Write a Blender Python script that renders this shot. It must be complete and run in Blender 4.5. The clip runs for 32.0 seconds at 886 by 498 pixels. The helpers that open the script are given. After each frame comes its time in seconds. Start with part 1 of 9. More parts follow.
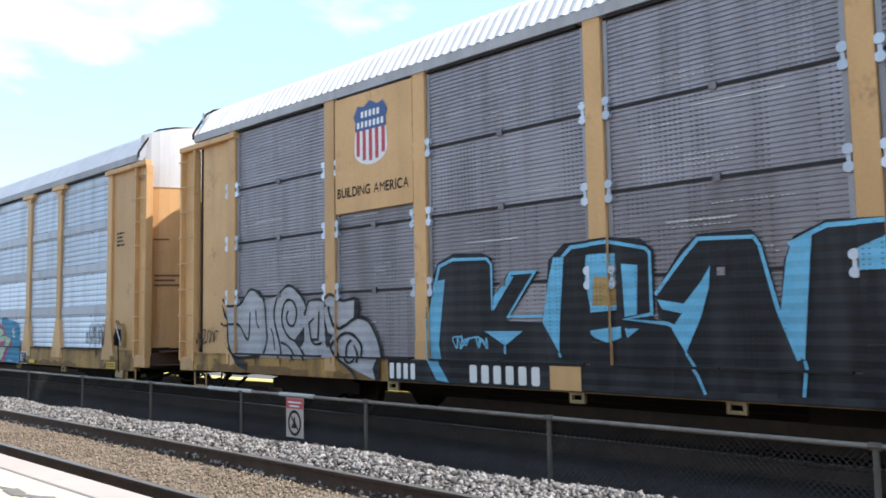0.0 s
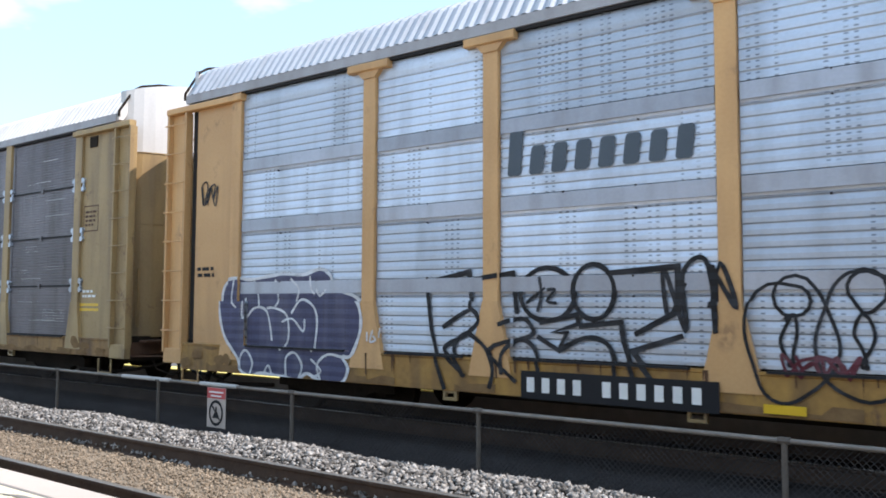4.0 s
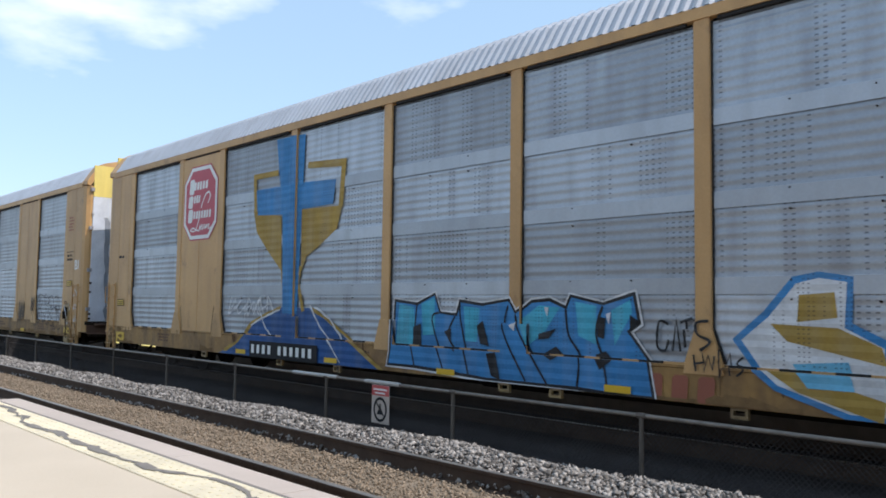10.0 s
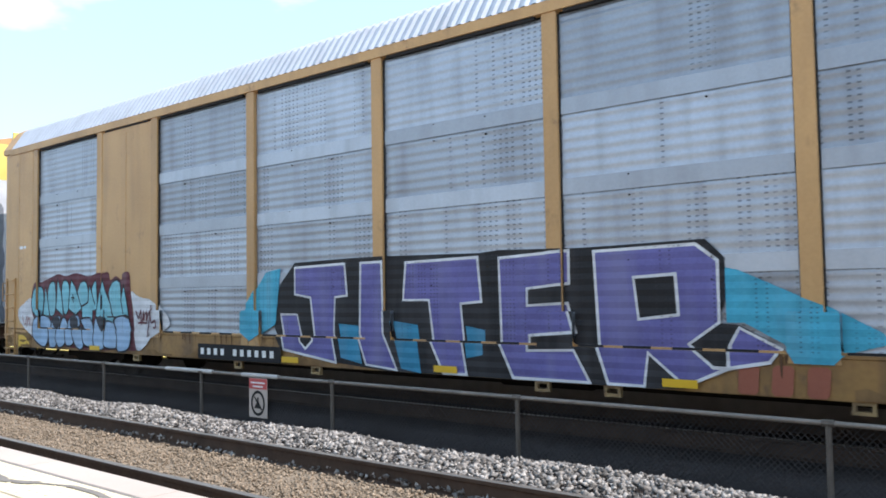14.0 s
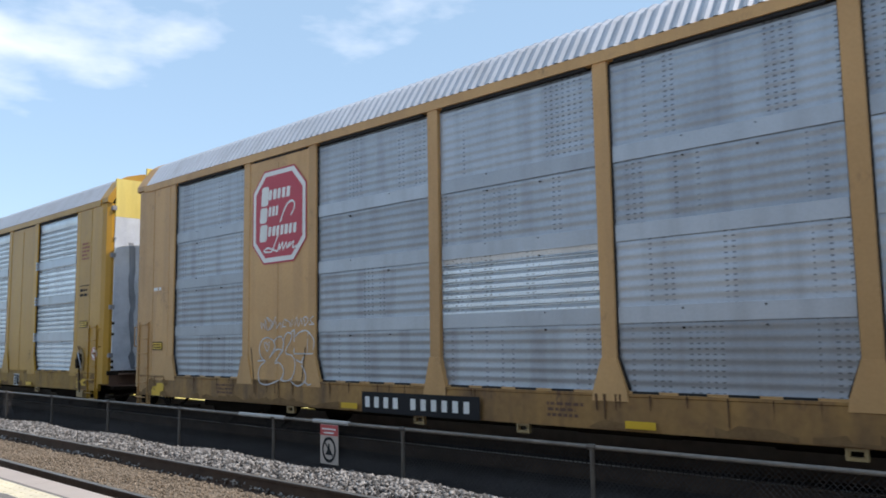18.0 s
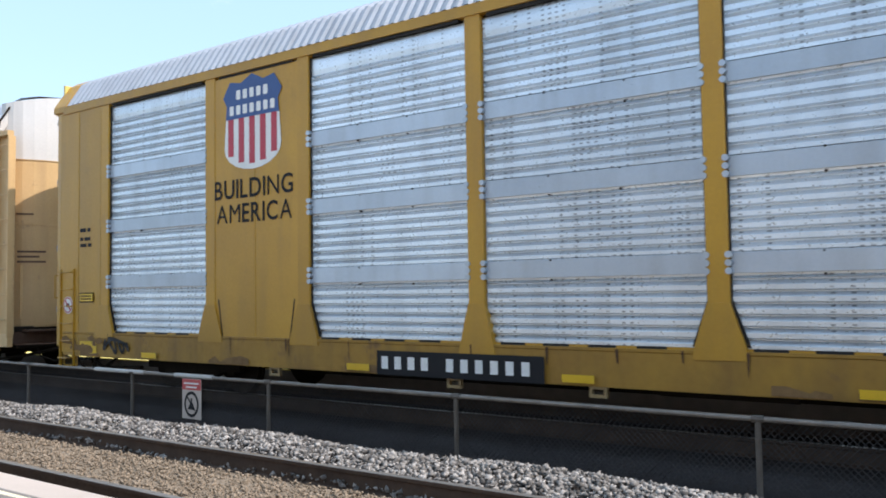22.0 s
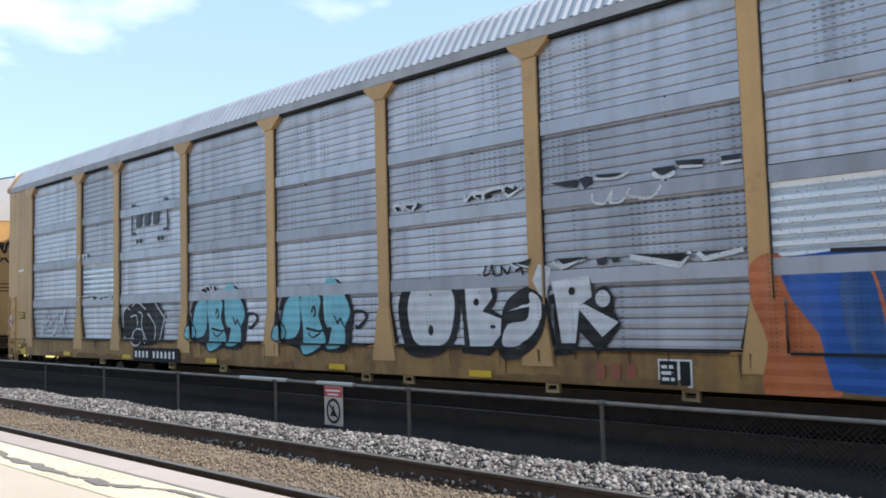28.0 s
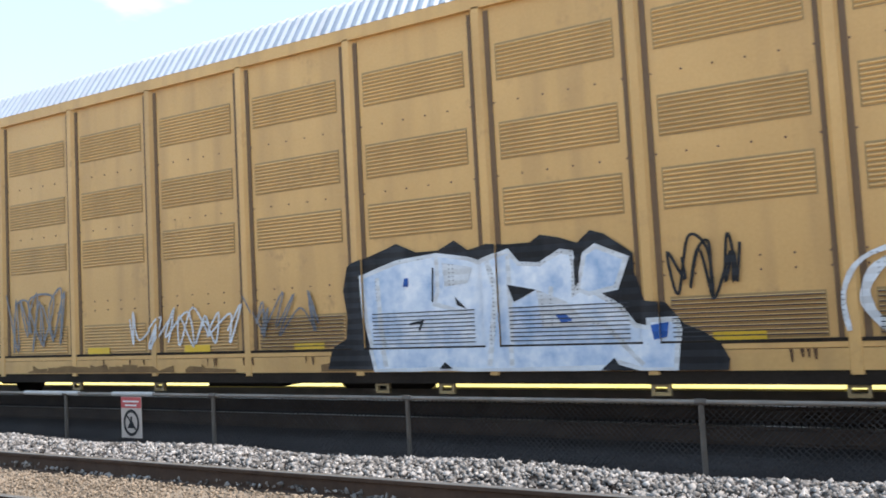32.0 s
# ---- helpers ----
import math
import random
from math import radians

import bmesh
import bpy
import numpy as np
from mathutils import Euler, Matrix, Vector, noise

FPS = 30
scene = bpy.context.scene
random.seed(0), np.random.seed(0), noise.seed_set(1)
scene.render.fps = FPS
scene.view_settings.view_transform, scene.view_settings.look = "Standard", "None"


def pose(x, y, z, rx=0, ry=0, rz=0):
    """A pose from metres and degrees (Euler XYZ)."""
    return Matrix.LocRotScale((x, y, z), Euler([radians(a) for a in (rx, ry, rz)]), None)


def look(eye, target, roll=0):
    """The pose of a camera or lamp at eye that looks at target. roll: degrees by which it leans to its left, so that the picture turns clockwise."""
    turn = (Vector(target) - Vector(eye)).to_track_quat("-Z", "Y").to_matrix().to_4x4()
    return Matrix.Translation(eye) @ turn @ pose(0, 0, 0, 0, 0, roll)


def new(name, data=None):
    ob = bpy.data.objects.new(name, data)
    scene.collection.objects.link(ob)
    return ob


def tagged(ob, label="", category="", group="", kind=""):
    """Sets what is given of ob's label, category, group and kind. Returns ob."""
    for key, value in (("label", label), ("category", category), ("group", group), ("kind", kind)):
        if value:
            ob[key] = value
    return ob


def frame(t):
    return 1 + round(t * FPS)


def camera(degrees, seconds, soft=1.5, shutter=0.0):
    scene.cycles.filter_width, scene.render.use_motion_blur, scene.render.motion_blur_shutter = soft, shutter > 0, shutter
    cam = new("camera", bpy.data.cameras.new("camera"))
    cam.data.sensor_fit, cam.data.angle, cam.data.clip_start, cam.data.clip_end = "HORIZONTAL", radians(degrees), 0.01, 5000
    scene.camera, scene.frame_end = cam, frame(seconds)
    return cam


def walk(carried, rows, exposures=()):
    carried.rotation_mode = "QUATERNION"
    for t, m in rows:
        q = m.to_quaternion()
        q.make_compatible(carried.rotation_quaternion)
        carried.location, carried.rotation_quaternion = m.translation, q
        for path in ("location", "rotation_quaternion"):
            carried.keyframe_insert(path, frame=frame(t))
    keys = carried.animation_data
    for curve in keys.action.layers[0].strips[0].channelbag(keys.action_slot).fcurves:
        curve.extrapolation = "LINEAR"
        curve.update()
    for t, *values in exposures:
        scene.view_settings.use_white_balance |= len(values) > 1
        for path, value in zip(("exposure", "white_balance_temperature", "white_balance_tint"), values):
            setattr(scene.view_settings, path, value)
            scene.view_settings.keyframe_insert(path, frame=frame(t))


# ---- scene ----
from mathutils.geometry import tessellate_polygon

# All distances in metres: x runs along the tracks with the train, y across them away from the viewer, z = 0 is the rail head.
def aim(x, y, z, turn, tilt, roll):
    """A camera pose: turned to the left of straight across the tracks, tilted up and leaned."""
    return pose(x, y, z, 90 + tilt, 0, turn) @ pose(0, 0, 0, 0, 0, roll)


cam = camera(56.61, 32.0, soft=1.75, shutter=0.06)
walk(cam, [
    (0, aim(0.210, 0.449, 1.497, 43.98, 4.80, -1.02)), (0.5, aim(0.103, 0.344, 1.528, 42.04, 3.48, -0.13)),
    (1, aim(0.107, 0.273, 1.549, 40.86, 2.08, 0.31)), (1.5, aim(0.063, 0.194, 1.566, 42.76, 3.58, 0.08)),
    (2, aim(0.024, 0.127, 1.583, 39.31, 3.76, -0.12)), (2.5, aim(0.079, 0.082, 1.562, 39.91, 2.34, -0.85)),
    (3, aim(0.054, 0.045, 1.551, 39.34, 4.81, -0.42)), (3.5, aim(0.060, 0.052, 1.562, 37.18, 2.77, 0.78)),
    (4, aim(0.042, 0.071, 1.576, 37.04, 3.89, 0.23)), (4.5, aim(0.010, 0.064, 1.572, 42.79, 3.67, -0.69)),
    (6.5, aim(0.029, 0.032, 1.582, 49.15, 2.83, 1.71)), (7, aim(0.020, 0.014, 1.590, 48.41, 2.54, 1.56)),
    (7.5, aim(0.038, 0.022, 1.601, 50.53, 3.80, 0.20)), (8, aim(0.011, 0.048, 1.639, 50.45, 4.56, 1.18)),
    (8.5, aim(0.098, 0.002, 1.632, 51.26, 4.65, 1.52)), (9, aim(0.076, -0.021, 1.634, 49.05, 4.25, 0.98)),
    (9.5, aim(-0.014, -0.006, 1.598, 49.04, 3.88, 1.34)), (10, aim(0.021, -0.087, 1.567, 47.42, 3.99, 0.82)),
    (10.5, aim(0.049, -0.069, 1.565, 46.08, 3.76, 2.07)), (11, aim(0.085, -0.058, 1.563, 45.50, 4.02, 1.48)),
    (11.5, aim(0.123, -0.016, 1.581, 45.32, 2.88, 0.58)), (12, aim(0.097, 0.015, 1.604, 45.02, 3.28, -0.54)),
    (12.5, aim(0.176, 0.047, 1.591, 45.01, 3.25, -3.48)), (13, aim(0.073, 0.082, 1.585, 36.83, 3.39, 1.15)),
    (13.5, aim(0.057, 0.059, 1.578, 39.47, 2.94, -0.93)), (15.5, aim(0.028, 0.045, 1.590, 38.53, 4.28, -0.10)),
    (16, aim(0.053, 0.049, 1.574, 30.66, 3.40, -0.34)), (16.5, aim(0.062, 0.038, 1.578, 26.16, 3.33, -0.29)),
    (17, aim(0.076, 0.029, 1.584, 30.77, 3.26, -0.29)), (17.5, aim(0.040, 0.025, 1.577, 37.18, 4.06, -0.51)),
    (18, aim(0.007, 0.021, 1.572, 44.04, 6.37, -0.81)), (18.5, aim(0.006, -0.003, 1.583, 49.24, 4.73, -0.96)),
    (19, aim(0.019, -0.007, 1.603, 49.48, 4.14, -0.59)), (19.5, aim(0.058, 0.008, 1.586, 45.67, 4.39, -0.59)),
    (20, aim(0.043, 0.041, 1.574, 40.51, 4.29, 0.25)), (20.5, aim(0.045, 0.050, 1.563, 39.38, 4.53, -0.08)),
    (21, aim(0.052, 0.062, 1.551, 35.03, 2.83, -0.41)), (21.5, aim(0.051, 0.073, 1.568, 32.20, 3.03, -0.11)),
    (22, aim(0.023, 0.078, 1.589, 35.21, 2.84, -0.88)), (22.5, aim(0.015, 0.052, 1.571, 37.17, 3.85, -0.42)),
    (23, aim(0.019, 0.028, 1.553, 37.22, 4.95, -0.26)), (23.5, aim(-0.020, 0.005, 1.545, 37.19, 5.34, 0.13)),
    (24, aim(0.019, -0.000, 1.542, 37.72, 4.21, -0.15)), (24.5, aim(0.031, 0.011, 1.546, 43.08, 3.60, -1.19)),
    (26.5, aim(-0.129, -0.071, 1.530, 44.50, 3.57, -0.78)), (27, aim(-0.214, -0.138, 1.526, 46.49, 2.17, -0.82)),
    (27.5, aim(-0.229, -0.158, 1.515, 43.00, 3.60, -1.26)), (28, aim(-0.230, -0.131, 1.523, 42.84, 3.90, -1.54)),
    (28.5, aim(-0.223, -0.133, 1.524, 43.12, 4.54, -0.01)), (29, aim(-0.238, -0.164, 1.520, 46.53, 2.85, -0.97)),
    (29.5, aim(-0.301, -0.157, 1.512, 45.40, 3.54, 0.28)), (30, aim(-0.230, -0.182, 1.505, 38.43, 4.89, 0.93)),
    (30.5, aim(-0.160, -0.170, 1.491, 29.03, 5.67, 0.42)), (31, aim(-0.123, -0.161, 1.468, 24.63, 5.28, 2.42)),
    (31.5, aim(-0.198, -0.123, 1.475, 20.81, 4.09, -2.19)), (31.8, aim(-0.155, -0.160, 1.470, 26.90, 3.85, -2.70)), (32, aim(-0.130, -0.183, 1.466, 29.67, 3.70, -3.04)),
], exposures=[(t, stops, 6500, 17) for t, stops in ((0, 1.25), (1, 1.3), (2, 1.2), (3, 1.15), (4, 1.3), (7, 1.02), (8, 0.72), (9, 0.55), (10, 0.72), (11, 0.8), (12, 0.95), (13, 1.36), (16, 1.22), (17, 1.55), (18, 0.6), (19, 0.66), (20, 0.86), (21, 0.98), (22, 1.08), (23, 0.98), (24, 1.3), (27, 0.72), (28, 0.95), (29, 0.95), (30, 1.0), (31, 1.05), (32, 1.45))])

# how far the train has rolled, by the second
TRAVEL = [
    (0, 5.65), (1, 13.14), (2, 20.81), (3, 28.63), (4, 36.20), (4.5, 39.97), (6.5, 55.10), (7, 58.90),
    (8, 66.45), (9, 74.09), (10, 81.81), (11, 89.38), (12, 97.01), (13, 104.98), (13.5, 108.84), (15.5, 124.01),
    (16, 127.91), (17, 135.71), (18, 143.41), (19, 151.02), (20, 158.91), (21, 166.62), (22, 174.31), (23, 182.10),
    (24, 190.02), (24.5, 193.90), (26.5, 209.42), (27, 213.30), (28, 221.12), (29, 228.96), (30, 236.91), (31, 245.08),
    (32, 253.00),
]

# ---- light ----
SUN_WAY = Vector((0.83, 0.24, 1.0)).normalized()
world = bpy.data.worlds.new("sky")
scene.world = world
world.use_nodes = True
wn, wl = world.node_tree.nodes, world.node_tree.links
wn.clear()
sky = wn.new("ShaderNodeTexSky")
sky.sky_type, sky.sun_disc = "NISHITA", False
sky.sun_elevation = math.asin(SUN_WAY.z)
sky.sun_rotation = math.atan2(SUN_WAY.x, SUN_WAY.y)
sky.air_density, sky.dust_density, sky.ozone_density = 1.0, 0.9, 1.0
coord = wn.new("ShaderNodeTexCoord")
stretch = wn.new("ShaderNodeMapping")
stretch.inputs["Scale"].default_value = (1.0, 1.0, 2.6)
stretch.inputs["Location"].default_value = (0.35, 0.1, -0.12)
stretch.inputs["Rotation"].default_value = (0, 0, radians(-15))
puffs = wn.new("ShaderNodeTexNoise")
puffs.inputs["Scale"].default_value, puffs.inputs["Detail"].default_value, puffs.inputs["Roughness"].default_value = 3.1, 7, 0.5
cover = wn.new("ShaderNodeValToRGB")
cover.color_ramp.elements[0].position, cover.color_ramp.elements[1].position = 0.56, 0.74
mix = wn.new("ShaderNodeMix")
mix.data_type = "RGBA"
mix.inputs[7].default_value = (6.1, 6.6, 7.0, 1)
wl.new(coord.outputs["Generated"], stretch.inputs["Vector"])
wl.new(stretch.outputs[0], puffs.inputs["Vector"])
wl.new(puffs.outputs[0], cover.inputs[0])
haze = wn.new("ShaderNodeMix")
haze.data_type = "RGBA"
haze.inputs[0].default_value = 0.6
haze.inputs[7].default_value = (2.5, 3.9, 5.0, 1)
wl.new(sky.outputs[0], haze.inputs[6])
wl.new(cover.outputs[0], mix.inputs[0])
wl.new(haze.outputs[2], mix.inputs[6])
back = wn.new("ShaderNodeBackground")
back.inputs["Strength"].default_value = 0.13
wl.new(mix.outputs[2], back.inputs["Color"])
wout = wn.new("ShaderNodeOutputWorld")
wl.new(back.outputs[0], wout.inputs["Surface"])

sun = new("sun", bpy.data.lights.new("sun", "SUN"))
sun.data.energy, sun.data.angle, sun.data.color = 2.6, radians(0.55), (1.0, 0.95, 0.87)
sun.matrix_world = look(SUN_WAY * 60, (0, 0, 0))


# ---- materials ----
def paint(name, a, b, rough=0.5, metal=0.0, coarse=1.2, fine=30.0, bump=0.0, streak=0.0, dirt=(0.12, 0.09, 0.06), spots=None, seed=True, island=False, spread=0.1, ribs=0.0, wear=0.0, gloss=0.5, spots_from=None):
    """A surface that varies between the colours a and b in large patches and fine grain, with downward streaks of dirt.
    spots: (cluster, dash, row) of small dark slots in a sheet."""
    m = bpy.data.materials.new(name)
    m.use_nodes = True
    n, l = m.node_tree.nodes, m.node_tree.links
    bsdf = n["Principled BSDF"]
    tc = n.new("ShaderNodeTexCoord")
    vec = tc.outputs["Object"]
    info = n.new("ShaderNodeObjectInfo")
    if seed:
        add = n.new("ShaderNodeVectorMath")
        add.operation = "ADD"
        spreadv = n.new("ShaderNodeVectorMath")
        spreadv.operation = "SCALE"
        spreadv.inputs["Scale"].default_value = 37.0
        comb = n.new("ShaderNodeCombineXYZ")
        for i in range(3):
            l.new(info.outputs["Random"], comb.inputs[i])
        l.new(comb.outputs[0], spreadv.inputs[0])
        l.new(tc.outputs["Object"], add.inputs[0])
        l.new(spreadv.outputs[0], add.inputs[1])
        vec = add.outputs[0]

    def noise_tex(scale, stretchz=1.0, detail=4):
        t = n.new("ShaderNodeTexNoise")
        t.inputs["Scale"].default_value, t.inputs["Detail"].default_value = scale, detail
        if stretchz != 1.0:
            mp = n.new("ShaderNodeMapping")
            mp.inputs["Scale"].default_value = (1, 1, stretchz)
            l.new(vec, mp.inputs[0])
            l.new(mp.outputs[0], t.inputs["Vector"])
        else:
            l.new(vec, t.inputs["Vector"])
        return t.outputs[0]

    def ramp(out, lo, hi):
        r = n.new("ShaderNodeMapRange")
        r.inputs[1].default_value, r.inputs[2].default_value = lo, hi
        l.new(out, r.inputs[0])
        return r.outputs[0]

    def blend(fac, c0, c1):
        x = n.new("ShaderNodeMix")
        x.data_type = "RGBA"
        for socket, value in ((x.inputs[0], fac), (x.inputs[6], c0), (x.inputs[7], c1)):
            if isinstance(value, (tuple, list)):
                socket.default_value = (*value, 1) if len(value) == 3 else value
            elif isinstance(value, float):
                socket.default_value = value
            else:
                l.new(value, socket)
        return x.outputs[2]

    def calc(op, u, v):
        x = n.new("ShaderNodeMath")
        x.operation = op
        for socket, value in zip(x.inputs, (u, v)):
            if isinstance(value, (int, float)):
                socket.default_value = value
            else:
                l.new(value, socket)
        return x.outputs[0]

    big = ramp(noise_tex(coarse), 0.3, 0.7)
    grain = ramp(noise_tex(fine, detail=6), 0.25, 0.75)
    col = blend(calc("ADD", calc("MULTIPLY", big, 0.65), calc("MULTIPLY", grain, 0.35)), a, b)
    # each piece a little lighter or darker than the next
    if spread:
        pick = info.outputs["Random"]
        if island:
            geo = n.new("ShaderNodeNewGeometry")
            pick = geo.outputs["Random Per Island"]
        hsv = n.new("ShaderNodeHueSaturation")
        l.new(calc("ADD", calc("MULTIPLY", pick, 2 * spread), 1 - spread), hsv.inputs["Value"])
        l.new(col, hsv.inputs["Color"])
        col = hsv.outputs[0]
    if streak:
        runs = calc("MULTIPLY", ramp(noise_tex(3.4, 0.12, 2), 0.46, 0.76), streak)
        col = blend(runs, col, dirt)
    if wear:
        flakes = calc("MULTIPLY", ramp(noise_tex(2.3, 1.0, 9), 0.60, 0.72), ramp(noise_tex(21.0, 0.6, 5), 0.42, 0.62))
        col = blend(calc("MULTIPLY", flakes, wear), col, (0.12, 0.06, 0.032))
    if spots:
        cluster, dash, row = spots
        sep = n.new("ShaderNodeSeparateXYZ")
        l.new(tc.outputs["Object"], sep.inputs[0])

        def chance(value, shift):
            w = n.new("ShaderNodeTexWhiteNoise")
            w.noise_dimensions = "2D"
            xy = n.new("ShaderNodeCombineXYZ")
            l.new(calc("FLOOR", value, 0), xy.inputs[0])
            l.new(calc("ADD", calc("MULTIPLY", info.outputs["Random"], 91.0), shift), xy.inputs[1])
            l.new(xy.outputs[0], w.inputs["Vector"])
            return w.outputs["Value"]

        along, up = calc("ADD", sep.outputs[0], 50.0), calc("ADD", sep.outputs[2], 50.0)
        fx = calc("FRACT", calc("MULTIPLY", along, 1 / dash), 0)
        fz = calc("FRACT", calc("MULTIPLY", up, 1 / row), 0)
        some = calc("MULTIPLY", calc("GREATER_THAN", chance(calc("MULTIPLY", along, 1 / dash), 3.0), 0.42), calc("GREATER_THAN", chance(calc("MULTIPLY", along, 1 / cluster), 7.0), 0.45))
        patchy = ramp(noise_tex(1.9, 2.0, 2), 0.3, 0.5)
        holes = calc("MULTIPLY", calc("MULTIPLY", calc("MULTIPLY", calc("LESS_THAN", fx, 0.45), calc("LESS_THAN", fz, 0.3)), some), patchy)
        if spots_from is not None:
            holes = calc("MULTIPLY", holes, calc("GREATER_THAN", sep.outputs[2], spots_from))
        col = blend(calc("MULTIPLY", holes, 0.6), col, (0.03, 0.03, 0.035))
    l.new(col, bsdf.inputs["Base Color"])
    bsdf.inputs["Metallic"].default_value = metal
    bsdf.inputs["Specular IOR Level"].default_value = gloss
    l.new(calc("ADD", calc("MULTIPLY", grain, 0.16), rough - 0.08), bsdf.inputs["Roughness"])
    if ribs:
        sep2 = n.new("ShaderNodeSeparateXYZ")
        l.new(tc.outputs["Object"], sep2.inputs[0])
        wave = calc("ABSOLUTE", calc("SUBTRACT", calc("FRACT", calc("MULTIPLY", calc("ADD", sep2.outputs[2], 20.0), 1 / ribs), 0), 0.5), 0)
        rb = n.new("ShaderNodeBump")
        rb.inputs["Strength"].default_value, rb.inputs["Distance"].default_value = 0.3, ribs * 0.4
        l.new(wave, rb.inputs["Height"])
        l.new(rb.outputs[0], bsdf.inputs["Normal"])
    if bump:
        bp = n.new("ShaderNodeBump")
        bp.inputs["Strength"].default_value, bp.inputs["Distance"].default_value = 0.6, bump
        l.new(noise_tex(fine * 1.5, detail=5), bp.inputs["Height"])
        l.new(bp.outputs[0], bsdf.inputs["Normal"])
    return m


def plain(name, c, rough=0.5, metal=0.0):
    return paint(name, c, tuple(v * 0.82 for v in c), rough, metal, coarse=2.0, fine=45.0, spread=0.0)


GOLD = paint("weathered_gold_paint", (0.555, 0.325, 0.13), (0.415, 0.235, 0.088), 0.5, coarse=0.9, streak=0.24, dirt=(0.15, 0.085, 0.045), wear=0.5)
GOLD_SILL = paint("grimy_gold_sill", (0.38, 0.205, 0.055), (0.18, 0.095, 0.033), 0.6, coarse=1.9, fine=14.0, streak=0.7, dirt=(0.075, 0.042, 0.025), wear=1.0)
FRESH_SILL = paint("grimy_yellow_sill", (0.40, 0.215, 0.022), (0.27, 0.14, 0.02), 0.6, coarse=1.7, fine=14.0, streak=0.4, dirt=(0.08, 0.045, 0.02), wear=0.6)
DULL = paint("dirty_gold_paint", (0.40, 0.275, 0.12), (0.27, 0.18, 0.08), 0.55, coarse=1.1, streak=0.6, dirt=(0.1, 0.065, 0.04), wear=0.9)
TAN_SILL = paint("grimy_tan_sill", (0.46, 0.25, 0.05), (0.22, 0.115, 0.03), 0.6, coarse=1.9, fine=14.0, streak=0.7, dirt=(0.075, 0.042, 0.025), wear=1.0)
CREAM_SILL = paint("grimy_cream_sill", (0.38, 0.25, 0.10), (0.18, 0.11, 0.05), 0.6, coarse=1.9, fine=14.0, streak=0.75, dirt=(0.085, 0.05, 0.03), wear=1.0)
TAN = paint("faded_tan_paint", (0.62, 0.365, 0.155), (0.492, 0.275, 0.108), 0.55, coarse=0.9, streak=0.24, dirt=(0.15, 0.085, 0.045), wear=0.5)
FRESH = paint("fresh_yellow_paint", (0.48, 0.255, 0.018), (0.36, 0.185, 0.014), 0.4, coarse=0.8, streak=0.22, dirt=(0.15, 0.085, 0.045), wear=0.15)
CREAM = paint("pale_cream_paint", (0.61, 0.405, 0.19), (0.49, 0.312, 0.137), 0.55, coarse=0.9, streak=0.24, dirt=(0.15, 0.085, 0.045), wear=0.45)
STRAW = paint("straw_yellow_paint", (0.645, 0.377, 0.133), (0.52, 0.294, 0.096), 0.55, coarse=0.7, streak=0.24, dirt=(0.15, 0.085, 0.045), wear=0.3)
SILVER = paint("galvanised_sheet", (0.545, 0.597, 0.67), (0.42, 0.462, 0.52), 0.42, 0.5, coarse=0.8, streak=0.35, dirt=(0.16, 0.155, 0.16), spots=(0.36, 0.088, 0.058), spread=0.22)
BRIGHT = paint("clean_galvanised_sheet", (0.73, 0.79, 0.84), (0.575, 0.635, 0.69), 0.32, 0.6, coarse=0.9, streak=0.18, spots=(0.36, 0.088, 0.058), spread=0.14)
BLUED = paint("dull_galvanised_sheet", (0.398, 0.435, 0.478), (0.285, 0.312, 0.345), 0.43, 0.55, coarse=0.7, streak=0.38, dirt=(0.12, 0.115, 0.12), spots=(0.36, 0.088, 0.058), spread=0.22)
WEATHERED_SHEET = paint("weathered_galvanised_sheet", (0.5, 0.5, 0.53), (0.34, 0.34, 0.365), 0.42, 0.6, coarse=0.8, streak=0.45, dirt=(0.12, 0.115, 0.115), spots=(0.36, 0.088, 0.058), spread=0.26)
SLATE = paint("aged_dark_sheet", (0.245, 0.225, 0.235), (0.145, 0.13, 0.138), 0.48, 0.55, coarse=0.8, streak=0.5, dirt=(0.085, 0.065, 0.055), spots=(0.3, 0.06, 0.052), spread=0.2)
SLATE_PALE = paint("aged_grey_violet_sheet", (0.32, 0.30, 0.322), (0.205, 0.192, 0.208), 0.48, 0.55, coarse=0.8, streak=0.45, dirt=(0.1, 0.08, 0.07), spots=(0.3, 0.06, 0.052), spread=0.2)
GREY = paint("aged_grey_sheet", (0.295, 0.277, 0.29), (0.195, 0.183, 0.191), 0.48, 0.58, coarse=0.7, streak=0.38, dirt=(0.11, 0.09, 0.08), spots=(0.36, 0.088, 0.058), spread=0.18)
ZINC_STRIP = paint("smooth_zinc_strip", (0.48, 0.54, 0.6), (0.38, 0.43, 0.49), 0.35, 0.4, coarse=0.7, streak=0.2, spread=0.1)
BLUED_STRIP = paint("smooth_bluish_strip", (0.42, 0.458, 0.50), (0.34, 0.372, 0.41), 0.45, 0.4, coarse=0.7, streak=0.3, dirt=(0.2, 0.2, 0.21), spread=0.14)
SILVER_STRIP = paint("dull_zinc_strip", (0.41, 0.43, 0.48), (0.32, 0.34, 0.38), 0.45, 0.4, coarse=0.7, streak=0.35, spread=0.15)
GREY_STRIP = paint("dull_edge_strip", (0.33, 0.33, 0.35), (0.22, 0.22, 0.235), 0.55, 0.3, coarse=2.0, streak=0.5, dirt=(0.12, 0.1, 0.09))
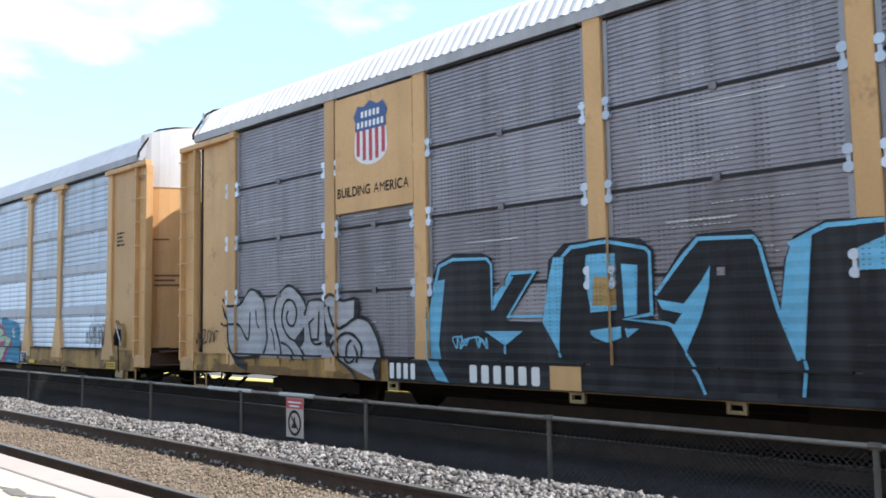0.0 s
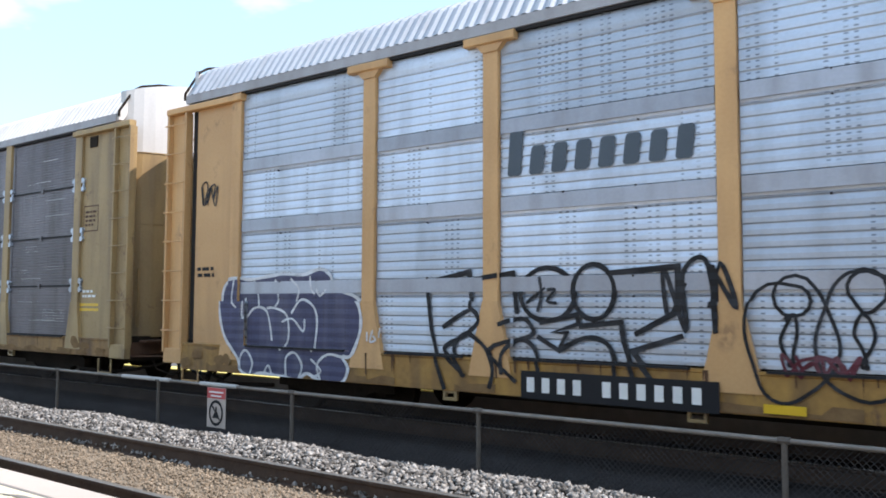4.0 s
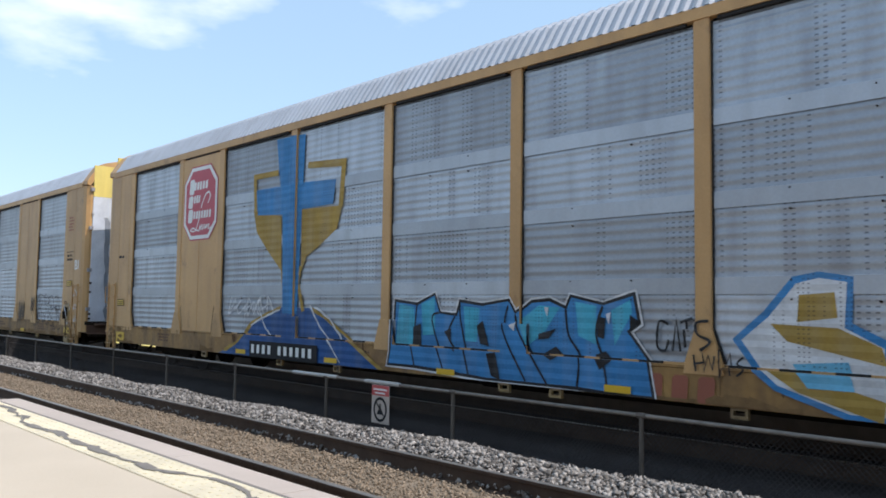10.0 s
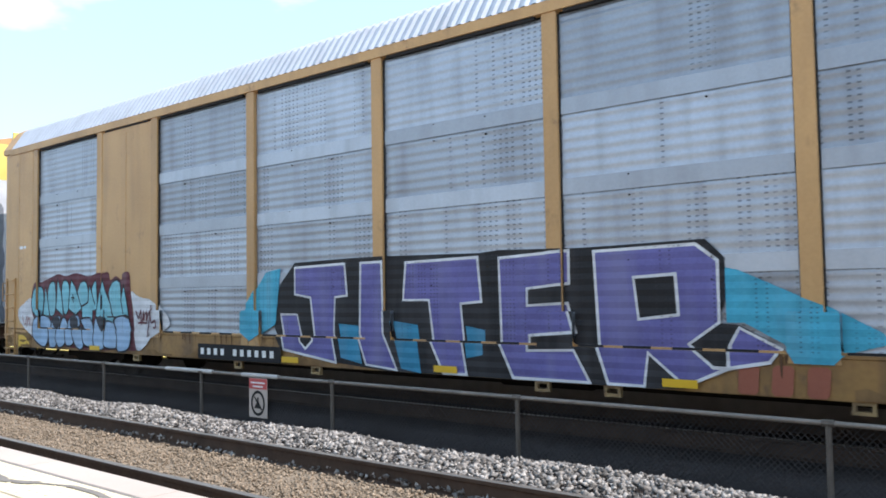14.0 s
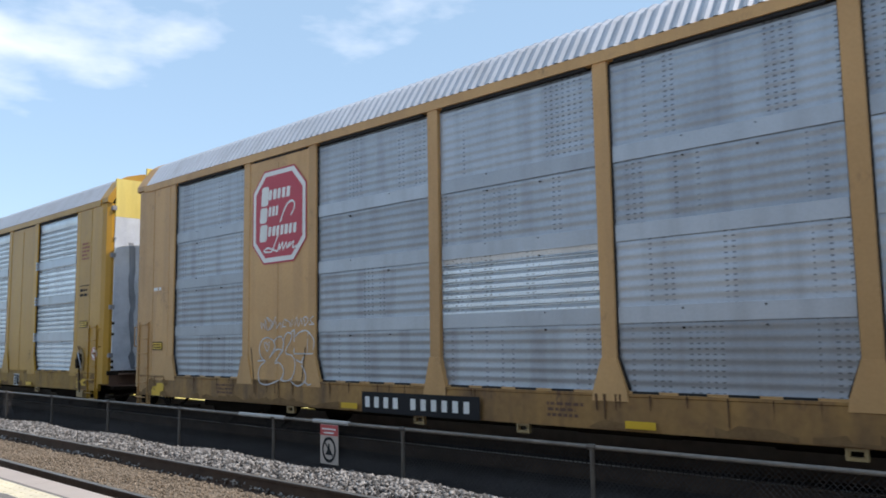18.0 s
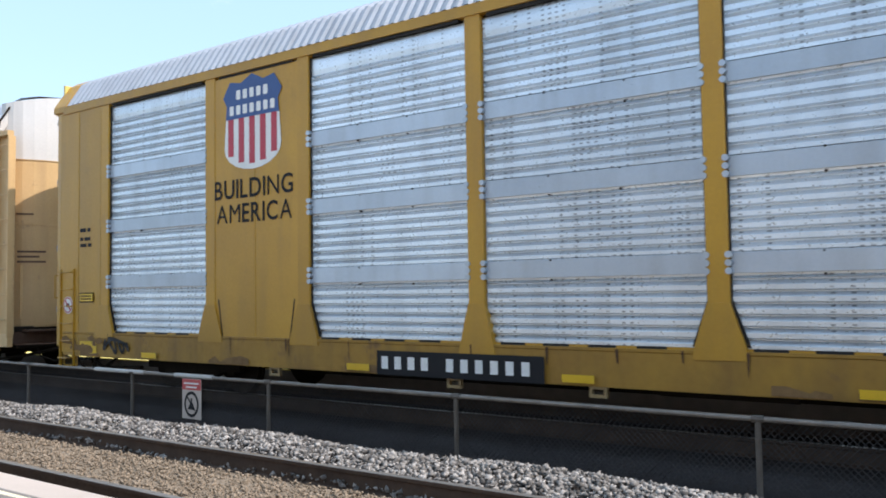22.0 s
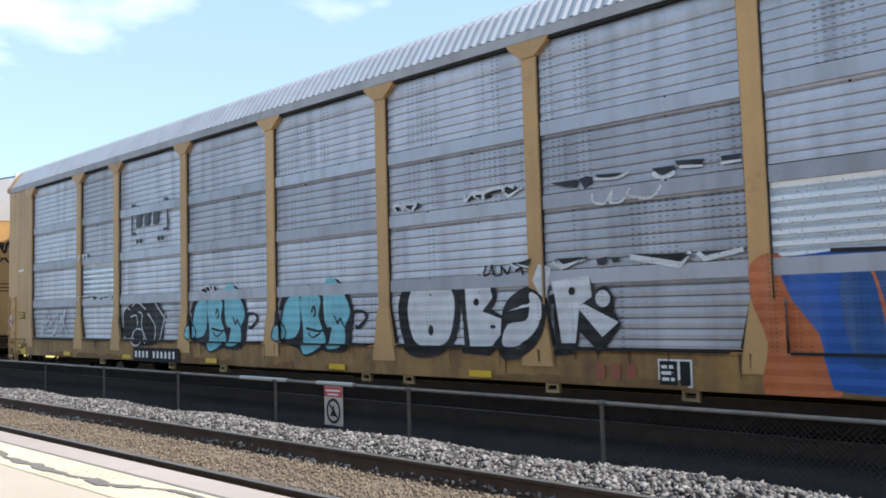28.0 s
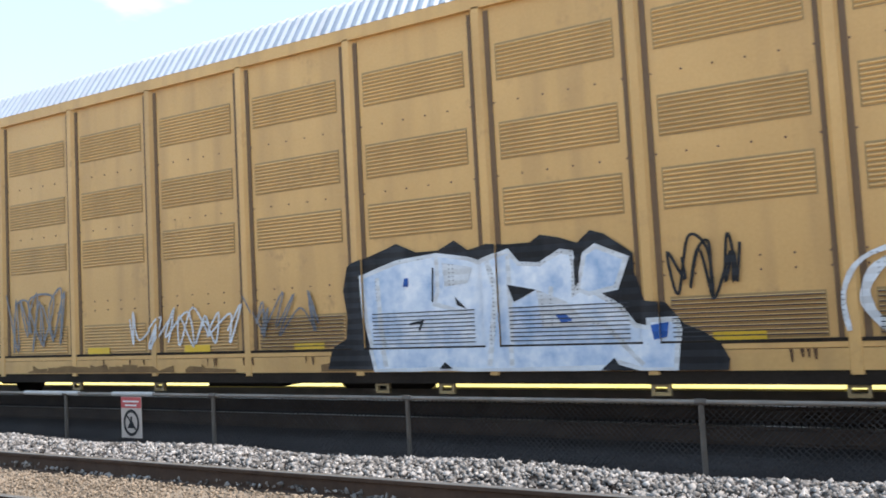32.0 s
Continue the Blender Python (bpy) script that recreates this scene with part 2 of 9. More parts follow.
ROOF = paint("roof_sheet", (0.42, 0.45, 0.49), (0.33, 0.355, 0.39), 0.45, 0.3, coarse=0.6, streak=0.2)
EAVE_GREY = paint("dull_grey_eave", (0.40, 0.39, 0.40), (0.30, 0.295, 0.30), 0.6, 0.1, coarse=0.8, streak=0.3)
ROOF_WHITE = paint("whitened_roof_sheet", (0.62, 0.61, 0.59), (0.5, 0.49, 0.475), 0.6, 0.05, coarse=0.6, streak=0.2)
WHITE = paint("white_door_paint", (0.72, 0.71, 0.68), (0.58, 0.58, 0.57), 0.5, 0.0, coarse=1.1, streak=0.35, dirt=(0.25, 0.24, 0.24))
PALE_YELLOW = paint("sun_bleached_yellow", (0.72, 0.58, 0.17), (0.60, 0.46, 0.11), 0.5, coarse=0.9, streak=0.2)
RUSTY_WHITE = paint("rust_streaked_cream_door", (0.66, 0.62, 0.52), (0.46, 0.41, 0.32), 0.55, 0.0, coarse=1.4, streak=0.75, dirt=(0.2, 0.13, 0.07), wear=0.8)
SCUFFED = paint("scuffed_dark_steel", (0.26, 0.29, 0.34), (0.14, 0.16, 0.19), 0.5, 0.3, coarse=4.0, streak=0.7, dirt=(0.42, 0.44, 0.48))
STEEL = paint("bare_door_metal", (0.66, 0.70, 0.77), (0.42, 0.46, 0.52), 0.42, 0.35, coarse=2.5, streak=0.7, dirt=(0.68, 0.7, 0.73))
RECESS = paint("weathered_grey_door_recess", (0.42, 0.43, 0.41), (0.28, 0.28, 0.265), 0.6, coarse=1.4, streak=0.6, dirt=(0.12, 0.08, 0.05), wear=0.4)
GRIME = paint("grimy_underframe", (0.036, 0.027, 0.02), (0.018, 0.0135, 0.0105), 0.85, 0.0, coarse=2.0, bump=0.004, gloss=0.1)
RUSTY_BLACK = paint("rust_black_casting", (0.07, 0.045, 0.03), (0.03, 0.022, 0.017), 0.8, 0.1, coarse=5.0, bump=0.006, gloss=0.2)
RUST = paint("rusty_steel", (0.16, 0.085, 0.05), (0.09, 0.05, 0.035), 0.75, 0.1, coarse=3.0, bump=0.003)
# flat black put where gaps, slots and the racks' inside lie in shade
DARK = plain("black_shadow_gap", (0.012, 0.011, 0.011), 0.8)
BLACK = paint("black_paint", (0.014, 0.014, 0.016), (0.022, 0.021, 0.022), 0.7, coarse=2.0, fine=45.0, spread=0.0, gloss=0.2)
LETTER = plain("white_lettering", (0.78, 0.78, 0.75), 0.55)
RED = plain("sign_red", (0.47, 0.035, 0.06), 0.45)
NAVY = plain("shield_blue", (0.035, 0.085, 0.24), 0.5)
TAB = plain("reflective_yellow", (0.72, 0.44, 0.015), 0.35)
OXIDE = plain("red_oxide_lettering", (0.30, 0.09, 0.05), 0.6)
RAIL = paint("rail_web", (0.095, 0.066, 0.05), (0.055, 0.04, 0.032), 0.75, 0.2, coarse=4, bump=0.002, gloss=0.06)
SHINE = paint("polished_rail_head", (0.3, 0.27, 0.235), (0.2, 0.18, 0.155), 0.42, 0.6, coarse=2.0)
WIRE = paint("dull_fence_wire", (0.072, 0.066, 0.063), (0.046, 0.042, 0.04), 0.8, 0.0, coarse=3, gloss=0.06)
# ballast colour with the shade under and beside the train mixed in
SHADE_DARK = paint("oil_darkened_ballast", (0.058, 0.052, 0.05), (0.034, 0.03, 0.029), 0.95, coarse=1.5, fine=40, bump=0.03, seed=False, spread=0, gloss=0.04)
GALV = paint("galvanised_pipe", (0.14, 0.118, 0.098), (0.085, 0.072, 0.06), 0.65, 0.1, coarse=4, gloss=0.25)
PIPE = paint("smooth_galvanised_rail", (0.23, 0.20, 0.17), (0.13, 0.113, 0.096), 0.5, 0.3, coarse=5, gloss=0.4)


# ---- building blocks ----
class Shape:
    """Collects corners and faces of one mesh."""

    def __init__(self):
        self.v, self.f = [], []

    def add(self, verts, faces):
        k = len(self.v)
        self.v += [tuple(p) for p in verts]
        self.f += [tuple(i + k for i in q) for q in faces]
        return self

    def box(self, x0, x1, y0, y1, z0, z1):
        v = [(x, y, z) for z in (z0, z1) for y in (y0, y1) for x in (x0, x1)]
        return self.add(v, [(0, 2, 3, 1), (4, 5, 7, 6), (0, 1, 5, 4), (2, 6, 7, 3), (0, 4, 6, 2), (1, 3, 7, 5)])

    def prism(self, outline, a, b, axis="x"):
        """outline: points in the two other axes, extruded from a to b along axis."""
        n = len(outline)

        def put(p, c):
            u, w = p
            return {"x": (c, u, w), "y": (u, c, w), "z": (u, w, c)}[axis]
        v = [put(p, a) for p in outline] + [put(p, b) for p in outline]
        f = [tuple(range(n))[::-1], tuple(range(n, 2 * n))] + [(i, (i + 1) % n, n + (i + 1) % n, n + i) for i in range(n)]
        return self.add(v, f)

    def chamfered(self, x0, x1, y0, y1, z0, z1, c=0.01, axis="z"):
        """A box whose four edges along axis are cut."""
        (a0, a1), (b0, b1), (e0, e1) = {"x": ((y0, y1), (z0, z1), (x0, x1)), "y": ((x0, x1), (z0, z1), (y0, y1)), "z": ((x0, x1), (y0, y1), (z0, z1))}[axis]
        o = [(a0 + c, b0), (a1 - c, b0), (a1, b0 + c), (a1, b1 - c), (a1 - c, b1), (a0 + c, b1), (a0, b1 - c), (a0, b0 + c)]
        return self.prism(o, e0, e1, axis)

    def rod(self, p, q, r, sides=6):
        p, q = Vector(p), Vector(q)
        way = (q - p).normalized()
        side = way.orthogonal().normalized()
        up = way.cross(side)
        ring = [side * math.cos(i * 2 * math.pi / sides) * r + up * math.sin(i * 2 * math.pi / sides) * r for i in range(sides)]
        v = [p + w for w in ring] + [q + w for w in ring]
        f = [tuple(range(sides))[::-1], tuple(range(sides, 2 * sides))] + [(i, (i + 1) % sides, sides + (i + 1) % sides, sides + i) for i in range(sides)]
        return self.add(v, f)

    def pipe(self, points, r, sides=6):
        for p, q in zip(points, points[1:]):
            self.rod(p, q, r, sides)
        return self

    def disc(self, x, z, r, y0, y1, sides=20):
        return self.prism([(x + r * math.cos(i * 2 * math.pi / sides), z + r * math.sin(i * 2 * math.pi / sides)) for i in range(sides)], y0, y1, "y")

    def mesh(self, name, smooth=False):
        me = bpy.data.meshes.new(name)
        me.from_pydata(self.v, [], self.f)
        bm = bmesh.new()
        bm.from_mesh(me)
        bmesh.ops.recalc_face_normals(bm, faces=bm.faces)
        bm.to_mesh(me)
        bm.free()
        if smooth:
            me.polygons.foreach_set("use_smooth", [True] * len(me.polygons))
        return me


def part(name, shape, material, parent, label="", at=None, smooth=False):
    """Links a shape, or a finished mesh, as one mesh object under a thing or a part."""
    me = shape.mesh(name, smooth) if isinstance(shape, Shape) else shape
    if material and not me.materials:
        me.materials.append(material)
    ob = new(name, me)
    ob.parent = parent
    if at:
        ob.location = at
    return tagged(ob, label) if label else ob


def solid(name, shape, material, label, category, kind="", group="", smooth=False):
    """A top-level thing of one mesh."""
    me = shape.mesh(name, smooth) if isinstance(shape, Shape) else shape
    if material and not me.materials:
        me.materials.append(material)
    return tagged(new(name, me), label, category, group, kind)


def empty(name, label, category, group="", kind="", at=(0, 0, 0)):
    ob = tagged(new(name), label, category, group, kind)
    ob.empty_display_size = 0.3
    ob.location = at
    return ob


# ---- ground, tracks, platforms ----
EARTH = paint("dusty_earth", (0.26, 0.21, 0.16), (0.17, 0.14, 0.11), 0.9, coarse=0.5, fine=25, bump=0.02, seed=False, spread=0, gloss=0.06)
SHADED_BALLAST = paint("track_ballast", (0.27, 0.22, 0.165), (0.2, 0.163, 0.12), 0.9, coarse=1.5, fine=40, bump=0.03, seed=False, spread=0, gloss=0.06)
BROWN_STONE = paint("brown_ballast_stone", (0.285, 0.228, 0.167), (0.195, 0.157, 0.116), 0.85, coarse=6, fine=60, seed=False, island=True, spread=0.3, gloss=0.06)
PALE_STONE = paint("pale_grey_ballast_stone", (0.335, 0.318, 0.295), (0.12, 0.114, 0.107), 0.85, coarse=6, fine=60, seed=False, island=True, spread=0.65, gloss=0.06)
CONCRETE = paint("bleached_concrete", (0.56, 0.48, 0.37), (0.48, 0.41, 0.31), 0.8, coarse=0.8, fine=60, bump=0.002, seed=False, spread=0)
COPING = paint("platform_coping_concrete", (0.5, 0.43, 0.37), (0.41, 0.35, 0.3), 0.8, coarse=1.6, fine=60, bump=0.002, seed=False, spread=0.06)
TACTILE = paint("faded_yellow_tactile", (0.74, 0.66, 0.46), (0.56, 0.5, 0.37), 0.7, coarse=3.5, fine=40, bump=0.003, seed=False, spread=0.1)
# grey of worn joints, also the shaded tone of the far edge wall
WORN_AND_SHADED = paint("worn_grey_joint_filler", (0.22, 0.2, 0.175), (0.15, 0.14, 0.125), 0.9, coarse=5, fine=60, seed=False, spread=0)
FAR_YELLOW = paint("bright_yellow_tactile", (0.86, 0.74, 0.22), (0.76, 0.62, 0.16), 0.7, coarse=2, seed=False, spread=0.05)

ground = Shape()
ground.add([(-3000, -3000, -0.32), (3000, -3000, -0.32), (3000, 3000, -0.32), (-3000, 3000, -0.32)], [(0, 1, 2, 3)])
solid("ground", ground, EARTH, "bare dusty earth around the railway tracks", "ground", "structure")

TRACK_Y, TRAIN_Y = 4.94, 9.75
for y, tone in ((TRACK_Y, "near"), (TRAIN_Y, "far")):
    bed = Shape().prism([(y - 1.9, -0.31), (y + 1.9, -0.31), (y + 1.5, -0.195), (y - 1.5, -0.195)], -260, 120)
    # the far bed gets the dark colour that imitates the train's shade
    solid("track_bed", bed, SHADED_BALLAST if tone == "near" else SHADE_DARK, "bed of crushed stone ballast under the %s track" % tone, "ballast", "structure")


# shade beside the train, put into this strip's colour
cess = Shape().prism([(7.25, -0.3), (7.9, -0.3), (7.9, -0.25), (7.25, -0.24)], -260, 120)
solid("cess", cess, SHADE_DARK, "strip of stone between fence and train, coloured dark as shade", "ballast", "structure")


def rail(y, label):
    """One rail with foot, web and a polished head."""
    thing = empty("rail", label, "rail", "rails", "structure")
    web = Shape().prism([(y - 0.07, -0.21), (y + 0.07, -0.21), (y + 0.07, -0.192), (y + 0.014, -0.17), (y + 0.011, -0.045), (y + 0.035, -0.035), (y + 0.035, -0.006), (y - 0.035, -0.006), (y - 0.035, -0.035), (y - 0.011, -0.045), (y - 0.014, -0.17), (y - 0.07, -0.192)], -260, 120)
    part("rail_web", web, RAIL, thing)
    head = Shape().prism([(y - 0.032, -0.005), (y + 0.032, -0.005), (y + 0.026, 0.0), (y - 0.026, 0.0)], -260, 120)
    part("rail_head", head, SHINE, thing, "bright worn running surface")
    return thing


for y in (TRACK_Y - 0.752, TRACK_Y + 0.752):
    rail(y, "rusty steel rail with a polished head on brown ballast")
for y in (TRAIN_Y - 0.752, TRAIN_Y + 0.752):
    rail(y, "rusty steel rail under the passing train")


def stones(name, count, place, size, material, label):
    """Many small broken stones in one mesh; place(u, v) gives x, y, z."""
    rng = np.random.default_rng(len(name) + count)
    base = np.array([(1, 0, 0), (-1, 0, 0), (0, 1, 0), (0, -1, 0), (0, 0, 1), (0, 0, -1)], float)
    tri = np.array([(0, 2, 4), (2, 1, 4), (1, 3, 4), (3, 0, 4), (2, 0, 5), (1, 2, 5), (3, 1, 5), (0, 3, 5)])
    u, v = rng.random(count), rng.random(count)
    at = np.stack(place(u, v, rng), 1)
    corners = base[None] * rng.uniform(0.55, 1.25, (count, 6, 1)) + rng.normal(0, 0.22, (count, 6, 3))
    spin = rng.random(count) * 2 * math.pi
    tip = rng.random(count) * 2 * math.pi
    c, s_ = np.cos(spin)[:, None], np.sin(spin)[:, None]
    x, y = corners[:, :, 0] * c - corners[:, :, 1] * s_, corners[:, :, 0] * s_ + corners[:, :, 1] * c
    c, s_ = np.cos(tip)[:, None], np.sin(tip)[:, None]
    y, z = y * c - corners[:, :, 2] * s_, y * s_ + corners[:, :, 2] * c
    r = (size * rng.uniform(0.45, 1.7, count))[:, None]
    verts = np.stack([x * r, y * r, z * r * 0.8], 2) + at[:, None]
    faces = tri[None] + (np.arange(count) * 6)[:, None, None]
    me = bpy.data.meshes.new(name)
    me.vertices.add(count * 6)
    me.vertices.foreach_set("co", verts.reshape(-1))
    me.loops.add(count * 24)
    me.loops.foreach_set("vertex_index", faces.reshape(-1).astype(np.int32))
    me.polygons.add(count * 8)
    me.polygons.foreach_set("loop_start", np.arange(0, count * 24, 3, dtype=np.int32))
    me.update(calc_edges=True)
    me.materials.append(material)
    return tagged(new(name, me), label, "ballast", "", "stuff")


def spread_x(u):
    # denser towards the viewer
    return 6.0 - 56.0 * u ** 1.5


def mound(y):
    # height of the heaped pale stone between the track and the fence
    return np.interp(y, [5.6, 5.8, 6.25, 6.6, 6.95, 7.3], [-0.16, -0.14, -0.06, -0.045, -0.11, -0.22])


heap = Shape()
ys = [5.62, 5.8, 6.0, 6.25, 6.45, 6.6, 6.8, 6.95, 7.15, 7.3]
xs = [-260 + 5 * i for i in range(77)]
heap.add([(x, y, float(mound(y)) - 0.03 + 0.02 * math.sin(x * 1.7 + y * 3) if y > 5.7 else -0.2) for x in xs for y in ys],
         [(i * 10 + j, i * 10 + j + 1, i * 10 + j + 11, i * 10 + j + 10) for i in range(76) for j in range(9)])
# dark base colour reads as shadow between and beyond the pale stones
solid("ballast_bank", heap, SHADE_DARK, "low bank of crushed stone between track and fence", "ballast", "structure")


def place_heap(u, v, rng):
    x = spread_x(u)
    # pale stones end where the train's shadow is imitated by the dark bank
    y = 5.66 + v * (1.28 + 0.1 * np.sin(x * 1.9) + 0.07 * np.sin(x * 4.3 + 1.0))
    return x, y, mound(y) - 0.01 + 0.025 * np.sin(x * 1.7 + y * 3) + rng.uniform(-0.015, 0.03, len(u))


def place_bed(u, v, rng):
    x, y = spread_x(u), TRACK_Y - 0.70 + v * 1.38
    return x, y, -0.18 + 0.012 * np.sin(x * 2.3) * np.sin(y * 5) + rng.uniform(-0.012, 0.012, len(u))


def place_foot(u, v, rng):
    x, y = spread_x(u), 3.46 + v * 0.68
    return x, y, -0.18 + rng.uniform(-0.015, 0.02, len(u))


stones("pale_ballast", 56000, place_heap, 0.0245, PALE_STONE, "heap of pale grey crushed stone in the sun")
stones("brown_ballast", 60000, place_bed, 0.0155, BROWN_STONE, "brown dusty ballast stones between the rails")
stones("edge_ballast", 5000, place_foot, 0.03, BROWN_STONE, "ballast stones below the platform edge")

# the platform that the viewer stands on
PLAT_END, EDGE_Y, TOP = -12.5, 3.43, 0.203
slab = Shape().chamfered(PLAT_END, 60, -12, EDGE_Y - 0.79, -0.31, TOP, 0.012, "x")
platform = solid("platform", slab, CONCRETE, "sunlit pale concrete station platform", "platform", "structure")
for i in range(36):
    x0 = PLAT_END + i * 1.83
    stone = Shape().chamfered(x0 + 0.004, x0 + 1.822, EDGE_Y - 0.29, EDGE_Y, -0.31, TOP + 0.002, 0.012, "x")
    part("coping_stone", stone, COPING, platform)
for i in range(72):
    x0 = PLAT_END + 0.35 + i * 0.915
    tile = Shape().chamfered(x0 + 0.003, x0 + 0.912, EDGE_Y - 0.785, EDGE_Y - 0.325, 0.1, TOP + 0.004, 0.004, "x")
    if x0 < 4:
        for a in range(7):
            for b in range(5):
                cx, cy = x0 + 0.08 + a * 0.125, EDGE_Y - 0.74 + b * 0.09
                tile.prism([(cx + 0.018 * math.cos(k * 1.047), cy + 0.018 * math.sin(k * 1.047)) for k in range(6)], TOP + 0.003, TOP + 0.009, "z")
    part("tactile_tile", tile, TACTILE, platform)
joint = Shape().box(PLAT_END + 0.35, 60, EDGE_Y - 0.324, EDGE_Y - 0.291, 0.1, TOP + 0.003)
part("edge_joint", joint, WORN_AND_SHADED, platform)
rng = random.Random(5)
crack = Shape()
x, y = PLAT_END + 0.6, EDGE_Y - 0.5
while x < 6:
    step, w = rng.uniform(0.12, 0.3), rng.uniform(0.012, 0.06)
    y2 = min(max(y + rng.uniform(-0.1, 0.1), EDGE_Y - 0.66), EDGE_Y - 0.42)
    crack.add([(x, y - w, TOP + 0.0115), (x + step, y2 - w * 0.9, TOP + 0.0115), (x + step, y2 + w, TOP + 0.0115), (x, y + w * 0.9, TOP + 0.0115)], [(0, 1, 2, 3)])
    x, y = x + step, y2
part("worn_streak", crack, WORN_AND_SHADED, platform, "worn grey streak along the tactile strip")

# weeds past the platform's end
LEAF = paint("dry_weed_leaf", (0.14, 0.17, 0.06), (0.22, 0.21, 0.09), 0.8, coarse=5, seed=False, island=True, spread=0.4)
rng = random.Random(9)
weeds = Shape()
for _ in range(900):
    x, y = PLAT_END - 0.15 - rng.random() ** 1.5 * 9, rng.uniform(0.5, 3.9)
    z, hgt, a = -0.31, rng.uniform(0.06, 0.3), rng.random() * 6.28
    dx, dy = math.cos(a) * 0.02, math.sin(a) * 0.02
    lx, ly = rng.uniform(-0.1, 0.1), rng.uniform(-0.1, 0.1)
    weeds.add([(x - dx, y - dy, z), (x + dx, y + dy, z), (x + lx, y + ly, z + hgt)], [(0, 1, 2)])
me = bpy.data.meshes.new("weeds")
me.from_pydata(weeds.v, [], weeds.f)
me.materials.append(LEAF)
tagged(new("weeds", me), "low dry weeds past the platform end", "weeds", "", "stuff")

# the fence between the tracks
FENCE_Y, FENCE_TOP = 7.19, 0.48
POSTS = [-1.83 - 2.81 * 0 + 2.95 * i for i in range(1, 9)][::-1] + [-1.83, -4.86, -7.67, -10.48, -13.3] + [-13.3 - 2.82 * i for i in range(1, 28)]
fence = empty("chain_link_fence", "low galvanised chain-link fence between the tracks", "fence", at=(0, 0, 0))
post_mesh = Shape().rod((0, 0, -0.35), (0, 0, FENCE_TOP - 0.01), 0.026, 8).mesh("post")
cap_mesh = Shape().rod((-0.05, 0, FENCE_TOP), (0.05, 0, FENCE_TOP), 0.032, 8).mesh("rail_clamp")
for x in POSTS:
    p = part("post", post_mesh, GALV, fence, at=(x, FENCE_Y, 0))
    part("rail_clamp", cap_mesh, GALV, p)
for a, b in zip(POSTS, POSTS[1:]):
    part("top_rail", Shape().rod((a - 0.03, FENCE_Y, FENCE_TOP), (b + 0.03, FENCE_Y, FENCE_TOP), 0.022, 12), PIPE, fence)
    if a > -60:
        wires = Shape()
        z0, z1, gap = -0.12, FENCE_TOP - 0.02, 0.056
        rise = z1 - z0
        k = int((a - b) / gap)
        for i in range(-int(rise / gap), k):
            for lean in (1, -1):
                lo, hi = b + i * gap, b + i * gap + rise
                s0, s1 = max(0.0, (b - lo) / rise), min(1.0, (a - lo) / rise)
                if s1 <= s0:
                    continue
                zz = (z0 + s0 * rise, z0 + s1 * rise) if lean > 0 else (z1 - s0 * rise, z1 - s1 * rise)
                wires.rod((lo + s0 * rise, FENCE_Y + 0.026 + 0.003 * lean, zz[0]), (lo + s1 * rise, FENCE_Y + 0.026 + 0.003 * lean, zz[1]), 0.0036, 3)
        tagged(part("chain_link_mesh", wires, WIRE, fence, "woven wire mesh"), kind="stuff")

# pale lengths added over the top rail to imitate sunlight on it
SUNLIT_RAIL = paint("pale_plastic_sleeve", (0.52, 0.5, 0.47), (0.4, 0.385, 0.36), 0.5, coarse=3.0)
for xa, xb in ((-11.4, -10.2), (-9.5, -8.72)):
    part("rail_sleeve", Shape().rod((xa, FENCE_Y, FENCE_TOP + 0.005), (xb, FENCE_Y, FENCE_TOP + 0.005), 0.03, 12), SUNLIT_RAIL, fence, "pale stretch added to stand for sun on the top rail")

# the warning sign on it
sign = empty("warning_sign", "white no-trespassing sign with a red header, wired to the fence", "sign")
plate = Shape().chamfered(-9.285, -8.895, FENCE_Y - 0.05, FENCE_Y - 0.044, -0.075, 0.455, 0.001, "y")
part("plate", plate, plain("sign_white", (0.5, 0.42, 0.36), 0.5), sign)
part("header", Shape().box(-9.28, -8.9, FENCE_Y - 0.054, FENCE_Y - 0.0505, 0.31, 0.45), plain("sign_header_red", (0.5, 0.07, 0.07), 0.5), sign, "red header panel")
bars = Shape()
for i, w in enumerate((0.3, 0.22)):
    bars.box(-9.090 - w / 2, -9.090 + w / 2, FENCE_Y - 0.057, FENCE_Y - 0.0545, 0.385 - i * 0.05, 0.405 - i * 0.05)
part("header_writing", bars, LETTER, sign, "unreadable white writing")
ring = Shape()
for i in range(24):
    a, b = i * math.pi / 12, (i + 1) * math.pi / 12
    ring.add([(-9.090 + r * math.cos(t), FENCE_Y - 0.054, 0.12 + r * 1.15 * math.sin(t)) for r, t in ((0.115, a), (0.15, a), (0.15, b), (0.115, b))], [(0, 1, 2, 3)])
ring.box(-9.105, -9.075, FENCE_Y - 0.055, FENCE_Y - 0.053, 0.08, 0.2)
ring.add([(-9.180, FENCE_Y - 0.0545, 0.20), (-9.160, FENCE_Y - 0.0545, 0.215), (-9.000, FENCE_Y - 0.0545, 0.04), (-9.020, FENCE_Y - 0.0545, 0.025)], [(0, 1, 2, 3)])
ring.add([(-9.090, FENCE_Y - 0.0538, 0.17), (-9.010, FENCE_Y - 0.0538, 0.05), (-9.170, FENCE_Y - 0.0538, 0.05)], [(0, 1, 2)])
part("pictogram", ring, BLACK, sign, "black prohibition ring")


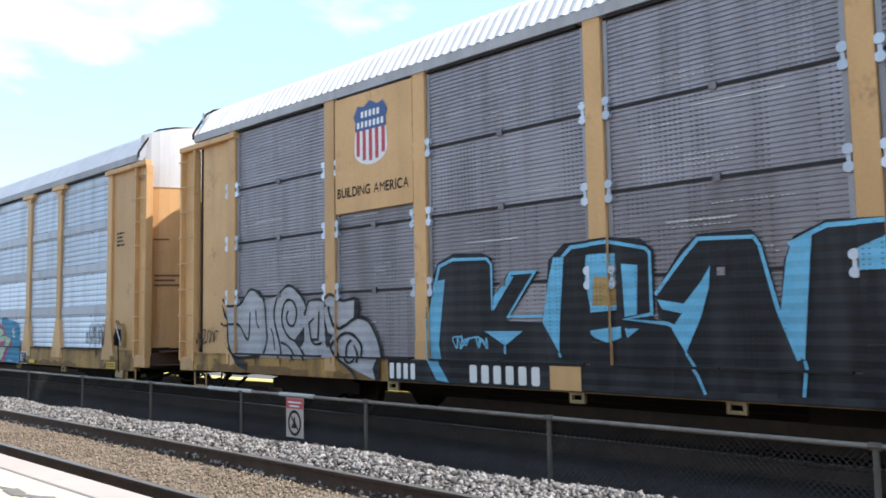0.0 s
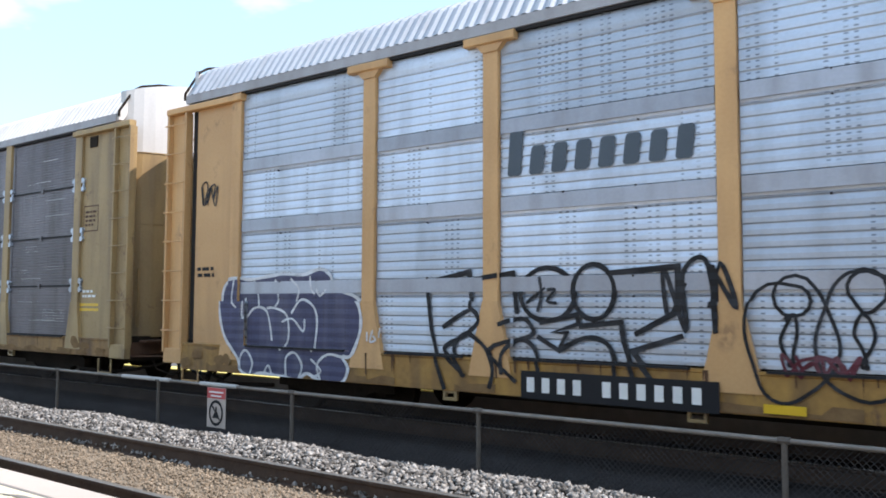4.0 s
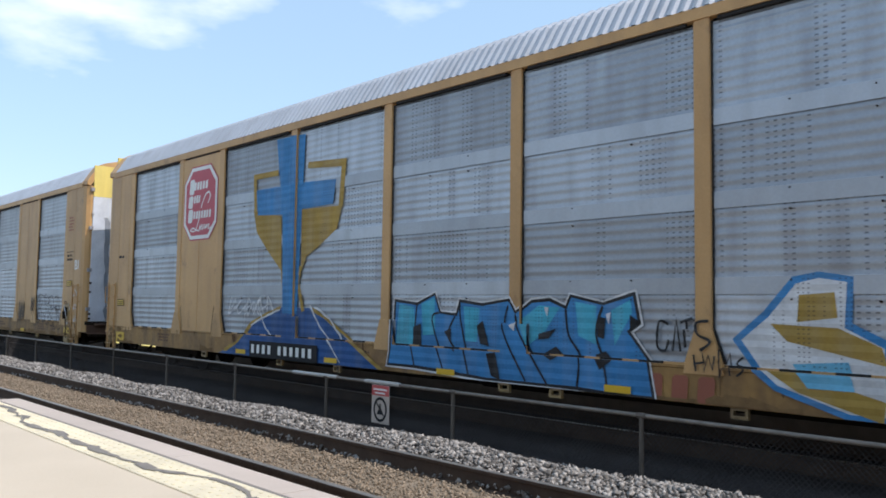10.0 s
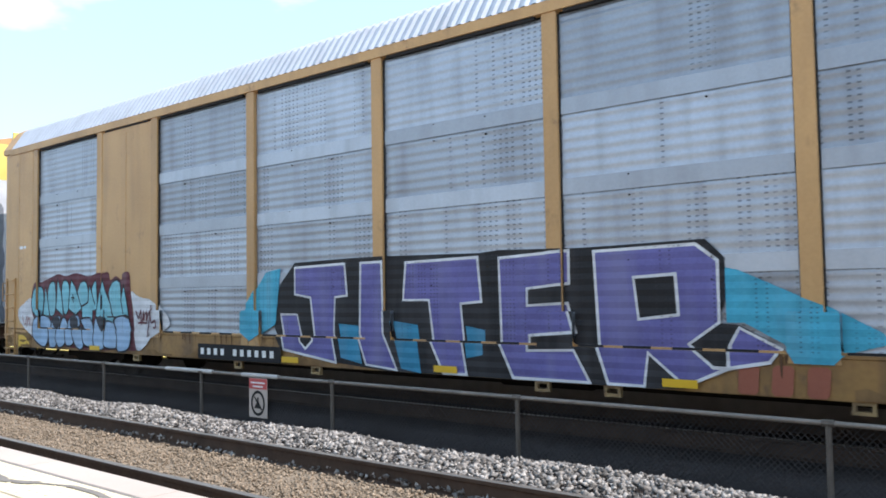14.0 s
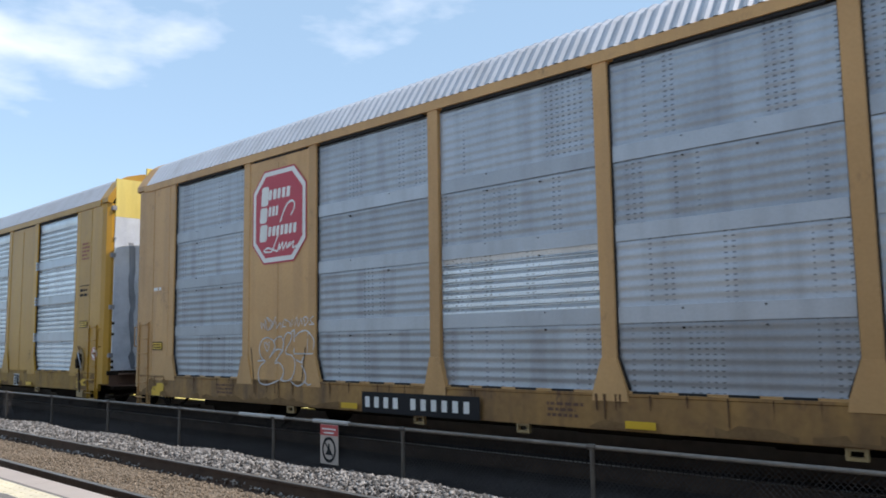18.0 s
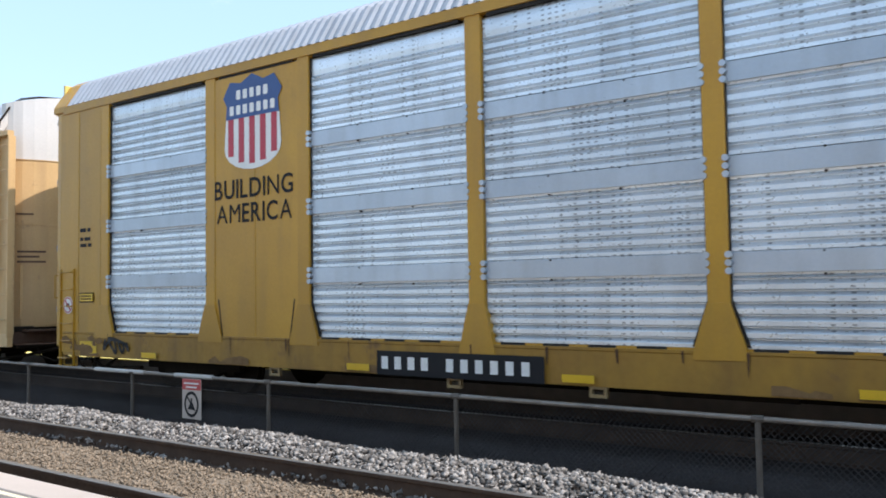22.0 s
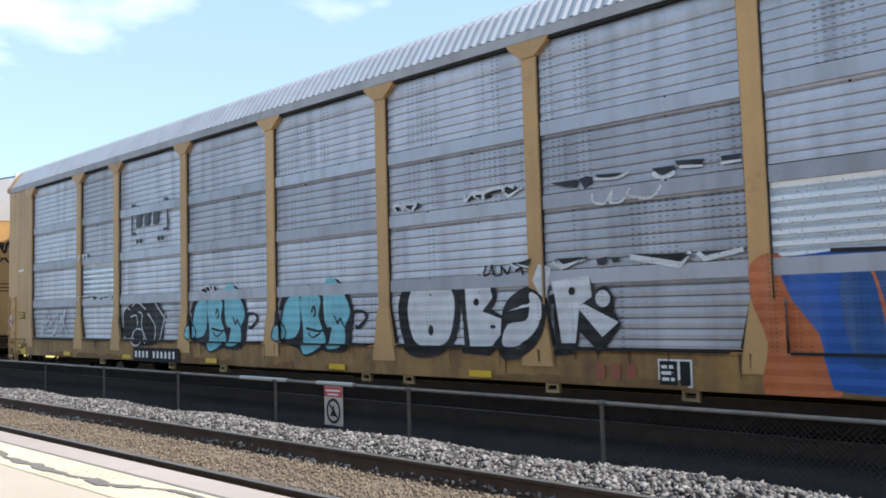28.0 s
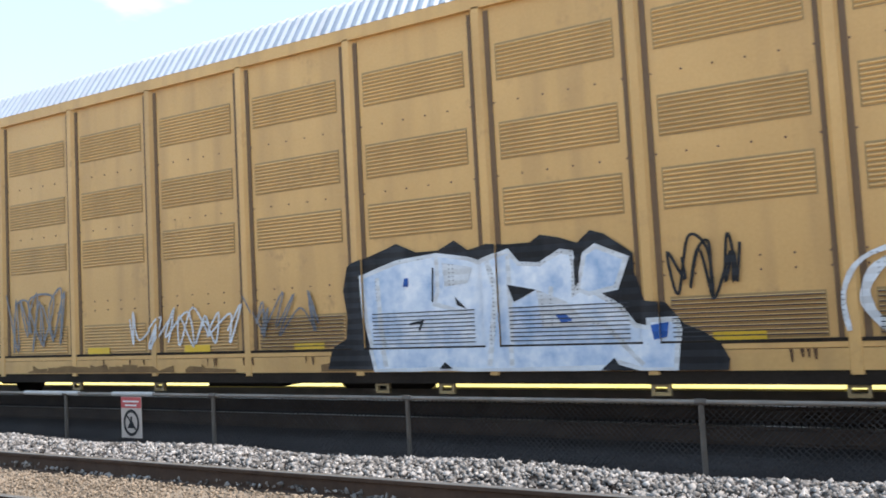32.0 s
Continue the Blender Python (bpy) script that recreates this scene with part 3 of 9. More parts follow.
# ---- the auto-rack cars ----
# In a car's own space x runs along it from its middle, y = -1.6 is the side towards the viewer.
SIDE, SKIN = -1.6, -1.545
POST_X_FUNNEL = [-11.7, -8.8, -6.9, -4.05, -1.18, 1.63, 4.41, 7.22, 9.03, 11.7]
POST_X = [-11.7, -8.95, -7.0, -4.2, -1.4, 1.4, 4.2, 7.0, 8.95, 11.7]
TIERS = [0.98, 1.92, 2.86, 3.79, 4.80]
EAVE, SILL_TOP = 4.86, 0.955
ROOF_LINE = [(-1.6, 4.86), (-1.6, 4.965), (-1.33, 5.39), (-1.16, 5.5), (-0.8, 5.6), (0.0, 5.69), (0.8, 5.6), (1.16, 5.5), (1.33, 5.39), (1.6, 4.965), (1.6, 4.86)]
sheets = {}


def sheet(width, height, style, coat):
    """A corrugated side sheet of that size and coat, shared by all alike; its lower left corner is the origin."""
    key = (round(width, 2), round(height, 2), style, coat)
    if key in sheets:
        return sheets[key]
    me = Shape()
    pitch, deep, band = {"fine": (0.052, 0.016, 0.0), "wide": (0.112, 0.0105, 0.22), "soft": (0.118, 0.009, 0.10), "sharp": (0.125, 0.044, 0.24)}[style]
    line = [(0.0, 0.0)]
    z, top = 0.0, height - band
    n = max(1, int(round(top / pitch)))
    step = top / n
    for i in range(n):
        z = i * step
        if style == "soft":
            line += [(deep * 0.5, z + step * 0.2), (deep, z + step * 0.45), (deep, z + step * 0.6), (deep * 0.5, z + step * 0.82), (0.0, z + step * 0.98)]
        elif style in ("sharp", "wide"):
            line += [(0.0, z + step * 0.30), (deep, z + step * 0.70), (deep, z + step * 0.78), (0.0, z + step * 0.90)]
        else:
            line += [(0.0, z + step * 0.42), (deep, z + step * 0.54), (deep, z + step * 0.84), (0.0, z + step * 0.96)]
    line += [(0.016, top + 0.006), (0.006, top + band * 0.3), (0.004, top + band * 0.6), (0.012, height - 0.02), (0.016, height)] if band else [(0.0, height)]
    m = len(line)
    me.add([(0.0, y, z) for y, z in line] + [(width, y, z) for y, z in line], [(i, m + i, m + i + 1, i + 1) for i in range(m - 1)])
    # turned-in rim, so that the sheet has a thickness
    me.add([(0.0, 0.0, 0.0), (0.0, 0.045, 0.0), (0.0, 0.045, height), (0.0, 0.0, height)], [(0, 1, 2, 3)])
    me.add([(width, 0.0, 0.0), (width, 0.045, 0.0), (width, 0.045, height), (width, 0.0, height)], [(3, 2, 1, 0)])
    me.add([(0.0, 0.0, 0.0), (width, 0.0, 0.0), (width, 0.045, 0.0), (0.0, 0.045, 0.0)], [(0, 3, 2, 1)])
    mesh_ = bpy.data.meshes.new("panel")
    mesh_.from_pydata(me.v, [], me.f)
    mesh_.update()
    if style == "soft":
        mesh_.polygons.foreach_set("use_smooth", [i < m - 4 for i in range(len(mesh_.polygons))])
    sheets[key] = mesh_
    return mesh_


def roof_mesh(x0, x1, pitch=0.161, high=0.03):
    """An arched roof of sheet whose ribs run across the car."""
    n = int(round((x1 - x0) / pitch))
    xs = []
    for i in range(n):
        a = x0 + i * (x1 - x0) / n
        w = (x1 - x0) / n
        xs += [(a, 0.0), (a + w * 0.24, 0.0), (a + w * 0.46, high), (a + w * 0.76, high)]
    xs.append((x1, 0.0))
    line = ROOF_LINE[1:-1]
    k = len(line)
    verts = []
    for x, up in xs:
        for j, (y, z) in enumerate(line):
            out = math.atan2(z - 4.3, y)
            verts.append((x, y + up * math.cos(out), z + up * math.sin(out)))
    faces = [(i * k + j, i * k + j + 1, (i + 1) * k + j + 1, (i + 1) * k + j) for i in range(len(xs) - 1) for j in range(k - 1)]
    me = bpy.data.meshes.new("roof")
    me.from_pydata(verts, [], faces)
    me.update()
    return me


ROOF_SHARED = {}
wheel_shape = Shape()
for s_ in (-1, 1):
    wheel_shape.disc(0, 0, 0.42, s_ * 0.72, s_ * 0.80, 20)
    wheel_shape.disc(0, 0, 0.45, s_ * 0.685, s_ * 0.72, 20)
    wheel_shape.disc(0, 0, 0.12, s_ * 0.80, s_ * 1.0, 10)
wheel_shape.disc(0, 0, 0.08, -0.75, 0.75, 8)
WHEEL_MESH = wheel_shape.mesh("wheelset")
WHEEL_MESH.materials.append(GRIME)
WHEELS = []


def truck(car, x):
    """A two-axle truck with side frames, springs and a bolster."""
    t = part("truck", Shape().box(x - 0.2, x + 0.2, -1.05, 1.05, 0.42, 0.62), GRIME, car, "grimy cast steel truck")
    for s_ in (-1, 1):
        frame_ = Shape().prism([(x - 1.15, 0.36), (x - 1.15, 0.52), (x - 0.7, 0.62), (x + 0.7, 0.62), (x + 1.15, 0.52), (x + 1.15, 0.36), (x + 0.75, 0.36), (x + 0.4, 0.2), (x - 0.4, 0.2), (x - 0.75, 0.36)], s_ * 1.0 - 0.07, s_ * 1.0 + 0.07, "y")
        part("side_frame", frame_, GRIME, t)
        for k in (-0.16, 0.0, 0.16):
            part("spring", Shape().rod((x + k, s_ * 1.0, 0.24), (x + k, s_ * 1.0, 0.46), 0.06, 8), RUST, t)
    for dx in (-0.86, 0.86):
        w = part("wheelset", WHEEL_MESH, None, t, "steel wheels on their axle", at=(x + dx, 0, 0.42))
        WHEELS.append((car, w))


def underframe(car, colour, sill_low=0.54):
    keel = 0.41 if colour is GRIME else 0.33
    part("center_sill", Shape().box(-13.2, 13.2, -0.35, 0.35, 0.5, 0.95).prism([(-8.9, 0.5), (-8.5, keel), (8.5, keel), (8.9, 0.5)], -0.35, 0.35, "y"), GRIME, car, "grimy centre sill")
    part("deck", Shape().box(-13.3, 13.3, -1.5, 1.5, 0.90, 1.0), GRIME, car, "grimy steel floor deck")
    low = 0.525 if colour is GRIME else sill_low
    sill = Shape().prism([(SIDE, low), (SIDE + 0.12, low - 0.005), (SIDE + 0.12, SILL_TOP), (SIDE - 0.01, SILL_TOP), (SIDE - 0.01, SILL_TOP - 0.03), (SIDE, SILL_TOP - 0.04)], -12.95, 12.95)
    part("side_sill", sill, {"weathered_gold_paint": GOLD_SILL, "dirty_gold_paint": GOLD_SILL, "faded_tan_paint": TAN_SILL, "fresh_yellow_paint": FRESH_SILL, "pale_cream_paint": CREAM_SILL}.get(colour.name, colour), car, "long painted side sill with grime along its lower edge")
    sill = Shape().box(-12.95, 12.95, -SIDE - 0.12, -SIDE, 0.52, SILL_TOP)
    part("side_sill", sill, colour, car)
    for x in (-10.06, 10.06):
        truck(car, x)
    for s_ in (-1, 1):
        cp = Shape().chamfered(*sorted((s_ * 13.0, s_ * 13.72)), -0.24, 0.24, 0.62, 0.96, 0.07, "x")
        cp.chamfered(*sorted((s_ * 13.68, s_ * 13.95)), -0.15, 0.15, 0.66, 0.92, 0.05, "x")
        cp.chamfered(*sorted((s_ * 13.88, s_ * 14.14)), -0.25, 0.12, 0.6, 0.98, 0.06, "z")
        cp.disc(s_ * 14.02, 0.62, 0.05, -0.06, 0.06, 8)
        part("coupler", cp, RUSTY_BLACK, car, "grimy knuckle coupler")
        part("coupler_carrier", Shape().chamfered(*sorted((s_ * 13.2, s_ * 13.5)), -0.4, 0.4, 0.46, 0.64, 0.03, "y").rod((s_ * 13.45, -0.55, 0.62), (s_ * 13.6, -0.6, 0.2), 0.03, 6).rod((s_ * 13.4, -0.2, 0.4), (s_ * 13.8, -0.25, 0.16), 0.03, 6), GRIME, car, "grimy carrier below the coupler")
        part("end_sill", Shape().chamfered(s_ * 13.0 - 0.12, s_ * 13.0 + 0.28, -1.45, 1.45, 0.66, 0.95, 0.02, "y"), RUST, car)
        hose = [(s_ * 13.3, -0.42, 0.66), (s_ * 13.5, -0.45, 0.5), (s_ * 13.75, -0.42, 0.36), (s_ * 14.05, -0.4, 0.33), (s_ * 14.12, -0.36, 0.36)]
        part("brake_hose", Shape().pipe(hose, 0.025), BLACK, car, "sagging black rubber brake hose")
        lever = [(s_ * 13.15, -1.42, 0.72), (s_ * 13.35, -1.44, 0.66), (s_ * 13.75, -0.9, 0.66), (s_ * 13.85, -0.25, 0.8)]
        part("uncoupling_lever", Shape().pipe(lever, 0.014, 5), RUST, car)
        step = Shape().pipe([(s_ * 12.55, SIDE + 0.03, 0.6), (s_ * 12.55, SIDE + 0.03, 0.36), (s_ * 12.95, SIDE + 0.03, 0.36), (s_ * 12.95, SIDE + 0.03, 0.6)], 0.016, 5)
        part("step", step, colour, car, "stirrup step below the sill")
        part("draft_sill", Shape().prism([(s_ * 11.35, 0.46), (s_ * 12.7, 0.50), (s_ * 13.25, 0.56), (s_ * 13.25, 0.66), (s_ * 11.35, 0.66)], -0.42, 0.42, "y"), GRIME, car, "grimy draft sill behind the coupler")
        part("brake_cylinder", Shape().rod((s_ * 12.2, -0.95, 0.64), (s_ * 12.9, -0.95, 0.64), 0.12, 10), GRIME, car)
        part("chain", Shape().pipe([(s_ * 13.1, -0.9, 0.7), (s_ * 13.25, -0.85, 0.4), (s_ * 13.5, -0.7, 0.3), (s_ * 13.7, -0.5, 0.42)], 0.018, 5), GRIME, car)
        part("cross_beam", Shape().chamfered(*sorted((s_ * 13.02, s_ * 13.2)), -1.3, 1.3, 0.56, 0.7, 0.02, "y"), GRIME, car)
        part("air_pipe", Shape().pipe([(s_ * 11.2, -1.2, 0.36), (s_ * 12.3, -1.22, 0.32), (s_ * 12.9, -1.0, 0.4), (s_ * 13.4, -0.5, 0.55)], 0.03, 6), GRIME, car)
        part("crossover_platform", Shape().box(s_ * 13.3 - 0.2, s_ * 13.3 + 0.2, -1.25, 1.25, 0.9, 0.935), RUST, car)
    for x in (-7.6, -4.55, -2.7, 1.2, 2.1, 4.6, 6.4, 9.3):
        part("tie_down", Shape().box(x - 0.1, x - 0.065, SIDE + 0.02, SIDE + 0.07, low - 0.12, low + 0.01).box(x + 0.065, x + 0.1, SIDE + 0.02, SIDE + 0.07, low - 0.12, low + 0.01).box(x - 0.065, x + 0.065, SIDE + 0.02, SIDE + 0.07, low - 0.12, low - 0.085).box(x - 0.065, x + 0.065, SIDE + 0.02, SIDE + 0.07, low - 0.03, low + 0.01), DULL, car, "square tie-down loop under the sill")
    part("brake_rigging", Shape().box(-2.2, -0.8, -1.1, -0.5, 0.42, 0.7).rod((0.2, -0.9, 0.58), (1.5, -0.9, 0.58), 0.2, 10).rod((-7.5, -0.75, 0.45), (7.5, -0.75, 0.45), 0.018, 5), GRIME, car, "brake gear under the floor")


def ladder(car, x, z0, z1, colour, width=0.42, rungs=5, y=SIDE - 0.07, stiles=False):
    top = part("ladder", Shape().box(x - 0.012, x + 0.012, SIDE - 0.01, SIDE, z0, z0 + 0.05) if not stiles else
               Shape().box(x - 0.016, x + 0.0, SIDE - 0.03, SIDE + 0.02, z0 - 0.15, z1 + 0.05).box(x + width, x + width + 0.016, SIDE - 0.03, SIDE + 0.02, z0 - 0.15, z1 + 0.05), colour, car, "ladder of round steel rungs")
    for i in range(rungs):
        z = z0 + (z1 - z0) * i / (rungs - 1)
        part("rung", Shape().pipe([(x, SIDE + 0.01, z), (x, y, z), (x + width, y, z), (x + width, SIDE + 0.01, z)], 0.011, 5), colour, top)
    return top


def curved_post(x, w, wb, z_flare, colour, car, cap="", gap=False):
    """A side post with a flared foot and, at its head, a T-shaped cap or a funnel."""
    b = 0.008
    body = Shape().chamfered(x - w, x + w, SIDE, SIDE + 0.09, z_flare, EAVE - 0.02, b, "z")
    p = part("post", body, colour, car)
    low = 0.865 if gap and not cap else 0.74
    foot = Shape().prism([(x - wb, low), (x + wb, low), (x + wb * 0.93, low + 0.12), (x + w, z_flare), (x - w, z_flare), (x - wb * 0.93, low + 0.12)], SIDE - 0.012, SIDE + 0.09, "y")
    part("post_foot", foot, colour, p)
    if gap:
        g = 0.013
        # a wider black copy of the post's outline paints its shadow line
        part("post_gap", Shape().prism([(x - wb - g, 0.99), (x + wb + g, 0.99), (x + w + g, z_flare + 0.02), (x + w + g, EAVE - 0.06), (x - w - g, EAVE - 0.06), (x - w - g, z_flare + 0.02)], SKIN - 0.02, SKIN + 0.01, "y"), DARK, p, "black strip drawn as the shadow between post and sheets")
    if cap == "tee":
        part("post_cap", Shape().chamfered(x - 0.36, x + 0.36, SIDE - 0.05, SIDE + 0.06, EAVE - 0.15, EAVE - 0.04, 0.012, "x").prism([(x - 0.2, EAVE - 0.15), (x + 0.2, EAVE - 0.15), (x + w, EAVE - 0.25), (x - w, EAVE - 0.25)], SIDE - 0.02, SIDE + 0.06, "y"), colour, p)
    if cap == "funnel":
        part("post_cap", Shape().prism([(x - 0.33, EAVE - 0.02), (x + 0.33, EAVE - 0.02), (x + 0.3, EAVE - 0.08), (x + w, EAVE - 0.24), (x - w, EAVE - 0.24), (x - 0.3, EAVE - 0.08)], SIDE - 0.02, SIDE + 0.06, "y"), colour, p)
    if cap == "bolts":
        for z in TIERS[1:4]:
            for s_ in (-1, 1):
                cx = x + s_ * (w + 0.04)
                part("clamp", Shape().disc(cx, z + 0.075, 0.052, SKIN - 0.05, SKIN + 0.01, 10).disc(cx, z - 0.085, 0.052, SKIN - 0.05, SKIN + 0.01, 10).box(cx - 0.02, cx + 0.02, SKIN - 0.035, SKIN, z - 0.09, z + 0.08), SILVER, p, "pale rounded sheet clamp")
    return p


def bars_on(parent, name, x0, x1, z0, z1, material, lines=3, y=SIDE - 0.006, seed=1, label="small unreadable stencilled writing"):
    """Writing too small to read, as short bars in rows."""
    r = random.Random(seed)
    s = Shape()
    pitch = (z1 - z0) / lines
    for i in range(lines):
        x = x0 + r.uniform(0, 0.05) * (x1 - x0)
        zc = z1 - (i + 0.5) * pitch
        end = x1 - r.uniform(0, 0.35) * (x1 - x0)
        while x < end:
            w = r.uniform(0.5, 1.9) * pitch
            s.add([(x, y, zc - pitch * 0.27), (min(x + w, end), y, zc - pitch * 0.27), (min(x + w, end), y, zc + pitch * 0.27), (x, y, zc + pitch * 0.27)], [(0, 1, 2, 3)])
            x += w + pitch * 0.35
    me = bpy.data.meshes.new(name)
    me.from_pydata(s.v, [], s.f)
    return tagged(part(name, me, material, parent, label), kind="stuff")


def flat(parent, name, outline, material, y, label=""):
    """A flat painted shape on the car's side."""
    me = bpy.data.meshes.new(name)
    me.from_pydata([(x, y, z) for x, z in outline], [], [tuple(range(len(outline)))])
    return part(name, me, material, parent, label)


def rect(x0, x1, z0, z1):
    return [(x0, z0), (x1, z0), (x1, z1), (x0, z1)]


def tabs(car, spots, low=0.575):
    for x in spots:
        flat(car, "reflector_tab", rect(x - 0.19, x + 0.19, low, low + 0.085), TAB, SIDE - 0.044, "yellow reflective tab")


def number_plate(car, x0, x1, seed, low=0.55, high=0.86):
    plate_ = flat(car, "number_plate", rect(x0, x1, low, high), BLACK, SIDE - 0.044, "black number plate with white marks")
    r = random.Random(seed)
    w = (x1 - x0 - 0.16) / 10.8
    x = x0 + 0.08
    for i in range(10):
        if i == 4:
            x += w * 0.8
        flat(plate_, "mark", rect(x, x + w * 0.5, low + 0.075, high - 0.07), LETTER, SIDE - 0.048)
        x += w


def data_plate(car, x, z):
    d = flat(car, "data_plate", rect(x - 0.2, x + 0.2, z - 0.15, z + 0.15), LETTER, SIDE - 0.014, "small black data panel in a white border")
    flat(d, "dark_field", rect(x - 0.18, x + 0.03, z - 0.13, z + 0.13), BLACK, SIDE - 0.018)
    flat(d, "dark_field", rect(x + 0.06, x + 0.18, z - 0.13, z + 0.13), BLACK, SIDE - 0.018)
    bars_on(d, "writing", x - 0.16, x + 0.01, z - 0.1, z + 0.1, LETTER, 3, SIDE - 0.022, 4)


def caution_tag(car, x, z, w=0.42, h=0.17):
    t = flat(car, "caution_tag", rect(x - w / 2, x + w / 2, z - h / 2, z + h / 2), BLACK, SIDE - 0.014, "yellow caution tag with a black border")
    flat(t, "yellow_field", rect(x - w / 2 + 0.02, x + w / 2 - 0.02, z - h / 2 + 0.02, z + h / 2 - 0.02), TAB, SIDE - 0.018)
    bars_on(t, "writing", x - w / 2 + 0.05, x + w / 2 - 0.05, z - h / 2 + 0.035, z + h / 2 - 0.035, BLACK, 2, SIDE - 0.022, 7)


def prohibition_disc(car, x, z):
    d = part("prohibition_disc", Shape().disc(x, z, 0.15, SIDE - 0.016, SIDE - 0.008, 24), LETTER, car, "round white prohibition sticker with a red ring")
    ring_ = Shape()
    for i in range(24):
        a, b = i * math.pi / 12, (i + 1) * math.pi / 12
        ring_.add([(x + r * math.cos(t), SIDE - 0.02, z + r * math.sin(t)) for r, t in ((0.115, a), (0.137, a), (0.137, b), (0.115, b))], [(0, 1, 2, 3)])
    ring_.add([(x - 0.1, SIDE - 0.021, z + 0.08), (x - 0.08, SIDE - 0.021, z + 0.1), (x + 0.1, SIDE - 0.021, z - 0.08), (x + 0.08, SIDE - 0.021, z - 0.1)], [(0, 1, 2, 3)])
    part("ring", ring_, RED, d)
    part("mark", Shape().box(x - 0.05, x + 0.05, SIDE - 0.019, SIDE - 0.017, z - 0.02, z + 0.03), BLACK, d)


def hand_brake(car, x, colour):
    """Hand brake: a dark housing with a ratchet drum, a short pale lever, a chain and a box below."""
    b = part("hand_brake", Shape().prism([(x - 0.17, 1.02), (x + 0.16, 1.0), (x + 0.19, 1.3), (x + 0.07, 1.5), (x - 0.1, 1.5), (x - 0.2, 1.28)], SIDE - 0.03, SIDE + 0.05, "y"), DULL, car, "grimy hand brake with lever and chain")
    part("drum", Shape().disc(x, 1.22, 0.115, SIDE - 0.09, SIDE - 0.03, 12).disc(x, 1.22, 0.045, SIDE - 0.13, SIDE - 0.09, 8).box(x - 0.05, x + 0.03, SIDE - 0.12, SIDE - 0.06, 1.05, 1.2), GRIME, b)
    part("ratchet", Shape().box(x - 0.1, x - 0.02, SIDE - 0.07, SIDE - 0.03, 1.28, 1.4).box(x + 0.03, x + 0.09, SIDE - 0.06, SIDE - 0.03, 1.3, 1.38), GRIME, b)
    part("lever", Shape().pipe([(x - 0.02, SIDE - 0.08, 1.44), (x + 0.08, SIDE - 0.12, 1.4), (x + 0.19, SIDE - 0.11, 1.2), (x + 0.2, SIDE - 0.09, 1.06)], 0.010, 5), STEEL, b, "pale lever")
    part("chain", Shape().pipe([(x, SIDE - 0.05, 1.1), (x + 0.03, SIDE - 0.05, 0.8), (x + 0.04, SIDE - 0.04, 0.5)], 0.014, 5), GRIME, b)
    part("handle", Shape().pipe([(x - 0.06, SIDE - 0.02, 1.46), (x - 0.06, SIDE - 0.07, 1.56), (x + 0.04, SIDE - 0.07, 1.56), (x + 0.04, SIDE - 0.02, 1.46)], 0.010, 5), RUST, b)
    part("chain_box", Shape().chamfered(x - 0.17, x + 0.17, SIDE - 0.02, SIDE + 0.1, 0.36, 0.54, 0.03, "x"), DULL, b)


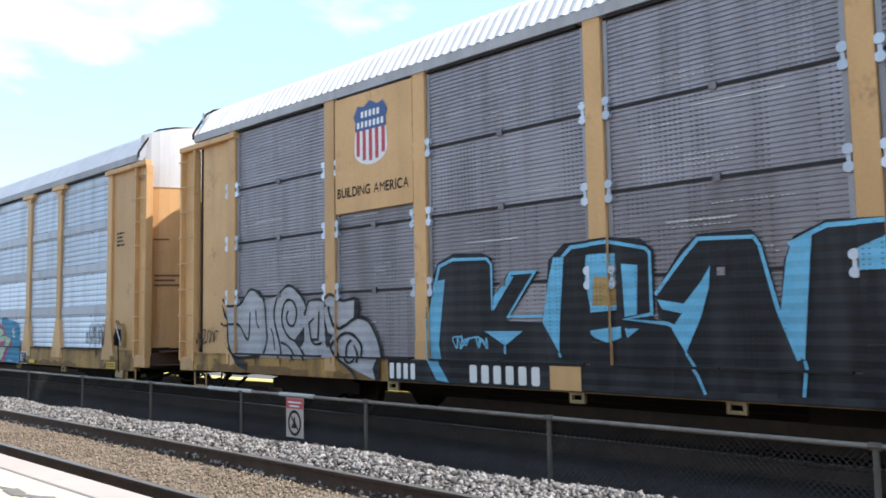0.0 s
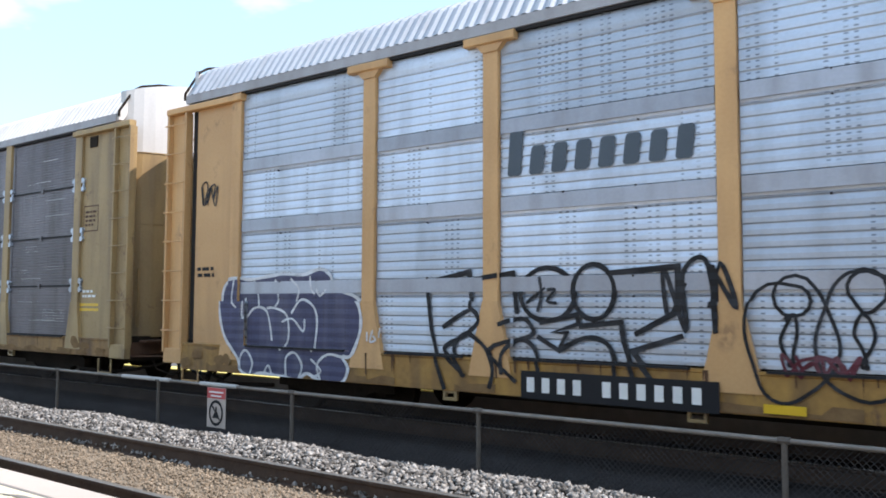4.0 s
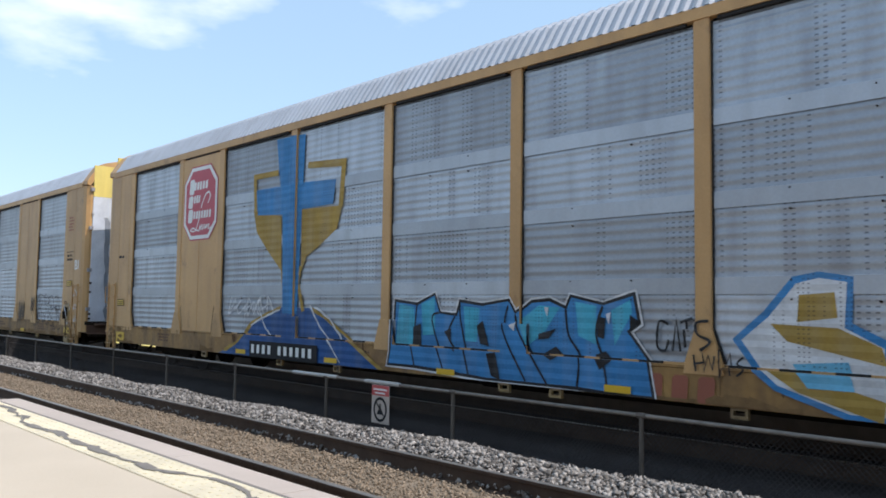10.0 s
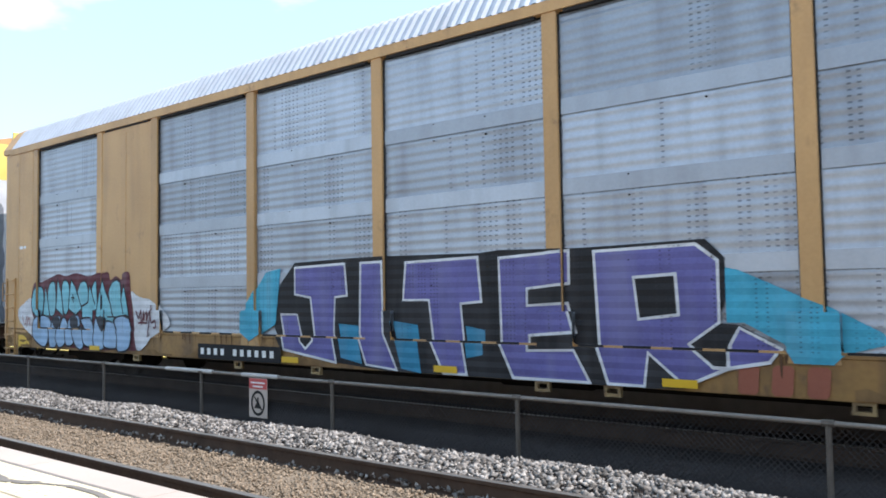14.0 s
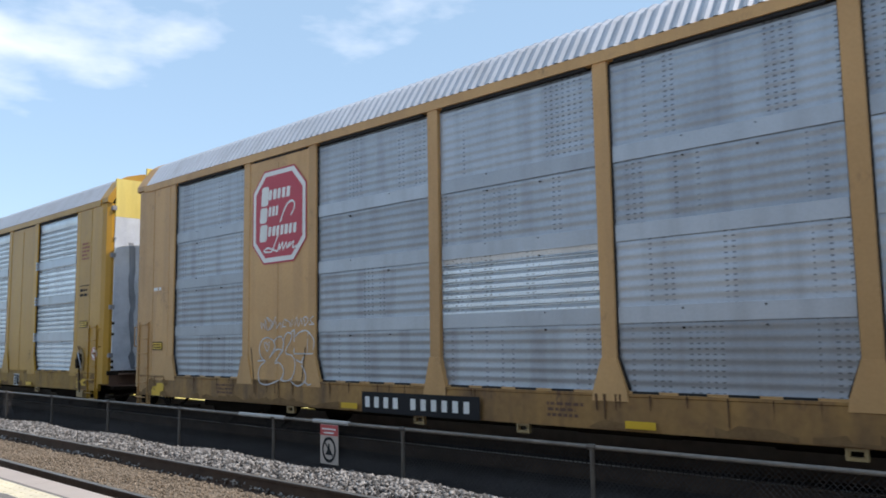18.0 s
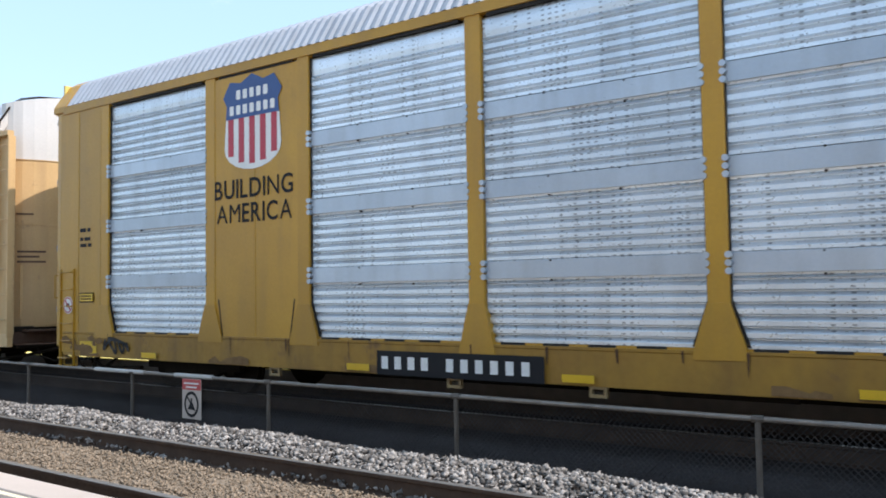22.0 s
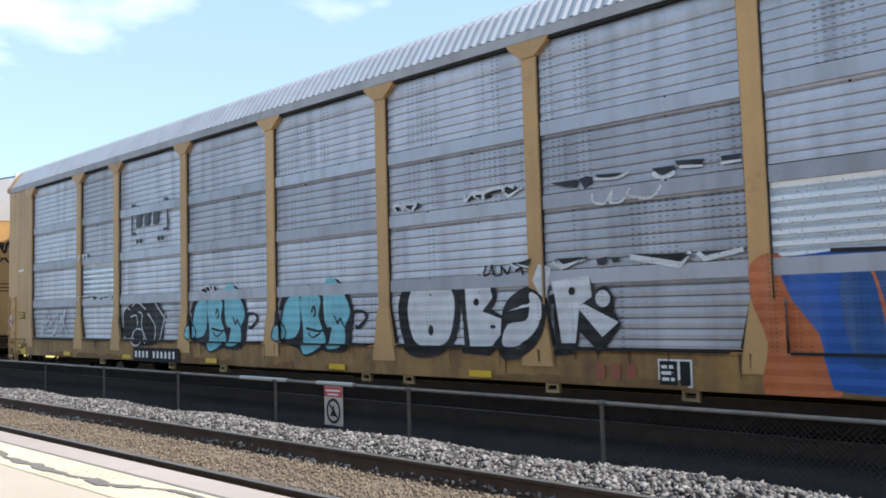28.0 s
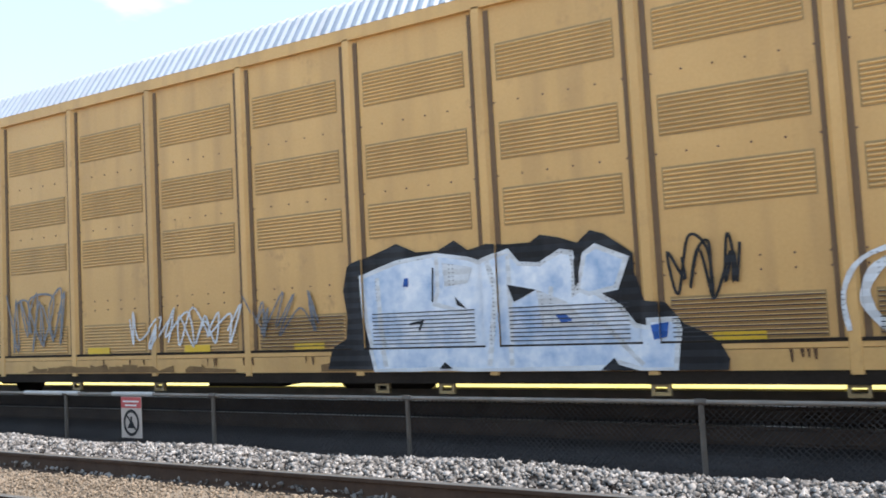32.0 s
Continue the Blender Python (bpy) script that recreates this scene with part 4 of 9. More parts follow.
def flat_end_doors(car, s_, colour, leaf_tone=WHITE):
    """Folding end doors in upright leaves: a painted top, pale leaves below, a recess in the middle and lock rods."""
    x = s_ * 13.28
    out = s_ * 0.05
    pale = leaf_tone is WHITE
    low, cut, high = 1.0, 4.55 if pale else 4.05, 5.32
    # outer leaf, lettered leaf, two halves of the recess, far leaf
    leaves = [(-1.42, -0.61, STEEL if pale else leaf_tone, 0.0), (-0.59, -0.03, leaf_tone, 0.0), (0.0, 0.42, RECESS if pale else leaf_tone, 0.07), (0.44, 0.88, RECESS if pale else leaf_tone, 0.07), (0.91, 1.42, leaf_tone, 0.0)]
    for a, b, tone, deep in leaves:
        top = high + 0.28 * (1 - (abs(a + b) / 2.8) ** 2)
        xa = x - s_ * deep
        leaf = part("door_leaf", Shape().chamfered(xa - 0.03, xa + 0.03, a + 0.004, b - 0.004, low, cut, 0.008, "z"), tone, car, "tall pale folding door leaf")
        part("upper_leaf", Shape().chamfered(xa - 0.028, xa + 0.028, a + 0.004, b - 0.004, cut + 0.004, top, 0.008, "z"), colour, leaf, "painted upper part of the leaf")
        if deep:
            part("lower_leaf", Shape().chamfered(*sorted((xa + s_ * 0.03, xa + s_ * 0.045)), a + 0.01, b - 0.01, low + 0.02, 1.95, 0.006, "z"), RUSTY_WHITE, leaf, "dirty pale lower panel")
    r = random.Random(15)
    strip = Shape()
    z, wl_, wr_ = 1.02, -0.95, -0.86
    while z < 3.9:
        z2 = z + r.uniform(0.12, 0.3)
        wl2, wr2 = -0.95 - 0.03 * z2 + r.uniform(-0.04, 0.03), -0.85 - 0.03 * z2 + r.uniform(-0.03, 0.05)
        strip.add([(x + s_ * 0.034, wl_, z), (x + s_ * 0.034, wr_, z), (x + s_ * 0.034, wr2, z2), (x + s_ * 0.034, wl2, z2)], [(0, 1, 2, 3)])
        z, wl_, wr_ = z2, wl2, wr2
    part("scuffed_strip", strip, SCUFFED if pale else RUST, car, "dark scuffed strip down the outer leaf")
    for y in (-0.6, -0.015, 0.43, 0.895):
        part("lock_rod", Shape().rod((x + out * 0.8, y, 1.0), (x + out * 0.8, y, 5.2), 0.018, 6), DULL if pale else RUST, car, "upright lock rod")
    part("lock_bar", Shape().chamfered(*sorted((x - out * 0.5, x + out * 0.4)), 0.05, 0.85, 1.5, 1.57, 0.01, "y"), GRIME, car, "dark cross bar of the door lock")
    for y in (0.2, 0.45, 0.66):
        part("lock_handle", Shape().chamfered(*sorted((x - out * 0.6, x + out * 0.5)), y - 0.045, y + 0.045, 1.18, 1.4, 0.012, "z").rod((x, y, 1.05), (x, y, 1.2), 0.014, 5), RUSTY_BLACK, car, "rusty lock handle")
    part("lock_box", Shape().chamfered(*sorted((x - out * 0.6, x + out * 0.5)), 0.5, 0.64, 1.66, 1.86, 0.015, "z"), RUST, car, "rusty lock box")
    for y, z0 in ((-0.33, 0.0), (1.15, -0.2)):
        lines = Shape()
        for z in [1.36 + 0.06 * k for k in range(5)] + [1.75 + 0.05 * k for k in range(2)] + [2.15 + 0.085 * k for k in range(7)]:
            w = r.uniform(0.06, 0.12)
            lines.add([(x + s_ * 0.033, y - w, z + z0), (x + s_ * 0.033, y + w, z + z0), (x + s_ * 0.033, y + w, z + z0 + 0.03), (x + s_ * 0.033, y - w, z + z0 + 0.03)], [(0, 1, 2, 3)])
        tagged(part("door_writing", lines, BLACK, car, "rows of unreadable black writing"), kind="stuff")
        if pale:
            dot = Shape().add([(x + s_ * 0.033, y + 0.1 + 0.07 * math.cos(k * 0.5236), 1.1 + 0.09 * math.sin(k * 0.5236)) for k in range(12)], [tuple(range(12))])
            part("yellow_dot", dot, TAB, car, "yellow dot at the foot of the leaf")
    for k in range(5 if pale else 0):
        z = 1.05 + (0.0, 0.13, 0.75, 1.0, 3.0)[k]
        part("edge_clamp", Shape().chamfered(*sorted((x + s_ * 0.02, x + s_ * 0.07)), -1.44, -1.385, z, z + 0.06, 0.01, "z"), GRIME if k < 4 else STEEL, car)
    if leaf_tone is not WHITE:
        edge = part("edge_rail", Shape().chamfered(*sorted((x + s_ * 0.036, x + s_ * 0.06)), -1.43, -1.2, 1.0, 5.3, 0.006, "z"), ROOF_WHITE, car, "bright white rail along the door's edge")
        for k in range(9):
            z = 1.2 + 0.46 * k
            part("clamp", Shape().chamfered(*sorted((x + s_ * 0.06, x + s_ * 0.085)), -1.38, -1.27, z, z + 0.13, 0.006, "z"), GRIME, edge)
        rust = Shape()
        for k in range(34):
            y, z, w, h = r.uniform(-1.15, 1.3), r.uniform(1.4, 4.6), r.uniform(0.008, 0.03), r.uniform(0.3, 1.1)
            rust.add([(x + s_ * 0.0335, y - w, z), (x + s_ * 0.0335, y + w, z), (x + s_ * 0.0335, y + w * 0.4, max(1.02, z - h)), (x + s_ * 0.0335, y - w * 0.4, max(1.02, z - h))], [(0, 1, 2, 3)])
        me = bpy.data.meshes.new("rust_run")
        me.from_pydata(rust.v, [], rust.f)
        tagged(part("rust_run", me, RUST, car, "rusty runs down the door leaves"), kind="stuff")
    for z in (1.3, 2.4, 3.6, 4.7):
        part("hinge", Shape().box(x - 0.02, x + s_ * 0.07, -1.5, -1.4, z, z + 0.1), GREY_STRIP, car)


def round_end_doors(car, s_, colour):
    """Bulging clamshell end doors that meet in the middle, with a dark upright rod."""
    for half in (-1, 1):
        s, head = Shape(), Shape()
        pts = []
        for i in range(9):
            a = i / 8
            pts.append((s_ * (12.85 + 0.63 * math.sin(a * math.pi / 2)), half * (1.46 * math.cos(a * math.pi / 2) + 0.01)))
        for (xa, ya), (xb, yb) in zip(pts, pts[1:]):
            za = 5.42 + 0.22 * (1 - (ya / 1.46) ** 2)
            zb = 5.42 + 0.22 * (1 - (yb / 1.46) ** 2)
            s.add([(xa, ya, 0.98), (xb, yb, 0.98), (xb, yb, 4.3), (xa, ya, 4.3)], [(0, 1, 2, 3)])
            head.add([(xa, ya, 4.305), (xb, yb, 4.305), (xb, yb, zb), (xa, ya, za)], [(0, 1, 2, 3)])
        d = part("end_door", s, colour, car, "tall curved clamshell end door", smooth=True)
        # white colour imitates sun on the door's upper part
        part("door_head", head, ROOF_WHITE, d, "upper part of the door, coloured white as if sunlit", smooth=True)
        for z in (1.02, 3.0, 4.3):
            seam = Shape().pipe([(xa + s_ * 0.004, ya, z) for xa, ya in pts], 0.012, 4)
            part("seam", seam, colour, d)
    part("door_rod", Shape().box(s_ * 13.5 - 0.03, s_ * 13.5 + 0.03, -0.032, 0.032, 1.0, 5.55), RUST, car, "rusty upright door rod")
    r = random.Random(8)
    part("door_hatch", Shape().chamfered(*sorted((s_ * 13.14, s_ * 13.21)), -1.26, -1.0, 1.15, 2.2, 0.01, "z"), colour, car)


def car_base(name, label, x, colour):
    car = empty(name, label, "train car", "cars of the passing train", at=(x, TRAIN_Y, 0))
    return car


def body(car, colour, panel, style, cap, skip=(), fresh=(), roof=None, feet=(0.3, 1.69), post_w=0.115, kick=False, posts=POST_X):
    """Posts, side sheets, roof and far side that all the sheeted cars share."""
    underframe(car, colour, 0.64 if style == "fine" else 0.54)
    for i, x in enumerate(posts):
        curved_post(x, post_w, feet[0], feet[1], colour, car, cap if 0 < i < 9 or cap != "tee" else "", cap in ("", "funnel") and abs(x + 4.2) > 0.01)
    for i, (a, b) in enumerate(zip(posts, posts[1:])):
        if i in skip:
            continue
        x0, w = a + post_w + 0.01, b - a - 2 * post_w - 0.02
        for j in range(4):
            z0, z1 = TIERS[j], TIERS[j + 1]
            if (i, j) in fresh:
                part("panel", sheet(w, z1 - z0 - 0.012, "sharp", BRIGHT.name), BRIGHT, car, "newer shiny replacement sheet", at=(x0, SKIN, z0))
            else:
                part("panel", sheet(w, z1 - z0 - (0.012 if style == "fine" else 0.004), style, panel.name), panel, car, at=(x0, SKIN, z0))
            if style == "fine":
                part("edge_strip", Shape().box(x0, x0 + 0.055, SKIN - 0.008, SKIN + 0.01, z0, z1 - 0.014), GREY_STRIP, car)
                part("edge_strip", Shape().box(x0 + w - 0.055, x0 + w, SKIN - 0.008, SKIN + 0.01, z0, z1 - 0.014), GREY_STRIP, car)
                rnd = random.Random(i * 17 + j * 5 + len(car.name))
                slits = Shape()
                for block in range(rnd.choice((1, 1, 2, 3))):
                    zr = z0 + 0.1 + 0.052 * rnd.randrange(max(1, int((z1 - z0 - 0.3) / 0.052)))
                    xa = x0 + w * rnd.uniform(0.08, 0.6)
                    count = int(rnd.uniform(0.15, 0.36) * w / 0.05)
                    for row in range(rnd.choice((1, 1, 2, 3, 5))):
                        for k in range(count):
                            if rnd.random() < 0.22:
                                continue
                            xs_, zz, tall = xa + k * 0.05, zr + row * 0.052, rnd.uniform(0.006, 0.011)
                            slits.add([(xs_, SKIN - 0.004, zz), (xs_ + 0.03, SKIN - 0.004, zz), (xs_ + 0.03, SKIN - 0.004, zz + tall), (xs_, SKIN - 0.004, zz + tall)], [(0, 1, 2, 3)])
                for line in range(rnd.choice((0, 1, 1, 2))):
                    zz = z0 + rnd.uniform(0.1, z1 - z0 - 0.15)
                    xa = x0 + w * rnd.uniform(0.1, 0.55)
                    xb = xa + w * rnd.uniform(0.15, 0.38)
                    slits.add([(xa, SKIN - 0.005, zz), (xb, SKIN - 0.005, zz), (xb, SKIN - 0.005, zz + 0.011), (xa, SKIN - 0.005, zz + 0.008)], [(0, 1, 2, 3)])
                me = bpy.data.meshes.new("vent_grille")
                me.from_pydata(slits.v, [], slits.f)
                tagged(part("vent_grille", me, ROOF_WHITE, car, "rows of tiny pale vent slits and scrapes"), kind="stuff")
            if style != "fine" and j < 3:
                bolts = Shape()
                rnd = random.Random(i * 31 + j * 7 + ord(panel.name[0]))
                for k in range(1, max(2, int(w / 0.68))):
                    u = x0 + k * w / max(2, int(w / 0.68)) + rnd.uniform(-0.05, 0.05)
                    for v in (-0.02, -0.24):
                        if rnd.random() < 0.7:
                            bolts.disc(u, z1 + v + rnd.uniform(-0.012, 0.012), rnd.uniform(0.008, 0.014), SKIN - 0.022, SKIN + 0.004, 6)
                if bolts.v:
                    tagged(part("sheet_bolt", bolts, GRIME, car, "dark bolts along the sheet joint"), kind="stuff")
            if style == "fine" and j:
                part("joint_gap", Shape().box(x0 + 0.02, x0 + w - 0.02, SKIN - 0.012, SKIN, z0 - 0.028, z0 + 0.006), DARK, car)
            if style == "soft" and j < 3 and panel is BLUED:
                part("joint_strip", Shape().chamfered(x0 + 0.01, x0 + w - 0.01, SKIN - 0.012, SKIN - 0.007, z1 - 0.18, z1 + 0.01, 0.002, "x"), BLUED_STRIP, car)
            if style in ("sharp", "wide") and j < 3:
                part("joint_strip", Shape().chamfered(x0 + 0.006, x0 + w - 0.006, SKIN - 0.016, SKIN + 0.002, z1 - (0.215 if style == "sharp" else 0.19), z1 - 0.012, 0.004, "x"), ZINC_STRIP if style == "sharp" else SILVER_STRIP, car)
            if style == "sharp" and j < 3:
                if "clip" not in sheets:
                    sheets["clip"] = Shape().disc(0, 0, 0.034, -0.012, 0.06, 10).mesh("sheet_clip")
                for u in (x0 - 0.012, x0 + w + 0.012):
                    for v in (0.03, 0.11, 0.19):
                        part("sheet_clip", sheets["clip"], ZINC_STRIP, car, at=(u, SIDE - 0.004, z1 - v))
            if style == "fine" and j:
                part("latch", Shape().box(x0 + w / 2 - 0.04, x0 + w / 2 + 0.04, SKIN - 0.03, SKIN, z0 - 0.05, z0 + 0.03), SLATE, car)
        if kick:
            part("kick_plate", Shape().box(x0 + 0.02, x0 + w - 0.02, SKIN - 0.035, SKIN - 0.004, 0.975, 1.105), colour, car)
        left, right = a + feet[0] + 0.04, b - feet[0] - 0.04
        short = style in ("sharp", "soft")
        if short:
            part("sill_lip", Shape().box(x0 + 0.005, x0 + w - 0.005, SKIN - 0.03, SKIN + 0.03, SILL_TOP - 0.01, SILL_TOP + 0.022), colour, car)
        n_slots = max(1, int((right - left) / (0.5 if short else 1.15)))
        for k in range(n_slots):
            xs_ = left + k * (right - left) / n_slots
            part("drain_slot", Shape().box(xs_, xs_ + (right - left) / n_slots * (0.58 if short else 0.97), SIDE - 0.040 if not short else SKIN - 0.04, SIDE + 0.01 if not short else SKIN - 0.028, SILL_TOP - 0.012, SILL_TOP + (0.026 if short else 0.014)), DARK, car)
    # black sheet in place of the shaded interior
    part("liner", Shape().box(-12.9, 12.9, SKIN + 0.05, SKIN + 0.07, 0.95, 4.84), DARK, car, "black sheet that stands for the shade inside the rack")
    part("far_side", Shape().box(-13.2, 13.2, 1.53, 1.6, 0.9, 4.86), panel, car, "far side of the rack")
    key = roof.name
    if key not in ROOF_SHARED:
        ROOF_SHARED[key] = roof_mesh(-12.9, 12.9)
        ROOF_SHARED[key].materials.append(roof)
    part("roof", ROOF_SHARED[key], None, car, "arched roof of ribbed sheet metal")
    part("eave_rail", Shape().prism([(SIDE - 0.02, 4.835), (SIDE + 0.09, 4.835), (SIDE + 0.09, 4.985), (SIDE + 0.01, 4.985), (SIDE - 0.02, 4.968)], -12.95, 12.95), colour if cap == "" else EAVE_GREY, car, "flat rail along the eave")
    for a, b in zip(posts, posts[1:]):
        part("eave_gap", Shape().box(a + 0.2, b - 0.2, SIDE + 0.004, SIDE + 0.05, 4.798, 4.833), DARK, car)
    part("eave_rail", Shape().box(-12.95, 12.95, -SIDE - 0.05, -SIDE + 0.01, 4.79, 4.875), colour, car)


def end_cap(car, s_, material, x0=12.9, x1=13.32):
    """Plain curved roof end, with its closing face."""
    s = Shape()
    s.prism([(y, z + 0.03) for y, z in ROOF_LINE] + [(1.5, 4.86), (1.3, 5.2), (0.0, 5.55), (-1.3, 5.2), (-1.5, 4.86)], min(s_ * x0, s_ * x1), max(s_ * x0, s_ * x1))
    part("roof_end", s, material, car, "plain curved roof end")


def wide_plate_ends(car, colour, right_brake=True, top=PALE_YELLOW, leaf_tone=WHITE, ink=LETTER, rear_tag=True):
    """Broad flat end plates with seams, grab irons and folding doors, as on the newer racks."""
    for s_ in (-1, 1):
        a, b = sorted((s_ * 11.81, s_ * 12.46))
        plate_ = part("end_plate", Shape().chamfered(a, b, SIDE, SIDE + 0.06, SILL_TOP - 0.1, EAVE, 0.006, "z"), colour, car, "broad flat end plate")
        a, b = sorted((s_ * 12.475, s_ * 13.05))
        part("corner_plate", Shape().chamfered(a, b, SIDE, SIDE + 0.06, 0.6, EAVE, 0.006, "z"), colour, car)
        curve = [(s_ * 13.05, SIDE), (s_ * 13.2, SIDE + 0.03), (s_ * 13.27, SIDE + 0.12), (s_ * 13.28, SIDE + 0.24), (s_ * 13.2, SIDE + 0.24), (s_ * 13.05, SIDE + 0.08)]
        part("corner_post", Shape().prism(curve if s_ > 0 else curve[::-1], 0.7, EAVE, "z"), colour, car, "rounded corner post")
        part("corner_post", Shape().prism([(x, -y) for x, y in curve], 0.7, EAVE, "z"), colour, car)
        a = s_ * 12.52 if s_ > 0 else -13.0
        ladder(car, a, 0.50, 2.0, colour, 0.40, 6, stiles=True)
        part("grab_iron", Shape().pipe([(s_ * 13.12, SIDE + 0.01, 1.55), (s_ * 13.12, SIDE - 0.06, 1.55), (s_ * 13.12, SIDE - 0.06, 1.95), (s_ * 13.12, SIDE + 0.01, 1.95)], 0.011, 5), colour, car)
        end_cap(car, s_, colour, 12.9, 13.3)
        flat_end_doors(car, s_, top, leaf_tone)
        flat(car, "yellow_stripe", rect(*sorted((s_ * 11.9, s_ * 12.4)), 0.55, 0.8), TAB, SIDE - 0.012, "yellow reflective patch")
    bars_on(car, "stencil", 11.95, 12.4, 3.6, 4.05, OXIDE, 5, seed=11)
    bars_on(car, "stencil", 11.9, 12.42, 2.72, 2.95, BLACK, 2, seed=12)
    flat(car, "stencil_rule", rect(11.88, 12.42, 2.99, 3.01), BLACK, SIDE - 0.006)
    caution_tag(car, 12.17, 2.08)
    if rear_tag:
        caution_tag(car, -12.2, 1.55)
    bars_on(car, "stencil", -12.42, -12.0, 2.66, 2.78, ink, 1, seed=13)
    if right_brake:
        hand_brake(car, 12.1, colour)


def side_plates(car, colour, spots):
    """Plain painted plates that fill the narrow bays, with gusset lines at the foot."""
    made = []
    for a, b in spots:
        p = part("side_plate", Shape().chamfered(a + 0.1, b - 0.1, SIDE + 0.012, SIDE + 0.06, SILL_TOP - 0.02, 4.80, 0.004, "z"), colour, car, "plain painted plate in the narrow bay")
        mid = (a + b) / 2
        part("weld_seam", Shape().box(mid - 0.008, mid + 0.008, SIDE + 0.006, SIDE + 0.014, 0.95, 4.7), colour, p)
        for x0, x1 in ((a + 0.30, a + 0.18), (b - 0.30, b - 0.18)):
            part("gusset_gap", Shape().add([(x0 - 0.012, SIDE + 0.008, 0.8), (x0 + 0.012, SIDE + 0.008, 0.8), (x1 + 0.012, SIDE + 0.008, 1.5), (x1 - 0.012, SIDE + 0.008, 1.5)], [(0, 1, 2, 3)]), DARK, p)
        made.append(p)
    return made


def ladder_ends(car, colour, roof_end, s_list=(-1, 1), hatch=True):
    """Ends with a recessed side sheet, a tall ladder column and clamshell doors, as on the older racks."""
    for s_ in s_list:
        a, b = sorted((s_ * 11.8, s_ * (12.72 if s_ < 0 else 12.95)))
        part("end_sheet", Shape().chamfered(a, b, SIDE + 0.05, SIDE + 0.11, 0.92, 4.74, 0.004, "z"), colour, car, "flat sheet beside the last post")
        a, b = sorted((s_ * 12.95, s_ * 13.42))
        col = part("ladder_column", Shape().chamfered(a, b, SIDE + 0.06, SIDE + 0.13, 0.86, 4.7, 0.01, "z"), colour, car, "narrow column that carries the ladder")
        for x in (a, b):
            part("stile", Shape().chamfered(x - 0.025, x + 0.025, SIDE - 0.03, SIDE + 0.1, 0.8, 4.7, 0.006, "z"), colour, col)
        for i in range(8):
            z = 1.15 + i * 0.48
            part("rung", Shape().pipe([(a - 0.02, SIDE - 0.06, z), (b + 0.02, SIDE - 0.06, z)], 0.012, 5), colour, col)
        far_col = part("ladder_column", Shape().chamfered(a, b, -SIDE - 0.13, -SIDE - 0.06, 0.86, 4.7, 0.01, "z"), colour, car)
        for x in (a, b):
            part("stile", Shape().chamfered(x - 0.025, x + 0.025, -SIDE - 0.1, -SIDE + 0.03, 0.8, 4.7, 0.006, "z"), colour, far_col)
        part("corner_gusset", Shape().chamfered(a, b, SIDE - 0.01, SIDE + 0.1, 0.62, 0.86, 0.01, "x"), colour, car)
        a, b = sorted((s_ * 12.72, s_ * 12.95))
        if s_ < 0:
            # black backing stands for shade in this opening
            part("slot", Shape().box(a, b, SIDE + 0.2, SIDE + 0.24, 0.95, 4.72), DARK, car, "black sheet for the shade in the slot beside the ladder")
        a, b = sorted((s_ * 11.55, s_ * 13.44))
        part("head_beam", Shape().chamfered(a, b, SIDE - 0.05, SIDE + 0.08, 4.70, 4.80, 0.012, "x"), colour, car)
        round_end_doors(car, s_, colour)
        part("roof_end", Shape().prism([(y * 0.995, z) for y, z in ROOF_LINE] + [(1.5, 4.86), (1.3, 5.2), (0.0, 5.55), (-1.3, 5.2), (-1.5, 4.86)], *sorted((s_ * 12.9, s_ * 13.0))), roof_end, car)
        hoop = [(s_ * 13.02, y, z + 0.05) for y, z in ROOF_LINE]
        part("roof_hoop", Shape().pipe(hoop, 0.022, 5), GRIME, car, "dark hoop along the roof end")


# ---- the ten cars ----
HOME = dict(a=-6.3, b=-34.56, c=-62.53, d=-90.72, e=-119.01, f=-147.25, g=-175.32, h=-203.62, i=-231.89, j=-260.04)
CARS = {}

# dark ribbed sheets, shield plate
car = CARS["a"] = car_base("autorack_car", "auto-rack car, dark ribbed sheets, tan posts, big black graffiti", HOME["a"], TAN)
body(car, TAN, SLATE_PALE, "fine", "bolts", roof=ROOF_WHITE, feet=(0.13, 1.2))
ladder_ends(car, TAN, ROOF_WHITE)

car = CARS["b"] = car_base("autorack_car", "auto-rack car with pale galvanised sheets, tan posts and much graffiti", HOME["b"], TAN)
body(car, TAN, SILVER, "wide", "tee", roof=ROOF, feet=(0.3, 1.62), post_w=0.108)
ladder_ends(car, TAN, ROOF)
hand_brake(car, 12.3, TAN)

car = CARS["c"] = car_base("autorack_car", "auto-rack car, dark ribbed sheets, gold posts, yellow and red graffiti", HOME["c"], GOLD)
body(car, DULL, SLATE, "fine", "bolts", roof=ROOF_WHITE, feet=(0.26, 1.6))
ladder_ends(car, DULL, ROOF_WHITE)

for key, label in (("d", "gold auto-rack car with dull sheets and a painted blue cross"),
                   ("e", "gold auto-rack car with dull sheets and purple block graffiti"),
                   ("f", "gold auto-rack car with dull sheets and red octagon emblems")):
    car = CARS[key] = car_base("autorack_car", label, HOME[key], GOLD)
    body(car, GOLD, BLUED, "soft", "", skip=(1, 7), fresh=[(3, 1)] if key == "f" else (), roof=ROOF, feet=(0.24, 1.35), post_w=0.1)
    side_plates(car, GOLD, ((-8.95, -7.0), (7.0, 8.95)))
    wide_plate_ends(car, GOLD, ink=BLACK if key == "d" else LETTER, rear_tag=key != "e")

